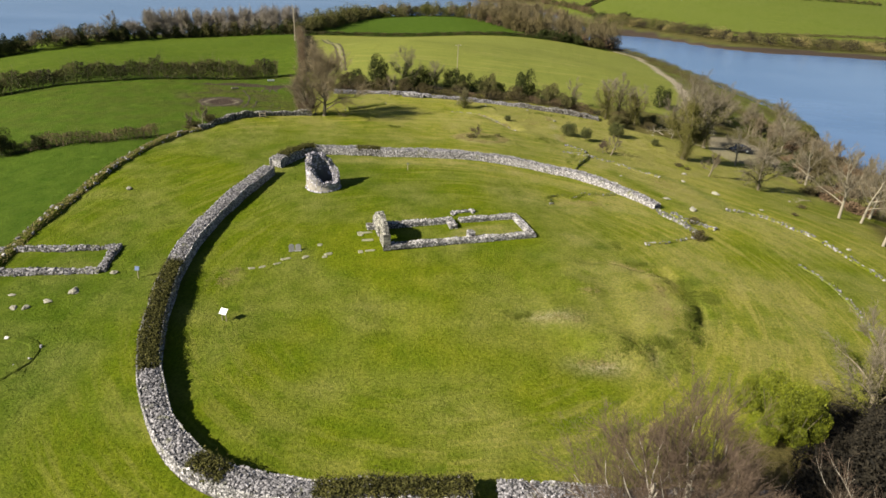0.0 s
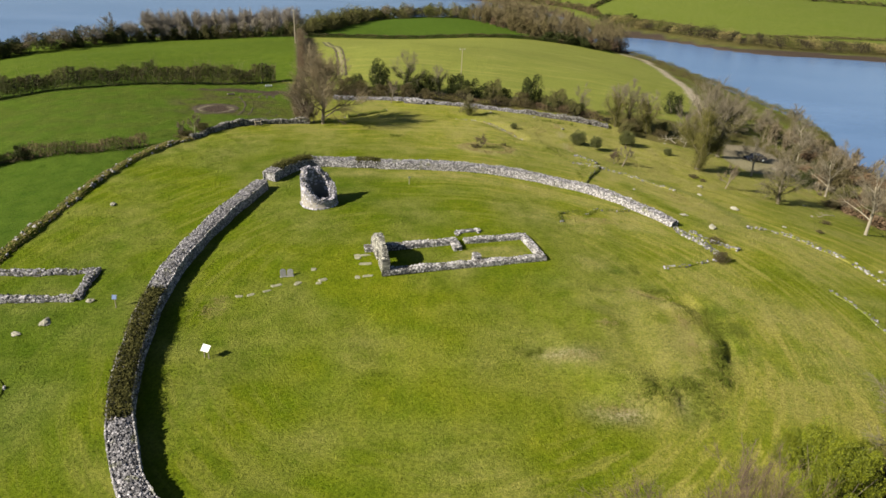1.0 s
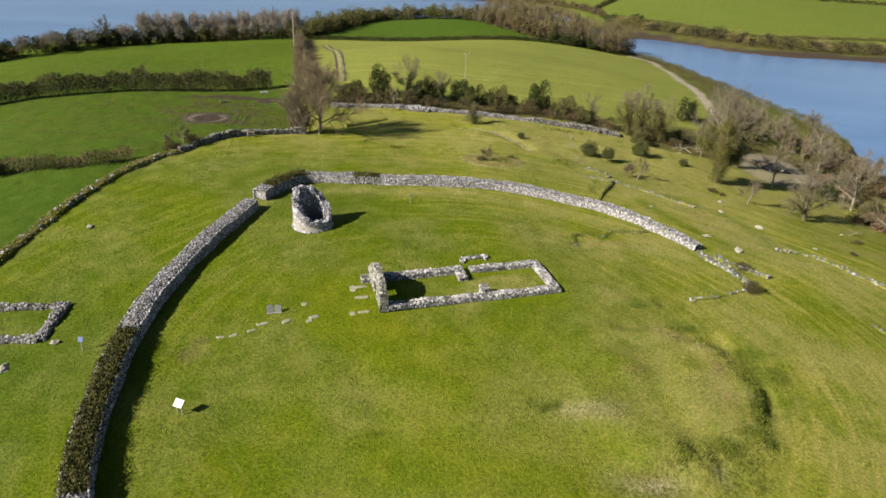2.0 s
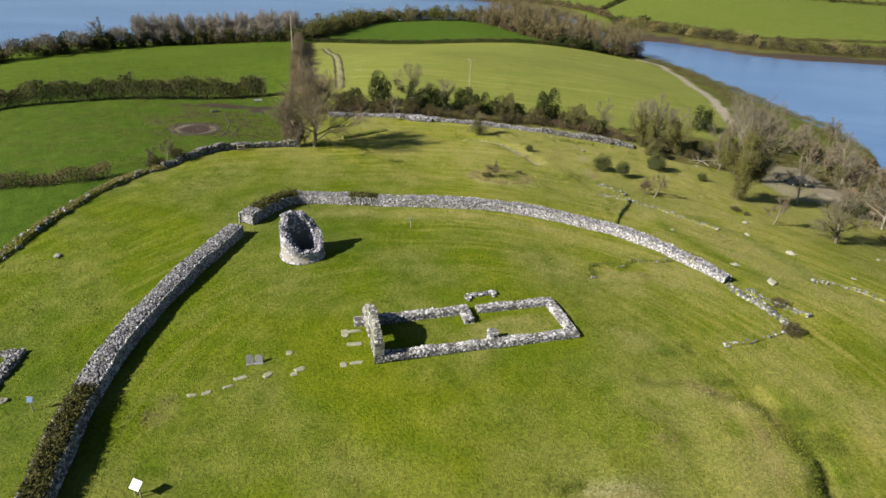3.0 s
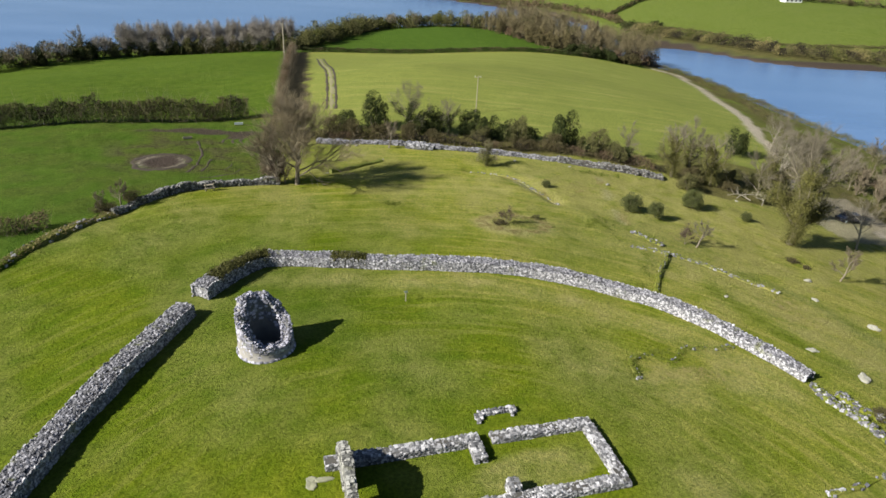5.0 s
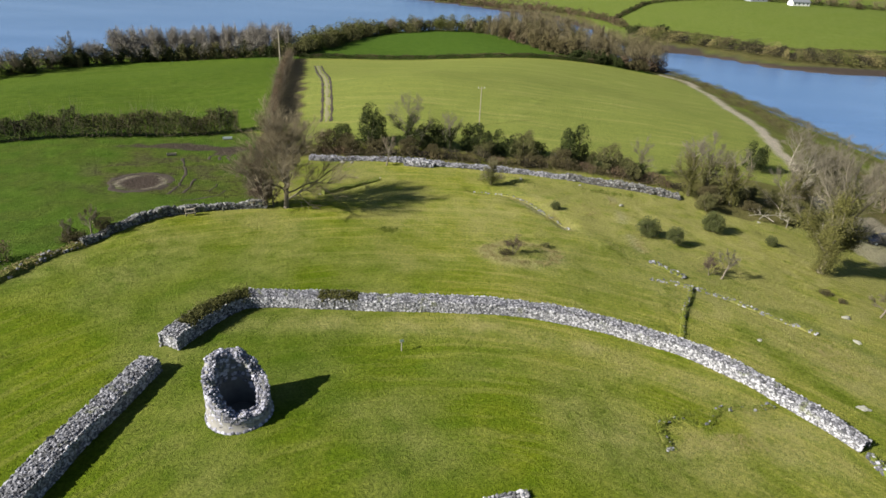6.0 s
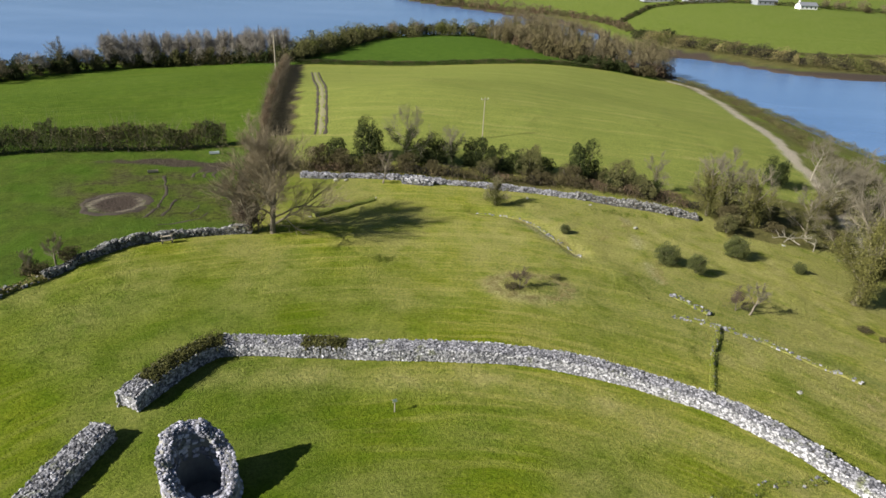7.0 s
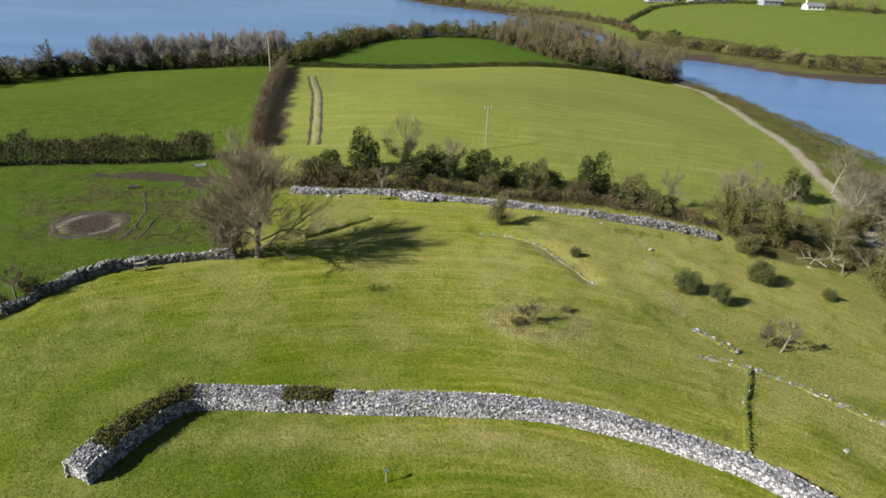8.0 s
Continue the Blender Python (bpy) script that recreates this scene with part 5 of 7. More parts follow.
# ---------------------------------------------------------------- graves and signs
def headstone(x, y, w, h, t, rz, lean=0.0, label="thin grey slate headstone standing in grass", rounded=True):
    ob = thing("headstone", x, y, ground_z(x, y) - 0.03, rz, label, "headstone", "grave markers")
    bm = bmesh.new()
    pts = [(-w / 2, 0), (w / 2, 0), (w / 2, h * 0.72)]
    if rounded:
        pts += [(w / 2 * math.cos(a), h * 0.72 + h * 0.28 * math.sin(a)) for a in np.linspace(0.25, math.pi - 0.25, 8)]
    else:
        pts += [(w / 2, h), (-w / 2, h)]
    pts += [(-w / 2, h * 0.72)]
    front = [bm.verts.new((px, -t / 2, pz)) for px, pz in pts]
    back = [bm.verts.new((px, t / 2, pz)) for px, pz in pts]
    bm.faces.new(front), bm.faces.new(back[::-1])
    for i in range(len(pts)):
        j = (i + 1) % len(pts)
        bm.faces.new((front[j], front[i], back[i], back[j]))
    bmesh.ops.recalc_face_normals(bm, faces=bm.faces)
    bmesh.ops.bevel(bm, geom=[e for e in bm.edges], offset=0.012, segments=1, affect="EDGES")
    mesh = bpy.data.meshes.new("slab")
    bm.to_mesh(mesh)
    bm.free()
    mesh.materials.append(GRAVE)
    part("slab", mesh, ob, m=pose(0, 0, 0, lean, 0, 0))
    v, f = boxes([(0, 0, 0.03, w * 1.15, t * 2.4, 0.1)])
    part("plinth", mesh_of("plinth", v, f, GRAVE), ob)
    return ob


headstone(-14.2, 60.6, 0.55, 0.8, 0.1, 22, -24, "grey slate headstone leaning back in the grass")
headstone(-13.55, 60.7, 0.58, 0.75, 0.1, 12, -20, "grey slate headstone tilted beside another")


def flat_slab(x, y, sx, sy, rz, seed, label="flat grave slab sunk in the lawn"):
    g = np.random.default_rng(seed)
    ob = thing("grave_slab", x, y, ground_z(x, y), rz, label, "grave slab", "grave markers")
    n = 9
    v, f = [], []
    for k in range(n):
        a = 2 * math.pi * (k + g.uniform(-0.25, 0.25)) / n
        r = g.uniform(0.78, 1.1)
        px, py = sx * 0.62 * r * math.copysign(abs(math.cos(a)) ** 0.7, math.cos(a)), sy * 0.62 * r * math.copysign(abs(math.sin(a)) ** 0.7, math.sin(a))
        top = g.uniform(0.03, 0.10)
        v += [(px * 1.06, py * 1.06, -0.1), (px, py, top * 0.6), (px * 0.86, py * 0.86, top)]
    v.append((0, 0, 0.08))
    for k in range(n):
        q, w = k * 3, ((k + 1) % n) * 3
        f += [(q, w, w + 1, q + 1), (q + 1, w + 1, w + 2, q + 2), (q + 2, w + 2, 3 * n)]
    part("slab", mesh_of("slab", v, f, SLAB), ob)
    return ob


for _i, (_x, _y, _sx, _sy, _rz) in enumerate([(-7.5, 65.0, 0.6, 0.9, 20), (-6.8, 65.3, 1.0, 0.35, 15), (-6.5, 63.6, 1.1, 0.45, 10), (-7.0, 60.9, 0.5, 0.6, 5), (-6.0, 61.2, 0.9, 0.3, 15), (-10.3, 60.2, 0.7, 0.5, 40),
                                              (-17.5, 57.0, 0.6, 0.3, 10), (-16.5, 57.3, 0.6, 0.3, 25), (-15.2, 58.0, 0.7, 0.3, 30), (-14.5, 59.0, 0.9, 0.35, 25), (-11.5, 62.1, 0.5, 0.5, 0), (-10.6, 59.6, 0.5, 0.35, 10), (-12.6, 59.4, 0.7, 0.5, 60)]):
    flat_slab(_x, _y, _sx, _sy, _rz, _i)


def lectern(x, y, rz, w, d, post_h, board, label, posts=2, tilt=35):
    ob = thing("information_sign", x, y, ground_z(x, y), rz, label, "sign")
    v, f = boxes([(0, 0, 0, w, d, 0.05)])
    pm = pose(0, 0, post_h, tilt, 0, 0)
    panel = part("panel", mesh_of("panel", v, f, board), ob, m=pm)
    v, f = boxes([(0, d / 2 - 0.02, -0.02, w + 0.06, 0.05, 0.07), (0, -d / 2 + 0.02, -0.02, w + 0.06, 0.05, 0.07)])
    part("frame", mesh_of("frame", v, f, GREY_WOOD), panel)
    if board is WHITE_BOARD:
        rows = [(-w * 0.2, d * 0.3 - 0.09 * k, 0.028, w * 0.38 * (0.7 + 0.3 * ((k * 7) % 3) / 2), 0.03, 0.004) for k in range(5)] + [(w * 0.24, 0.02, 0.028, w * 0.3, d * 0.4, 0.004)]
        v, f = boxes(rows)
        part("print", mesh_of("print", v, f, FAINT_PRINT), panel, "faint printed lines and picture")
    for k in range(posts):
        px = (k - (posts - 1) / 2) * w * 0.6
        v, f = tubes([np.array([(px, 0, -0.2), (px, 0, post_h * 0.5), (px, 0, post_h - 0.01)])], [(0.045, 0.04)], 8)
        part("post", mesh_of("post", v, f, GREY_WOOD, True), ob)
    return ob


lectern(-17.6, 48.2, -20, 0.7, 0.58, 0.95, WHITE_BOARD, "white information board on two posts in the lawn", 2, 40)
lectern(-3.3, 87.3, 25, 0.3, 0.22, 1.0, DULL_BOARD, "small tilted marker panel on a single post", 1, 30)
lectern(-28.2, 55.4, 0, 0.4, 0.4, 1.1, BLUE_BOARD, "small blue marker panel on a thin post", 1, 65)


def utility_pole(x, y, h, label, arm=True, r=0.13):
    ob = thing("utility_pole", x, y, ground_z(x, y), 12, label, "utility pole", "utility poles")
    v, f = tubes([np.array([(0, 0, -0.5), (0, 0, h * 0.5), (0, 0, h)])], [(r, r * 0.7)], 8)
    part("pole", mesh_of("pole", v, f, GREY_WOOD, True), ob)
    if arm:
        v, f = boxes([(0, 0.1, h - 0.35, 1.3, 0.07, 0.08)])
        part("crossarm", mesh_of("crossarm", v, f, GREY_WOOD), ob)
        for px in (-0.55, 0, 0.55):
            v, f = tubes([np.array([(px, 0.1, h - 0.3), (px, 0.1, h - 0.18), (px, 0.1, h - 0.05)])], [(0.03, 0.035)], 6)
            part("insulator", mesh_of("insulator", v, f, WHITE_BOARD, True), ob)
    return ob


utility_pole(-48.0, 226.0, 10.5, "tall wooden utility pole beside the lane hedge", True, 0.2)
utility_pole(5.2, 159.0, 7.0, "slim grey utility pole standing in the crop field", True, 0.09)


def stile(x, y, rz):
    ob = thing("stile", x, y, ground_z(x, y), rz, "small wooden step stile against the field wall", "stile")
    for name, b, lab in (("post", (-0.5, -0.5, 0.5, 0.14, 0.14, 1.1), ""), ("post", (0.5, -0.5, 0.5, 0.14, 0.14, 1.1), ""), ("tread", (0, -0.55, 0.45, 1.2, 0.3, 0.07), ""), ("tread", (0, -0.3, 0.8, 1.2, 0.3, 0.07), "")):
        v, f = boxes([b])
        part(name, mesh_of(name, v, f, GREY_WOOD), ob)
    return ob


stile(-30.8, 114.2, 30)


# ---------------------------------------------------------------- trees
def ivy_cloud(wood, g, n, reach, size, share=0.6, rise=0.85):
    """Leaves that wrap the lower boughs."""
    pts = []
    trunk = wood[0]
    for _ in range(n):
        if g.uniform() < share:
            q = g.uniform(0.05, rise) * (len(trunk) - 1)
            a = int(min(q, len(trunk) - 2))
            c = trunk[a] + (trunk[a + 1] - trunk[a]) * (q - a)
        else:
            limb = wood[1 + int(g.integers(min(26, len(wood) - 1)))]
            q = g.uniform(0, 0.62) * (len(limb) - 1)
            a = int(min(q, len(limb) - 2))
            c = limb[a] + (limb[a + 1] - limb[a]) * (q - a)
        pts.append(c + g.normal(0, 1, 3) * np.array([reach, reach, reach * 0.8]) * g.uniform(0.3, 1.0))
    return leaf_cloud(np.array(pts), size * 1.25, g, True)


TREES = {}


def tree_kind(key, seed, h, spread, twig=None, bark=None, ivy=0, reach=0.5, ivy_mat=None, thick=1.0, leaf=0.11, share=0.6, **kw):
    trunk, crown, wood = bare_tree_meshes(seed, h, spread, bark, twig, thick, **kw)
    ivy_mesh = None
    if ivy:
        v, f = ivy_cloud(wood, np.random.default_rng(seed + 1), ivy, reach, leaf, share)
        ivy_mesh = mesh_of("ivy", v, f, ivy_mat or IVY)
    TREES[key] = (trunk, crown, ivy_mesh)


def tree(key, x, y, s=1.0, rz=0.0, label="bare broadleaf tree with a spreading twiggy crown", group="bare trees", sink=0.0):
    trunk, crown, ivy = TREES[key]
    ob = new("tree")
    ob.matrix_basis = Matrix.LocRotScale((x, y, ground_z(x, y) - sink), Euler((0, 0, radians(rz))), (s, s, s))
    tagged(ob, label, "tree", group)
    part("trunk", trunk, ob)
    part("crown", crown, ob)
    if ivy:
        part("ivy", ivy, ob, "ivy leaves round the boughs")
    return ob


tree_kind("great", 106, 13.2, 6.7, GREAT_TWIG, BARK, trunk=0.36, limbs=26, branches=11, twigs=9, sprays=16, fork=0.14, thick=0.95, up=0.36)
tree_kind("second", 102, 9.5, 4.6, trunk=0.26, limbs=14, branches=8, twigs=7, sprays=14, fork=0.1, thick=1.0, up=0.5)
tree_kind("brushwood", 113, 6.0, 1.7, RED_TWIG, trunk=0.12, limbs=16, branches=7, twigs=7, sprays=12, fork=0.02, thick=1.2, up=1.2)
tree_kind("ivied", 103, 15.5, 6.6, PALE_TWIG, BARK, trunk=0.42, limbs=10, branches=6, twigs=7, sprays=8, fork=0.1, ivy=52000, reach=0.62, leaf=0.07, ivy_mat=IVY_OLIVE, thick=0.8, up=1.0, share=0.5)
tree_kind("ivied_small", 104, 10.5, 4.2, PALE_TWIG, BARK, trunk=0.3, limbs=9, branches=6, twigs=6, sprays=8, fork=0.2, ivy=11000, reach=0.6, leaf=0.085, ivy_mat=IVY_OLIVE, thick=1.0, up=0.6)
tree_kind("open", 105, 12.5, 5.4, PALE_TWIG, PALE_BARK, trunk=0.25, limbs=11, branches=7, twigs=7, sprays=13, fork=0.3, thick=0.95)
tree_kind("forked", 106, 11.0, 5.0, PALE_TWIG, trunk=0.27, limbs=10, branches=7, twigs=7, sprays=12, fork=0.12, thick=1.0, ivy=2500, reach=0.5, ivy_mat=OLIVE_LEAF)
tree_kind("small", 107, 5.2, 2.5, trunk=0.14, limbs=8, branches=6, twigs=7, sprays=12, fork=0.25, thick=1.3)
tree_kind("leaning", 108, 4.0, 2.2, PALE_TWIG, trunk=0.14, limbs=6, branches=6, twigs=6, sprays=12, fork=0.45, lean=(0.7, 0.3), thick=1.3)
tree_kind("brush", 109, 4.6, 3.4, RED_TWIG, trunk=0.12, limbs=14, branches=7, twigs=7, sprays=13, fork=0.02, thick=1.0, up=0.5)
tree_kind("birch", 110, 10.6, 5.2, RED_TWIG, BIRCH_BARK, trunk=0.23, limbs=15, branches=9, twigs=9, sprays=13, fork=0.02, thick=0.7, up=0.55, brown_wood=True)
tree_kind("birch_thin", 114, 10.0, 4.8, RED_TWIG, BIRCH_BARK, trunk=0.17, limbs=12, branches=7, twigs=5, sprays=4, fork=0.02, thick=0.7, up=0.6)
tree_kind("thorn", 111, 4.6, 2.2, OLIVE_TWIG, trunk=0.14, limbs=12, branches=8, twigs=7, sprays=12, fork=0.08, thick=1.2, ivy=4000, reach=0.5, leaf=0.07, up=0.7)
tree_kind("hedgerow_tree", 117, 9.5, 4.0, PALE_TWIG, BARK, trunk=0.24, limbs=12, branches=8, twigs=8, sprays=10, fork=0.3, thick=0.6, ivy=5200, reach=0.42, ivy_mat=EVERGREEN)
tree_kind("pale_crown", 112, 9.5, 4.2, PALE_TWIG, trunk=0.26, limbs=9, branches=8, twigs=8, sprays=11, fork=0.35, thick=1.0, ivy=2600, reach=0.55, ivy_mat=OLIVE_LEAF)

tree("great", -20.4, 118.7, 1.05, 0, "large bare spreading tree beside the field wall")
tree("second", -22.9, 118.9, 0.98, 140, "bare multi-stemmed tree with dense brushy twigs", "bare trees")
tree("brushwood", -22.9, 118.2, 1.12, 60, "tangle of brown upright suckers at the tree's foot", "thickets")
tree("brushwood", -22.0, 118.9, 0.85, 150, "tangle of brown upright suckers at the tree's foot", "thickets")
tree("brushwood", -23.9, 119.0, 0.7, 10, "tangle of brown upright suckers at the tree's foot", "thickets")
tree("pale_crown", 57.5, 131.5, 1.6, 75, "tall slender bare tree above the thicket")
tree("ivied", 47.5, 116.6, 1.26, 0, "tall bare tree with heavily ivied trunk and limbs")
tree("ivied_small", 37.6, 138.6, 1.08, 50, "bare tree with dark ivy round its trunk")
tree("small", 47.8, 104.6, 0.95, 10, "small bare grey orchard tree on the slope")
tree("forked", 54.7, 100.4, 0.95, 80, "bare forked tree on the lower slope")
tree("forked", 55.9, 103.0, 0.85, 200, "bare forked tree on the lower slope")
tree("open", 61.5, 88.4, 1.0, 120, "bare pale-limbed tree above the shore road")
tree("open", 65.2, 88.6, 0.95, 250, "bare pale-limbed tree leaning over the shore road")
tree("leaning", 31.3, 108.6, 1.0, 0, "small leaning bare tree beside a scrubby bush")
tree("brush", 30.2, 109.2, 0.5, 30, "low brown scrubby bush on the terrace", "thickets")
tree("thorn", 6.3, 132.6, 1.0, 0, "upright olive-brown thorn tree on the lawn")
tree("small", -9.6, 137.6, 1.0, 70, "small bare tree in front of the boundary wall")
tree("hedgerow_tree", -7.2, 146.0, 1.1, 0, "pale bare tree with ivied stem behind the wall")
tree("hedgerow_tree", 0.2, 145.6, 0.8, 100, "pale bare tree behind the boundary wall")
tree("small", -39.2, 107.6, 0.75, 0, "stunted thorn tree growing on the field wall")
tree("small", -40.6, 105.4, 0.6, 120, "stunted thorn tree growing on the field wall")
tree("pale_crown", -117.5, 246.0, 1.25, 30, "lone tall bare tree at the end of the wood")
# thicket by the shore
for _i, (_k, _x, _y, _s) in enumerate([("pale_crown", 41.0, 140.0, 1.15), ("ivied_small", 43.8, 137.2, 1.05), ("forked", 52.5, 138.0, 0.8), ("ivied_small", 56.5, 143.0, 1.0), ("open", 62.0, 151.0, 0.8),
                                       ("forked", 66.0, 152.0, 0.85), ("open", 60.0, 121.0, 0.7), ("open", 72.0, 116.0, 0.8), 
                                       ("open", 71.0, 95.0, 0.9), ("forked", 76.0, 99.0, 0.8), ("open", 69.5, 84.0, 0.85), ("forked", 76.5, 152.0, 0.7), ("pale_crown", 71.5, 158.0, 0.8), ("forked", 31.5, 144.5, 0.6), ("pale_crown", 78.0, 140.0, 0.8), ("open", 60.0, 76.0, 0.8), ("open", 66.0, 70.0, 0.8)]):
    tree(_k, _x, _y, _s * 1.05, _i * 67, group="shore thicket")
for _i, (_k, _x, _y, _s) in enumerate([("open", 63, 152, 0.8), ("pale_crown", 69, 156, 0.95), ("forked", 74.5, 162, 0.85), ("open", 66, 164, 0.75), ("pale_crown", 79, 157, 0.9), ("forked", 71, 170, 0.7), ("open", 84, 149, 0.75), ("forked", 89, 158, 0.7), ("pale_crown", 91, 168, 0.75), ("open", 80, 142, 0.7), ("forked", 87, 138, 0.7), ("pale_crown", 97, 178, 0.7)]):
    tree(_k, _x, _y, _s, _i * 71 + 20, "leafless grey-brown tree above the shore", group="shore thicket")
# trees that rise beside the start of the flight
for _i, (_k, _x, _y, _s) in enumerate([("birch", 12.8, 25.6, 1.1), ("birch", 14.9, 26.0, 1.25), ("birch", 16.4, 24.0, 1.1), ("birch_thin", 20.4, 24.0, 1.0), ("birch_thin", 24.6, 24.4, 1.0), ("forked", 34.6, 38.6, 0.85), ("forked", 37.4, 43.0, 0.85), ("birch", 38.0, 34.0, 0.9), ("open", 42.0, 47.0, 0.7)]):
    tree(_k, _x, _y, _s, _i * 83, "bare birch-like tree with pale limbs and reddish twigs" if "birch" in _k else "bare pale-limbed tree at the wood's edge", "bare trees by the south wall", sink=0.3)


BUSHES = {}


def bush_mesh(key, seed, radii, n, size, material, lumps=7):
    g = np.random.default_rng(seed)
    p = blob_points(n, radii, g, lumps)
    v, f = leaf_cloud(p + np.array([0, 0, radii[2] * 0.8]), size, g, True)
    stem_paths, stem_r = [], []
    for k in range(6):
        a = k * 1.05
        stem_paths.append(np.array([(0, 0, -0.2), (0.2 * radii[0] * math.cos(a), 0.2 * radii[1] * math.sin(a), 0.5 * radii[2]), (0.55 * radii[0] * math.cos(a), 0.55 * radii[1] * math.sin(a), 1.2 * radii[2])]))
        stem_r.append((0.07, 0.02))
    sv, sf = tubes(stem_paths, stem_r, 5)
    BUSHES[key] = (mesh_of("foliage", v, f, material), mesh_of("woody_base", sv, sf, BARK, True))


def bush(key, x, y, s=1.0, rz=0.0, label="rounded dark evergreen bush", group="bushes", sz=1.0, lift=0.0):
    ob = new("bush")
    ob.matrix_basis = Matrix.LocRotScale((x, y, ground_z(x, y) + lift), Euler((0, 0, radians(rz))), (s, s, s * sz))
    tagged(ob, label, "bush", group)
    foliage, stems = BUSHES[key]
    part("foliage", foliage, ob)
    part("woody_base", stems, ob)
    return ob


bush_mesh("round", 201, (1.5, 1.45, 1.5), 14000, 0.075, EVERGREEN_LIGHT, 22)
bush_mesh("dark", 202, (2.5, 2.2, 2.6), 9000, 0.13, EVERGREEN, 9)
bush_mesh("yew", 203, (2.8, 2.4, 2.8), 30000, 0.075, YEW, 7)
bush_mesh("dark_far", 212, (2.5, 2.2, 2.6), 7000, 0.14, EVERGREEN, 9)
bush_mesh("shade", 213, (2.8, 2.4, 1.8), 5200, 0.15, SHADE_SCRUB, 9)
bush_mesh("bramble", 204, (2.1, 1.7, 1.2), 5600, 0.1, BRAMBLE, 8)
bush_mesh("olive", 205, (2.0, 1.7, 1.6), 6000, 0.105, OLIVE_LEAF, 8)

bush("round", 25.8, 119.3, 1.0, 0, "clipped round evergreen bush on the slope", "round bushes")
bush("round", 28.7, 117.3, 0.78, 40, "small round evergreen bush on a short stem", "round bushes", lift=0.5)
bush("round", 36.5, 124.8, 1.1, 80, "broad round evergreen bush on the slope", "round bushes")
bush("round", 14.6, 124.9, 0.45, 20, "small dark bush on the terrace edge", "bushes")
tree("brush", 7.4, 107.6, 0.42, 0, "low brown scrub in a ring of long grass", "thickets")
bush("bramble", 6.6, 107.4, 0.5, 0, "low brown scrub in a ring of long grass", "scrub", 0.5)
bush("olive", 11.6, 111.2, 0.34, 30, "low green scrub in rough grass", "scrub", 0.5)
bush("round", 44.0, 123.2, 0.55, 0, "small dark bush on the slope", "bushes")
bush("bramble", 32.3, 69.3, 0.55, 0, "brown bush at the end of the ruined wall", "scrub")
bush("bramble", 34.0, 75.0, 0.6, 60, "straggling scrub along the rubble", "scrub", 0.5)
for _i, (_x, _y, _s) in enumerate([(24.9, 38.8, 0.42), (25.8, 37.0, 0.7), (27.0, 35.2, 0.74), (25.2, 35.4, 0.5)]):
    bush("yew", _x, _y, _s, _i * 95, "bright yellow-green evergreen among bare trees", "yellow-green evergreens", 1.4)
# The shade thrown here is in these bushes' own near-black colour.
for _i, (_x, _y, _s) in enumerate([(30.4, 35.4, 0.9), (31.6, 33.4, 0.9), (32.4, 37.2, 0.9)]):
    bush("shade", _x, _y, _s, _i * 65, "low undergrowth coloured near-black for the evergreens' shade", "undergrowth", 0.5)
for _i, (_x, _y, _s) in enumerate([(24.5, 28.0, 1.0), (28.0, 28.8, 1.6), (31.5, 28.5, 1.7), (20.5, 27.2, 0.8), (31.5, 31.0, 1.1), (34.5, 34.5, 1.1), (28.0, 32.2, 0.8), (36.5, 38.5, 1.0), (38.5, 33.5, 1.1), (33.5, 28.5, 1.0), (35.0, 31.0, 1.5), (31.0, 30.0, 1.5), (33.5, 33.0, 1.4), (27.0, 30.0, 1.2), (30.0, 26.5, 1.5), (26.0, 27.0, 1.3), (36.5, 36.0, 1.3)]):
    bush("shade", _x, _y, _s, _i * 47, "dense undergrowth coloured near-black for shade below the bare trees", "undergrowth", 0.9)


def rough_grass(patches, seed, label, material=None, size=0.07):
    """Clumps of long blades scattered over patches: (x, y, half width, half length, clumps)."""
    g = np.random.default_rng(seed)
    ob = thing("rough_grass", label=label, category="grass", kind="stuff")
    pts = []
    for cx, cy, rx, ry, n in patches:
        for _ in range(n):
            q = g.normal(0, 0.5, 2)
            x, y = cx + rx * q[0], cy + ry * q[1]
            z = ground_z(x, y)
            r = g.uniform(0.15, 0.4)
            for _ in range(26):
                e = g.normal(0, r * 0.6, 2)
                pts.append((x + e[0], y + e[1], z + abs(g.normal(0, 0.07))))
    v, f = leaf_cloud(np.array(pts), size, g, True)
    part("blades", mesh_of("blades", v, f, material or WEED), ob)
    return ob


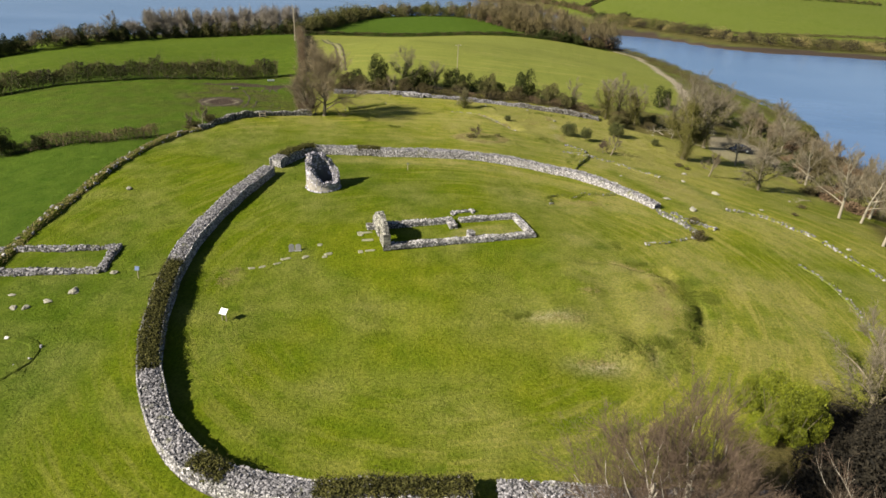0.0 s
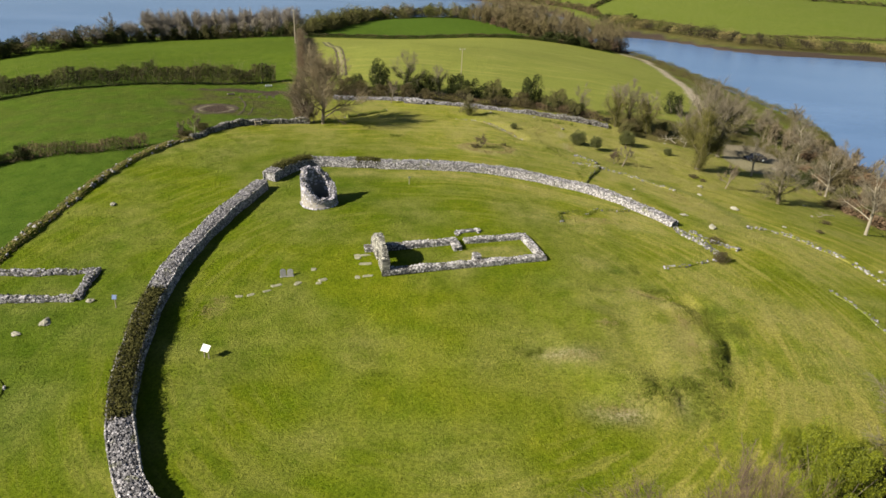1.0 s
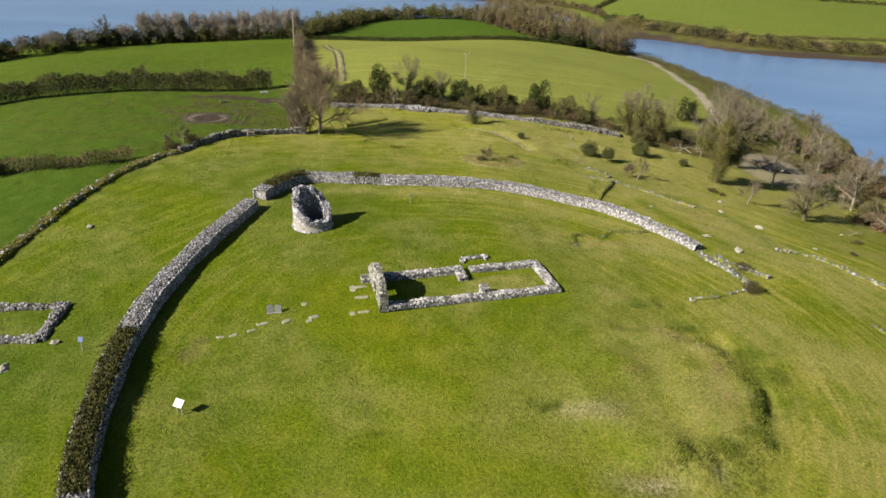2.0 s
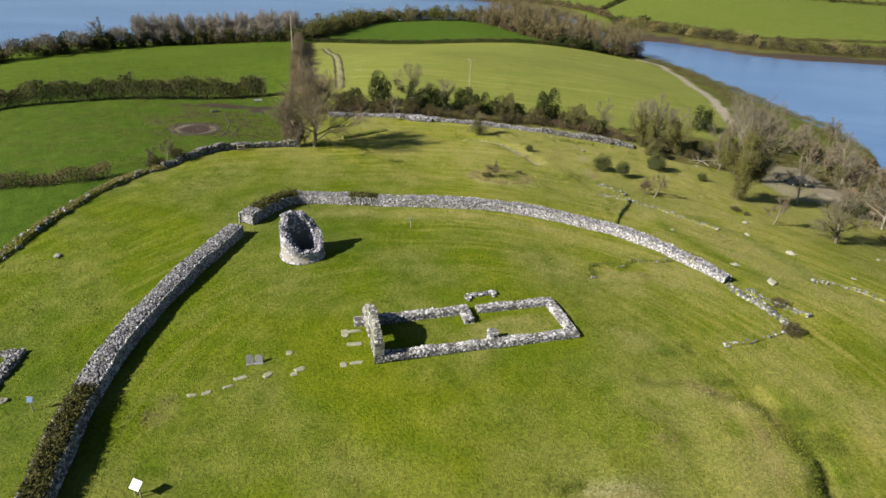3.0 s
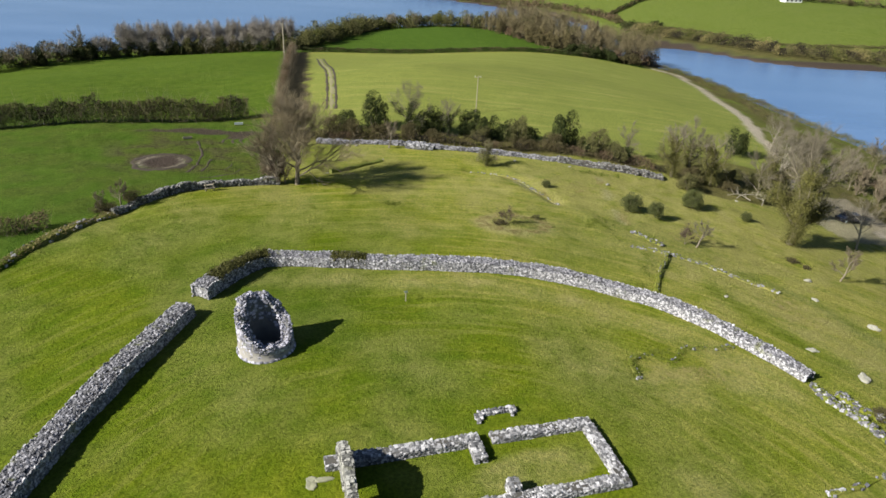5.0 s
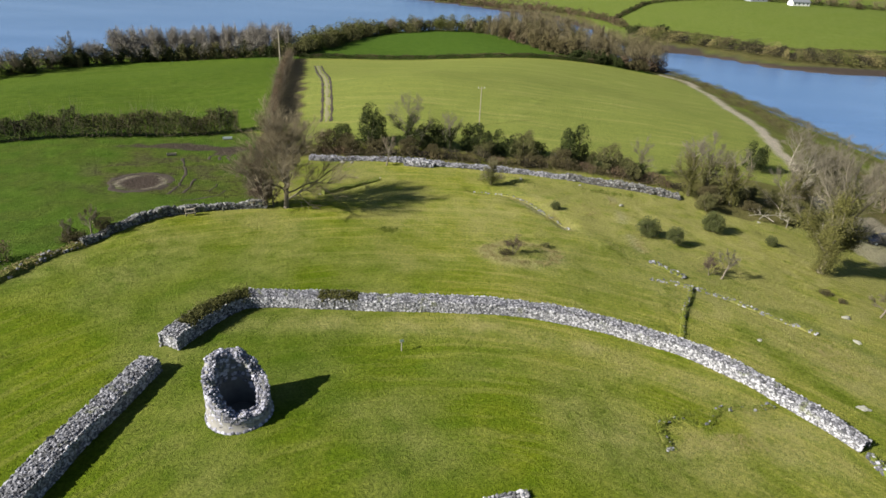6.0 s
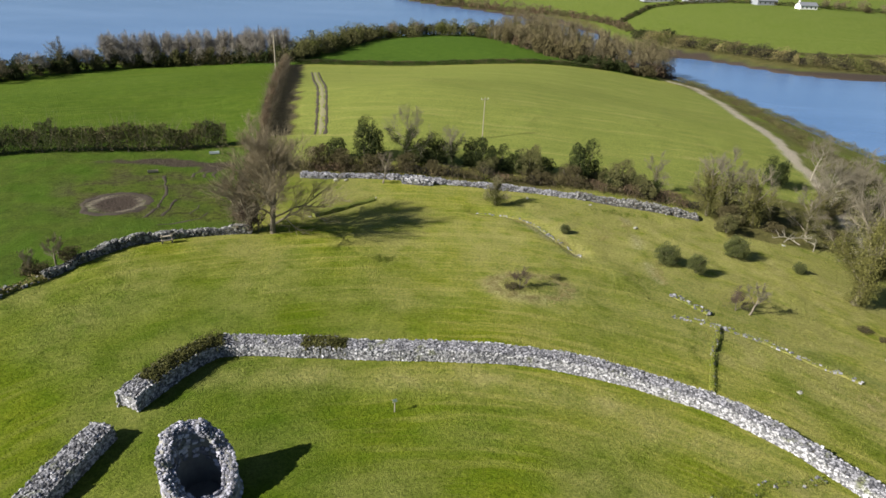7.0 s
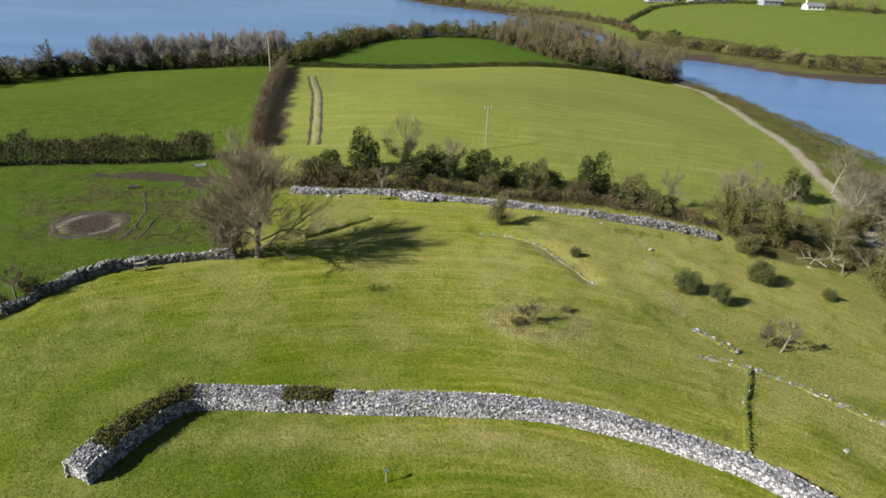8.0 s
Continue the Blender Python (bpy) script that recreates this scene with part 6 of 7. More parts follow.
rough_grass([(26.6, 57.6, 0.6, 1.2, 60), (26.6, 55.4, 0.9, 1.6, 120), (25.6, 52.4, 0.9, 1.8, 130), (28.2, 54.8, 0.9, 1.3, 90), (24.4, 49.4, 0.9, 1.6, 90), (23.0, 47.0, 1.2, 1.4, 90), (20.2, 45.4, 2.2, 1.4, 130), (17.4, 44.8, 1.8, 1.0, 80), (21.6, 43.4, 1.2, 0.9, 50), (22.6, 61.0, 1.6, 0.6, 50), (8.6, 49.6, 1.4, 0.8, 40), (21.4, 65.6, 0.6, 1.2, 40)], 61, "coarse dark grass along the slumped mound")
rough_grass([(23.6, 102.4, 0.5, 1.6, 20), (22.2, 98.6, 0.4, 2.0, 20), (20.6, 94.8, 0.4, 1.4, 14), (15.6, 78.4, 0.4, 1.3, 14), (16.6, 80.6, 0.8, 0.4, 12), (20.0, 81.8, 2.6, 0.4, 24), (24.2, 83.2, 1.4, 0.3, 14), (9.5, 110.0, 5.0, 4.0, 70), (-7.0, 113.2, 1.4, 0.9, 60), (20.5, 113.0, 2.5, 3.0, 60), (33.0, 73.8, 2.4, 2.4, 80), (24.0, 134.5, 5.0, 1.2, 80), (8.0, 134.0, 5.0, 1.0, 60)], 62, "scattered clumps of long grass on the lawn")
rough_grass([(8.6 + 4.0 * math.cos(k * 0.52), 108.6 + 2.7 * math.sin(k * 0.52), 1.0, 0.7, 26) for k in range(12)] + [(14.0, 122.0, 1.2, 2.2, 40), (10.0, 127.4, 1.6, 1.0, 30), (19.5, 126.0, 3.0, 3.0, 40), (24.0, 116.0, 0.8, 3.0, 40), (23.8, 131.0, 0.7, 3.0, 36), (33.0, 112.0, 4.0, 2.0, 40), (36.0, 93.0, 2.6, 3.5, 60)], 64, "straw-coloured tufts of dead long grass", BRAMBLE_GRASS, 0.06)
rough_grass([(21.5, 59.4, 2.2, 0.9, 50), (23.0, 55.0, 0.8, 2.6, 60), (22.6, 51.0, 0.9, 2.0, 40), (12.0, 48.6, 2.2, 0.7, 40), (14.6, 43.4, 2.2, 0.6, 50), (16.0, 53.6, 1.4, 0.7, 24), (20.5, 79.0, 3.4, 1.4, 70), (-19.6, 54.6, 1.0, 1.0, 40), (-18.9, 56.4, 0.9, 0.5, 20)], 65, "bleached tufts on the worn lawn", BRAMBLE_GRASS, 0.05)
for _i, (_x, _y, _s) in enumerate([(44.0, 109.0, 0.45), (45.0, 107.2, 0.35), (52.4, 84.6, 0.3), (57.0, 91.0, 0.4)]):
    bush("bramble", _x, _y, _s, _i * 50, "low dark clump on the slope", "scrub", 0.6)
# hedgerow behind the north wall
for _i, (_k, _x, _y, _s, _h) in enumerate([("dark", -13.2, 147.0, 1.15, 1.25), ("bramble", -19.5, 143.0, 1.3, 1.3), ("bramble", -16.0, 142.6, 1.2, 1.2), ("dark", -17.5, 146.8, 0.8, 1.0), ("bramble", -12.0, 142.4, 1.2, 1.0), ("dark", -5.0, 146.6, 0.8, 1.0), ("dark", -2.6, 147.0, 0.9, 1.1),
                                           ("bramble", -6.5, 143.0, 1.1, 1.1), ("bramble", -2.5, 142.6, 0.9, 1.0), ("dark", 4.2, 147.2, 1.0, 1.05), ("dark", 7.2, 146.6, 0.95, 0.95), ("dark", 10.2, 146.6, 0.85, 0.85), ("olive", 5.8, 144.4, 1.0, 1.0), ("olive", 12.2, 145.4, 1.25, 1.3),
                                           ("dark", 14.6, 146.4, 0.75, 0.8), ("bramble", 13.2, 142.8, 1.0, 0.9), ("dark", 20.3, 145.6, 1.1, 1.25), ("bramble", 18.0, 143.0, 1.2, 1.2), ("olive", 22.8, 145.0, 0.8, 1.1), ("olive", 26.0, 144.0, 1.5, 1.0), ("olive", 29.0, 142.0, 1.2, 0.9), ("dark", 30.5, 142.8, 0.8, 0.7),
                                           ("olive", 38.6, 133.2, 1.0, 1.0), ("olive", 44.0, 141.5, 1.0, 0.8), ("dark", 55.6, 157.2, 1.0, 1.1), ("olive", 52.0, 135.0, 0.8, 0.7), ("bramble", 46.8, 136.6, 0.9, 0.8), ("bramble", 57.0, 138.5, 1.0, 0.8), ("dark", 71.0, 121.5, 0.9, 0.8),
                                           ("bramble", 76.5, 119.0, 1.2, 0.9), ("bramble", 81.0, 127.0, 1.6, 1.0), ("bramble", 84.0, 137.0, 1.8, 1.0), ("dark", 80.0, 132.0, 1.0, 0.8), ("bramble", 67.5, 107.0, 1.1, 0.6), ("olive", 72.0, 105.0, 1.0, 0.7),
                                           ("olive", 42.4, 138.0, 1.1, 1.2), ("olive", 48.5, 141.5, 0.9, 0.8), ("olive", 54.5, 143.0, 0.9, 0.8), ("bramble", 60.5, 148.0, 0.9, 0.9), ("bramble", 64.0, 151.0, 1.0, 0.9), ("olive", 74.0, 114.0, 1.2, 1.0), ("bramble", 69.0, 154.5, 1.1, 1.0), ("bramble", 40.5, 137.2, 1.2, 1.0)]):
    bush("dark_far" if _k == "dark" else _k, _x, _y, _s, _i * 61, {"dark": "dark evergreen shrub in the hedgerow", "bramble": "brown bramble thicket in the hedgerow", "olive": "olive-green overgrown shrub in the hedgerow"}[_k], "hedgerow shrubs", _h)


def fallen_branch(x, y, rz, length, seed):
    g = np.random.default_rng(seed)
    ob = thing("fallen_branch", x, y, ground_z(x, y) + 0.35, rz, "pale barkless branch fallen among shrubs", "branch", "fallen branches")
    main = np.array([(k * length / 6, 0.25 * math.sin(k * 1.3 + seed), 0.15 + 0.5 * math.sin(k * 0.55)) for k in range(7)])
    part("stem", mesh_of("stem", *tubes([main], [(0.08, 0.025)], 6), PALE_BARK, True), ob)
    for _ in range(9):
        s0 = main[int(g.integers(1, 6))]
        d = np.array([g.uniform(0.3, 1.0), g.uniform(-1, 1), g.uniform(0.1, 0.9)])
        d *= length * g.uniform(0.2, 0.4) / np.linalg.norm(d)
        limb = np.array([s0, s0 + d * 0.5 + g.normal(0, 0.1, 3), s0 + d])
        part("limb", mesh_of("limb", *tubes([limb], [(0.032, 0.010)], 5), PALE_BARK, True), ob)
    return ob


for _i, (_x, _y, _r, _l) in enumerate([(46.5, 132.6, 20, 4.5), (49.0, 133.0, 150, 4.0), (50.5, 131.6, 80, 3.6), (54.0, 130.6, 35, 4.2), (57.0, 129.6, 160, 4.0), (62.0, 96.6, 200, 4.0)]):
    fallen_branch(_x, _y, _r, _l, _i)
ribbon("worn_strip", [(-41.2 + 3.75 * math.cos(a), 124.2 + 3.75 * math.sin(a)) for a in np.linspace(0.1, 6.2, 13)], 1.0, "ring of trodden mud round the bare patch", MUD, 0.03, 31)
# field-edge shrubs in the west pasture
for _i, (_k, _x, _y, _s, _h) in enumerate([("dark", -66.0, 95.0, 0.9, 1.1), ("dark", -61.0, 96.5, 0.65, 0.8), ("bramble", -38.0, 108.4, 0.8, 0.9), ("bramble", -40.2, 105.8, 0.8, 0.8)]):
    bush(_k, _x, _y, _s, _i * 61, "dark shrub at the pasture's edge", "pasture shrubs", _h)


# ---------------------------------------------------------------- hedges and woods
def hedge(pts, wid, top, seed, label, mats, per=60, leaf=0.2, twig_share=0.4, name="hedge", ragged=0.35):
    """A field hedge: twigs and leaves heaped along a line, with an uneven top."""
    line, right, u = smooth_line(pts, 0.8)
    g = np.random.default_rng(seed)
    ob = thing(name, label=label, category="hedge", group="field hedges", kind="stuff")
    clouds = [[] for _ in mats]
    tw, tr = [], []
    clump = np.repeat(g.integers(0, len(mats), len(line) // 3 + 2), 3)
    for i in range(len(line)):
        t = top * (1 + ragged * math.sin(u[i] * 0.8 + seed) * math.sin(u[i] * 0.33) + ragged * 0.6 * g.normal() * 0.5)
        z0 = ground_z(*line[i])
        for _ in range(per):
            k = int(clump[i]) if g.uniform() < 0.75 else int(g.integers(len(mats)))
            h = g.uniform(0.02, 1.0) ** 0.7
            q = g.uniform(-0.5, 0.5) * (1.0 - 0.45 * h)
            clouds[k].append((line[i][0] + right[i][0] * q * wid + g.normal(0, 0.3), line[i][1] + right[i][1] * q * wid + g.normal(0, 0.3), z0 + h * t))
        for _ in range(int(per * twig_share)):
            q = g.uniform(-0.45, 0.45)
            s = np.array([line[i][0] + right[i][0] * q * wid + g.normal(0, 0.3), line[i][1] + right[i][1] * q * wid + g.normal(0, 0.3), z0 + g.uniform(0, 0.6) * t])
            d = g.normal(size=3) * 0.5 + np.array([0, 0, 1.0])
            tw.append(np.array([s, s + d * t * g.uniform(0.25, 0.6)])), tr.append((0.022, 0.008))
    for c, mat in zip(clouds, mats):
        if c:
            v, f = leaf_cloud(np.array(c), leaf, g, True)
            part("leaves", mesh_of("leaves", v, f, mat), ob)
    v, f = tubes(tw, tr, 3)
    part("branches", mesh_of("branches", v, f, TWIG), ob)
    return ob


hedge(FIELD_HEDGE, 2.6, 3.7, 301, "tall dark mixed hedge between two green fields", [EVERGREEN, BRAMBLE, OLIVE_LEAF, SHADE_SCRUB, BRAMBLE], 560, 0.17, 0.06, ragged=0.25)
hedge(LANE_HEDGE, 1.0, 3.1, 302, "brown twiggy hedge along the lane up the hill", [RED_LEAF, BRAMBLE, RED_LEAF], 380, 0.13, 0.1, ragged=0.2)
hedge(FAR_HEDGE, 1.6, 1.5, 303, "low trimmed dark hedge along the far field", [EVERGREEN, BRAMBLE], 190, 0.2, 0.03, ragged=0.15)
hedge([(-66, 95.5), (-58, 97.4), (-50.5, 98.4), (-44.6, 101.0)], 2.2, 1.7, 304, "ragged brown bramble hedge in the west pasture", [RED_LEAF, BRAMBLE, RED_LEAF], 360, 0.13, 0.04)
hedge([(-25, 120.5), (-26.5, 126), (-28, 133), (-30, 142), (-31.5, 156)], 1.6, 1.6, 305, "thin brown hedge beside the pasture gate", [RED_LEAF, BRAMBLE], 140, 0.13, 0.2)
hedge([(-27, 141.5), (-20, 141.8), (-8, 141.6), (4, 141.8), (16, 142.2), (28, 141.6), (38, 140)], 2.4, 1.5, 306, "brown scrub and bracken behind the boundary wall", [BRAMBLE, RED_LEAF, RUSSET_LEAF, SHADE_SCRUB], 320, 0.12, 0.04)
hedge([(86, 292), (91, 279), (90.5, 262), (88, 240), (85, 220), (80, 200), (77, 180), (75, 162)], 4.0, 1.1, 307, "low scrub between the sandy track and the water", [OLIVE_LEAF, IVY, BRAMBLE], 150, 0.16, 0.04, ragged=0.5)
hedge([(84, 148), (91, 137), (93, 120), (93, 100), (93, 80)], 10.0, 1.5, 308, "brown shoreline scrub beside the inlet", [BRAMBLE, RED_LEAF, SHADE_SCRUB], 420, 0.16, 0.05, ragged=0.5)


def wood(spots, seed, label, kinds, name="woodland"):
    """Far woodland: many light trees and shrubs joined. kinds: (share, 'bare' or 'leafy', height, spread, twig or leaf material)."""
    g = np.random.default_rng(seed)
    ob = thing(name, label=label, category="woodland", kind="stuff")
    bins = {}
    light = []
    for k in range(5):
        gk = np.random.default_rng(seed + k)
        w, wr, fi, fr, _ = grow(gk, 1.0, 0.36, trunk=0.016, limbs=8, branches=5, twigs=0, sprays=0, fork=0.12, up=0.7)
        v, f = tubes(w, [(max(a, 0.006), max(b, 0.004)) for a, b in wr], 3)
        tris = [q for quad in f.tolist() for q in ((quad[0], quad[1], quad[2]), (quad[0], quad[2], quad[3]))]
        ends = np.vstack([w[int(gk.integers(9, len(w)))][1 + int(gk.integers(0, 4))] for _ in range(420)])
        d = gk.normal(size=ends.shape) * 0.5 + np.array([0, 0, 0.7]) + ends * np.array([1.4, 1.4, 0])
        d *= (gk.uniform(0.05, 0.15, len(d)) / np.linalg.norm(d, axis=1))[:, None]
        sd = np.cross(d, gk.normal(size=d.shape))
        sd *= (0.006 / (np.linalg.norm(sd, axis=1) + 1e-9))[:, None]
        tris += (np.arange(3 * len(d)).reshape(-1, 3) + len(v)).tolist()
        v = np.vstack([v, np.stack([ends - sd, ends + sd, ends + d], 1).reshape(-1, 3)])
        v = v / np.array([np.abs(v[:, 0]).max() / 0.36, np.abs(v[:, 1]).max() / 0.36, v[:, 2].max()])
        light.append((v, np.array(tris)))
    for x, y in spots:
        r, acc = g.uniform(), 0
        for share, form, h, sp, mat in kinds:
            acc += share
            if r <= acc:
                break
        h = h * (g.uniform(0.88, 1.1) if form == "hazy" else g.uniform(0.75, 1.15))
        z0 = ground_z(x, y) - 0.2
        a = g.uniform(0, 6.28)
        if form == "bare":
            v, f = light[int(g.integers(5))]
            v = v * np.array([sp / 0.36, sp / 0.36, h])
            c, s = math.cos(a), math.sin(a)
            v = np.stack([v[:, 0] * c - v[:, 1] * s + x, v[:, 0] * s + v[:, 1] * c + y, v[:, 2] + z0], 1)
        elif form == "hazy":
            p = blob_points(950, (sp, sp, h * 0.42), g, 5, fill=0.1) + np.array([x, y, z0 + h * 0.6])
            d = g.normal(size=p.shape) * 0.55 + np.array([0, 0, 0.9])
            d *= (g.uniform(0.6, 1.6, len(p)) / np.linalg.norm(d, axis=1))[:, None]
            sd = np.cross(d, g.normal(size=d.shape))
            sd *= (0.027 / (np.linalg.norm(sd, axis=1) + 1e-9))[:, None]
            v = np.stack([p - sd, p + sd, p + d], 1).reshape(-1, 3)
            f = np.arange(len(v)).reshape(-1, 3)
        else:
            p = blob_points(2200, (sp, sp, h * 0.55), g, 6)
            v, f = leaf_cloud(p + np.array([x, y, z0 + h * 0.45]), 0.28, g, True)
        bins.setdefault((form, mat), []).append((v, f))
    for (form, mat), lst in bins.items():
        V, F, b = [], [], 0
        for v, f in lst:
            V.append(v), F.append(f + b)
            b += len(v)
        part("foliage" if form == "leafy" else "twigs" if form == "hazy" else "branches", mesh_of("growth", np.vstack(V), np.vstack(F), mat), ob)
    return ob


def spots_along(pts, wid, gap, seed):
    line, right, _ = smooth_line(pts, gap)
    g = np.random.default_rng(seed)
    out = []
    for p, r in zip(line, right):
        for q in np.arange(-wid / 2, wid / 2 + 0.1, gap * 1.2):
            e = g.normal(0, gap * 0.3, 2)
            out.append((p[0] + r[0] * q + e[0], p[1] + r[1] * q + e[1]))
    return out


wood(spots_along([(-150, 205), (-135, 222), (-122, 236)], 6, 4.0, 1), 401, "dark evergreen trees at the field's seaward end", [(0.75, "leafy", 6.5, 3.2, EVERGREEN), (0.25, "hazy", 7, 3, TWIG)])
wood(spots_along([(-119, 240), (-111, 256), (-94, 266), (-76, 269), (-60, 269)], 6, 2.6, 2), 402, "bare pale trees over evergreen undergrowth", [(0.34, "leafy", 5.0, 2.3, EVERGREEN), (0.22, "leafy", 5.4, 2.4, OLIVE_LEAF), (0.2, "bare", 8.5, 2.2, POPLAR_TWIG), (0.24, "hazy", 7.0, 2.4, POPLAR_TWIG)])
wood(spots_along([(-112, 262), (-98, 270), (-84, 275), (-58, 277)], 9, 2.0, 3), 403, "tall grey poplars in a dense row", [(0.3, "bare", 11.0, 1.7, POPLAR_TWIG), (0.7, "hazy", 10.4, 2.0, POPLAR_TWIG)])
wood(spots_along([(-56, 272), (-53, 282), (-47, 300), (-37, 336), (-20, 354), (0, 358), (12, 348)], 7, 5.0, 4), 404, "rounded evergreen trees along the hill's seaward edge", [(0.6, "leafy", 7.6, 4.4, OLIVE_LEAF), (0.3, "leafy", 6.8, 4.0, IVY), (0.1, "hazy", 7, 3.4, TWIG)])
hedge([(-150, 205), (-135, 222), (-122, 236), (-113, 255), (-95, 265), (-76, 268), (-60, 268)], 4.0, 4.2, 314, "evergreen undergrowth along the seaward wood", [EVERGREEN, BRAMBLE, OLIVE_LEAF], 120, 0.34, 0.02, ragged=0.5)
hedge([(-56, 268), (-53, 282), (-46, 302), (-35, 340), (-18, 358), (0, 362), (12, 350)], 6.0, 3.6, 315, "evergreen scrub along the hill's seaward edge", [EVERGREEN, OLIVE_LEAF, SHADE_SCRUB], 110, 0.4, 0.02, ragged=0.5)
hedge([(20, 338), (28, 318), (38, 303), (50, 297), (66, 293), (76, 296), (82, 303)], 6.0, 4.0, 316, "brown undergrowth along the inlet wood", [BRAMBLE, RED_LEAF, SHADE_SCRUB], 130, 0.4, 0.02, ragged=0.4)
wood(spots_along([(16, 344), (26, 320), (36, 303), (48, 297), (62, 294), (74, 296)], 6, 3.0, 5), 405, "leafless brown wood beside the inlet", [(0.3, "bare", 9.5, 2.6, RUSSET_TWIG), (0.4, "hazy", 9.0, 3.0, RUSSET_TWIG), (0.3, "leafy", 8.0, 3.2, RUSSET_LEAF)])
wood(spots_along([(26, 356), (38, 332), (52, 315), (68, 305), (80, 303)], 16, 3.4, 6), 416, "tall leafless wood on the headland's tip", [(0.25, "bare", 13.0, 3.0, RUSSET_TWIG), (0.55, "hazy", 12.5, 3.2, RUSSET_TWIG), (0.2, "leafy", 11.0, 3.6, OLIVE_LEAF)])
wood(spots_along([(46, 288), (58, 287), (70, 287)], 4, 3.5, 7), 406, "dark shrubs at the wood's corner", [(0.7, "leafy", 5.0, 2.8, EVERGREEN), (0.3, "leafy", 4.5, 2.6, BRAMBLE)])
hedge([(84, 298), (91, 286), (95, 272), (95.5, 256), (96.5, 242), (98.5, 224), (100.5, 206), (103, 192), (103, 176), (98, 164), (88, 153)], 5.0, 1.2, 309, "low salt-marsh scrub along the inlet's edge", [OLIVE_LEAF, BRAMBLE, IVY], 200, 0.16, 0.05, ragged=0.5)
hedge([(101, 414), (112, 398), (124, 388), (142, 374), (156, 358), (180, 352), (230, 348), (300, 350)], 26.0, 2.8, 310, "olive scrub on the bank of the far shore", [OLIVE_LEAF, BRAMBLE, SHADE_SCRUB, IVY, BRAMBLE_GRASS], 360, 0.32, 0.03, ragged=0.7)
hedge([(104, 434), (111, 423), (123, 411), (143, 393), (152, 379), (165, 372), (210, 370), (300, 372)], 2.4, 1.3, 311, "low field hedge above the far shore", [OLIVE_LEAF, BRAMBLE], 70, 0.26, 0.05, ragged=0.3)
wood([(98, 410), (101, 412), (96, 414), (112, 412), (115, 414)], 412, "clump of dark trees on the far shore", [(0.8, "leafy", 6.5, 3.0, EVERGREEN), (0.2, "hazy", 7, 3, TWIG)])
g_spots = np.random.default_rng(55)
wood([(g_spots.uniform(70, 92), g_spots.uniform(98, 118)) for _ in range(20)] + [(g_spots.uniform(77, 98), g_spots.uniform(124, 160)) for _ in range(40)], 413, "tangled brown shoreline thicket", [(0.45, "bare", 5.5, 2.4, TWIG), (0.1, "hazy", 4.0, 2.2, TWIG), (0.35, "leafy", 2.0, 2.4, RED_LEAF), (0.1, "leafy", 2.4, 2.2, OLIVE_LEAF)], "thicket")


# ---------------------------------------------------------------- car park and farm
def car(x, y, rz, paint, label):
    ob = thing("car", x, y, ground_z(x, y) + 0.02, rz, label, "car")
    L, W = 4.3, 1.75
    prof = [(-2.15, 0.35), (-2.12, 0.75), (-1.2, 0.95), (-0.55, 1.42), (0.95, 1.45), (1.75, 1.0), (2.12, 0.92), (2.15, 0.35)]
    bm = bmesh.new()
    rings = []
    for yy, pinch in ((-W / 2, 0.93), (-W / 2 * 0.86, 1.0), (W / 2 * 0.86, 1.0), (W / 2, 0.93)):
        rings.append([bm.verts.new((px, yy, 0.3 + (pz - 0.3) * pinch)) for px, pz in prof])
    for a, b2 in zip(rings[:-1], rings[1:]):
        for i in range(len(prof) - 1):
            bm.faces.new((a[i], a[i + 1], b2[i + 1], b2[i]))
        bm.faces.new((a[-1], a[0], b2[0], b2[-1]))
    bm.faces.new(rings[0][::-1]), bm.faces.new(rings[-1])
    bmesh.ops.recalc_face_normals(bm, faces=bm.faces)
    bmesh.ops.bevel(bm, geom=list(bm.edges), offset=0.05, segments=2, affect="EDGES")
    mesh = bpy.data.meshes.new("body")
    bm.to_mesh(mesh)
    bm.free()
    mesh.materials.append(paint)
    part("body", mesh, ob)
    for name, b3 in (("windscreen", [(-0.92, 0, 1.21, 0.06, 1.4, 0.5)]), ("rear_window", [(1.36, 0, 1.25, 0.06, 1.35, 0.42)])):
        v, f = boxes(b3)
        v = [(px + (pz - 1.2) * (1.35 if name == "windscreen" else -1.7), py, pz) for px, py, pz in v]
        part(name, mesh_of(name, v, f, CAR_GLASS), ob)
    for side in (-1, 1):
        v, f = boxes([(0.1, side * (W / 2 - 0.01), 1.17, 1.7, 0.04, 0.3)])
        part("side_window", mesh_of("side_window", v, f, CAR_GLASS), ob)
        for px in (-1.35, 1.3):
            tyre = part("tyre", mesh_of("tyre", *tubes([np.array([(px, side * (W / 2 - 0.2), 0.32), (px, side * (W / 2 - 0.1), 0.32), (px, side * (W / 2 + 0.01), 0.32)])], [(0.32, 0.32)], 16), RUBBER, True), ob)
            v = [(px + 0.2 * math.cos(k * math.pi / 5), side * (W / 2 + 0.012), 0.32 + 0.2 * math.sin(k * math.pi / 5)) for k in range(10)]
            part("rim", mesh_of("rim", v, [list(range(10))], PALE_BOARD), tyre)
    return ob


car(66.5, 134.0, 8, CAR_PAINT, "dark hatchback parked on the gravel")


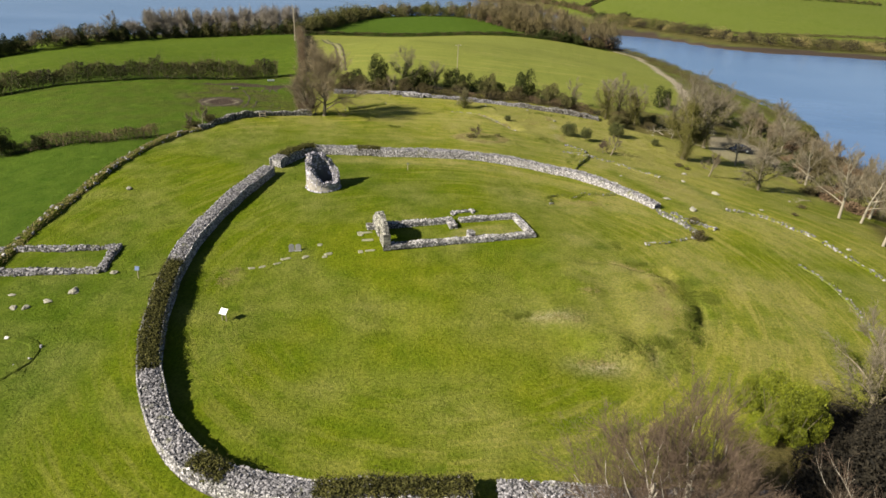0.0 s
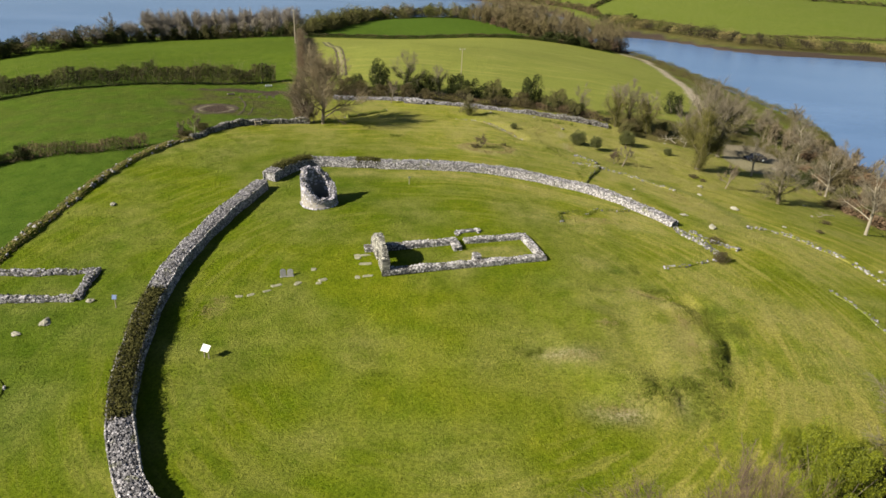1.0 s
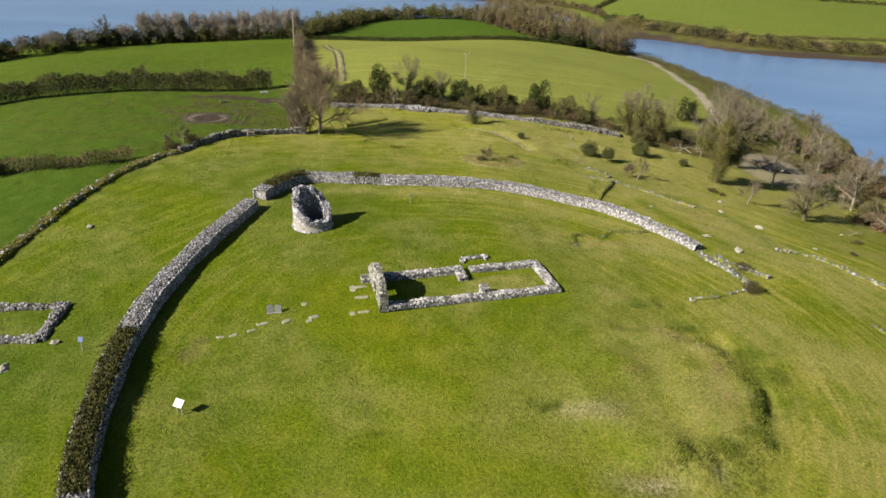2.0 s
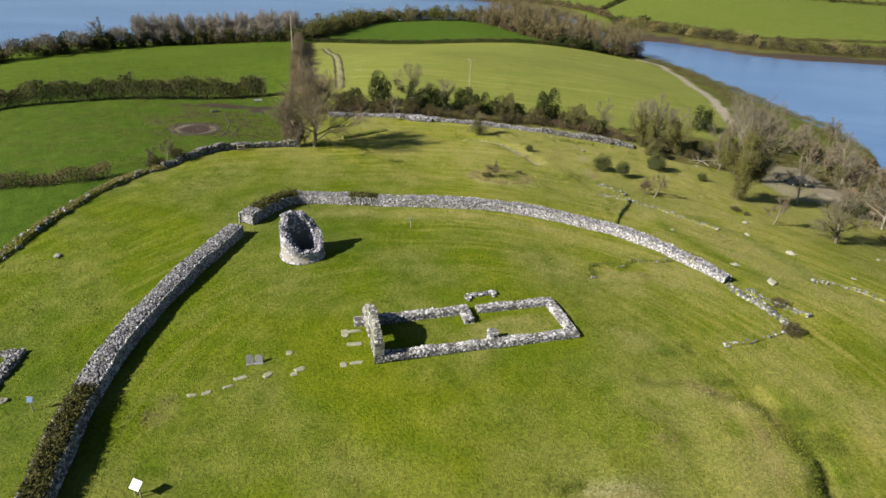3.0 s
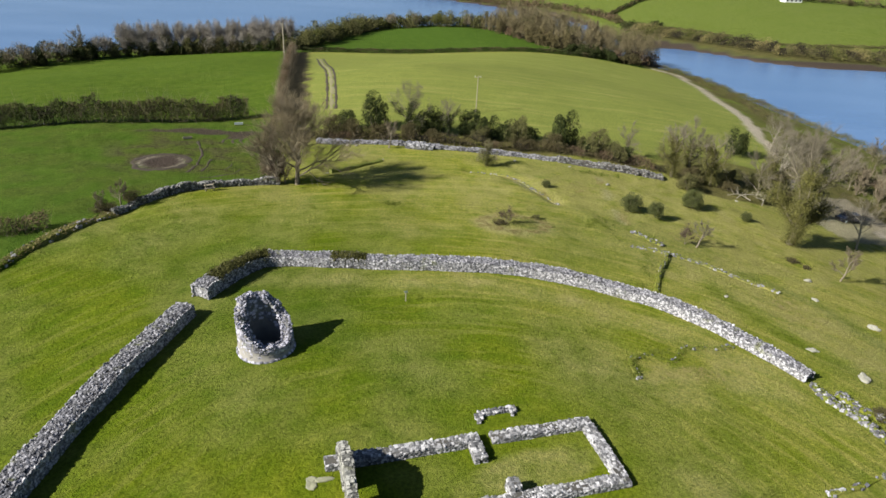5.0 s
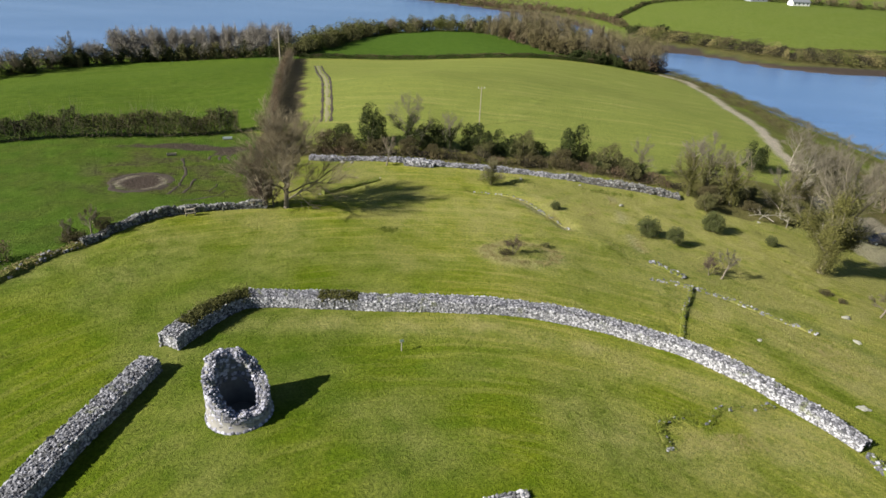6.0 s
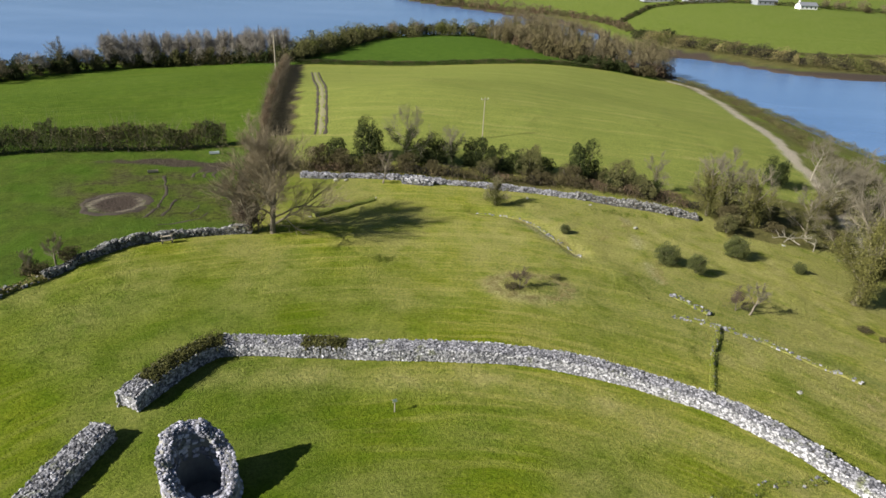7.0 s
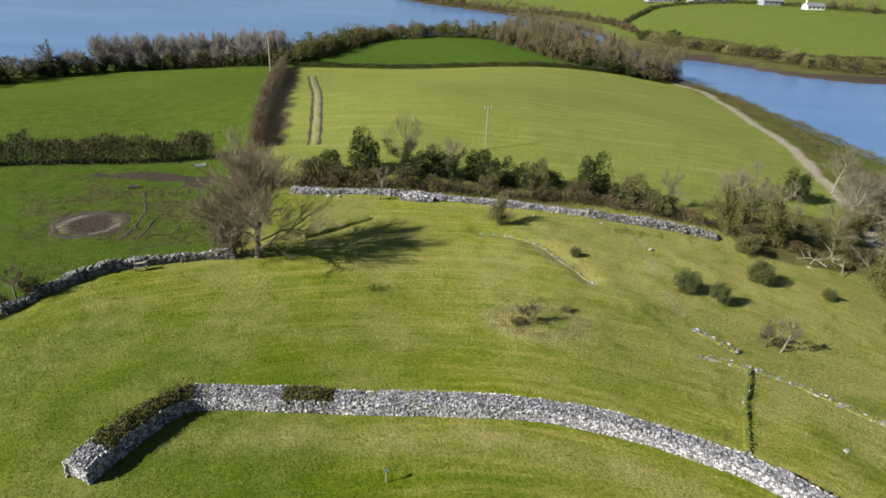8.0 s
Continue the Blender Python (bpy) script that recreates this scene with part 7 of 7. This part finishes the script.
def trough(x, y, rz, s=1.0, label="grey metal feed trough by the pasture gate", tub=None):
    ob = thing("feed_trough", x, y, ground_z(x, y), rz, label, "trough")
    ob.scale = (s, s, s)
    v, f = boxes([(0, -0.28, 0.35, 2.0, 0.04, 0.4), (0, 0.28, 0.35, 2.0, 0.04, 0.4), (-0.98, 0, 0.35, 0.04, 0.52, 0.4), (0.98, 0, 0.35, 0.04, 0.52, 0.4), (0, 0, 0.17, 1.92, 0.52, 0.04)])
    part("tub", mesh_of("tub", v, f, tub or PALE_BOARD), ob)
    for px in (-0.8, 0.8):
        v, f = boxes([(px, 0, 0.07, 0.08, 0.5, 0.16)])
        part("leg", mesh_of("leg", v, f, DARK_METAL), ob)
    return ob


trough(-37.3, 147.9, 20, 0.75)
trough(-42.3, 137.1, 25, 0.7, "pale weathered trough lying in the pasture", GREY_WOOD)


def farmhouse(x, y, rz, w, d, h, label, walls, roof_rise=2.2):
    ob = thing("farmhouse", x, y, ground_z(x, y) - 0.3, rz, label, "house", "far farm buildings")
    v = [(-w / 2, -d / 2, 0), (w / 2, -d / 2, 0), (w / 2, d / 2, 0), (-w / 2, d / 2, 0), (-w / 2, -d / 2, h), (w / 2, -d / 2, h), (w / 2, d / 2, h), (-w / 2, d / 2, h), (-w / 2, 0, h + roof_rise), (w / 2, 0, h + roof_rise)]
    part("wall", mesh_of("wall", v, [(0, 1, 5, 4), (2, 3, 7, 6), (1, 2, 6, 9, 5), (3, 0, 4, 8, 7)], walls), ob)
    o, t = 0.35, 0.18
    rv, rf = [], []
    for s2 in (-1, 1):
        b0 = len(rv)
        ex = h - o * roof_rise / (d / 2)
        for lift in (0.02, t):
            rv += [(-w / 2 - o, s2 * (d / 2 + o), ex + lift), (w / 2 + o, s2 * (d / 2 + o), ex + lift), (w / 2 + o, 0, h + roof_rise + lift), (-w / 2 - o, 0, h + roof_rise + lift)]
        rf += [[b0 + q for q in quad] for quad in ((0, 1, 2, 3), (4, 7, 6, 5), (0, 4, 5, 1), (0, 3, 7, 4), (1, 5, 6, 2))]
    roof = part("roof", mesh_of("roof", rv, rf, SLATE_ROOF), ob)
    v, f = boxes([(-w / 2 + 0.6, 0, h + roof_rise + 0.5, 0.7, 0.9, 1.4)])
    part("chimney", mesh_of("chimney", v, f, walls), roof)
    n = max(2, int(w / 3.2))
    for k in range(n):
        px = -w / 2 + (k + 0.5) * w / n
        win = part("window", mesh_of("window", *boxes([(px, -d / 2 - 0.02, h * 0.55, 1.1, 0.08, 1.2)]), GREY_WOOD), ob)
        part("pane", mesh_of("pane", *boxes([(px, -d / 2 - 0.07, h * 0.55, 0.95, 0.03, 1.05)]), CAR_GLASS), win)
    return ob


farmhouse(233, 513, 12, 13, 5.5, 2.6, "white single-storey farmhouse on the far hill", RENDER_WALL, 1.8)
farmhouse(214, 535, 10, 15, 9, 3.0, "grey farm shed on the far hill", SHED_WALL, 1.8)
farmhouse(178, 550, 8, 30, 9, 2.8, "long grey farm shed on the far hill", SHED_WALL, 1.6)
farmhouse(147, 562, 8, 22, 8, 2.8, "low grey farm shed on the far hill", SHED_WALL, 1.4)
wood([(246, 515), (252, 511), (259, 514), (266, 508), (274, 512), (282, 508), (290, 511), (250, 522), (262, 524), (276, 522), (205, 548), (196, 556), (222, 540), (162, 566), (132, 570), (226, 548)], 414, "brown farmyard trees on the far hill", [(0.5, "hazy", 7, 3.4, RUSSET_TWIG), (0.3, "leafy", 5, 3.2, BRAMBLE), (0.2, "leafy", 5, 3, EVERGREEN)])
hedge([(100, 470), (118, 500), (140, 530), (190, 540), (240, 526), (330, 510)], 3.0, 2.2, 312, "hedge across the far island fields", [EVERGREEN, BRAMBLE], 60, 0.4, 0.02, ragged=0.4)
hedge([(-50, 648), (-20, 602), (18, 572), (42, 548), (64, 528), (92, 478), (100, 440)], 8.0, 3.0, 313, "brown scrub along the far shoreline", [BRAMBLE, RED_LEAF, OLIVE_LEAF], 80, 0.5, 0.02, ragged=0.6)
wood(spots_along([(-54, 655), (-22, 610), (16, 580), (42, 556), (66, 534)], 6, 7, 9), 415, "far brown trees along the shoreline", [(0.6, "hazy", 6, 3.4, RUSSET_TWIG), (0.4, "leafy", 4.5, 3.2, BRAMBLE)])
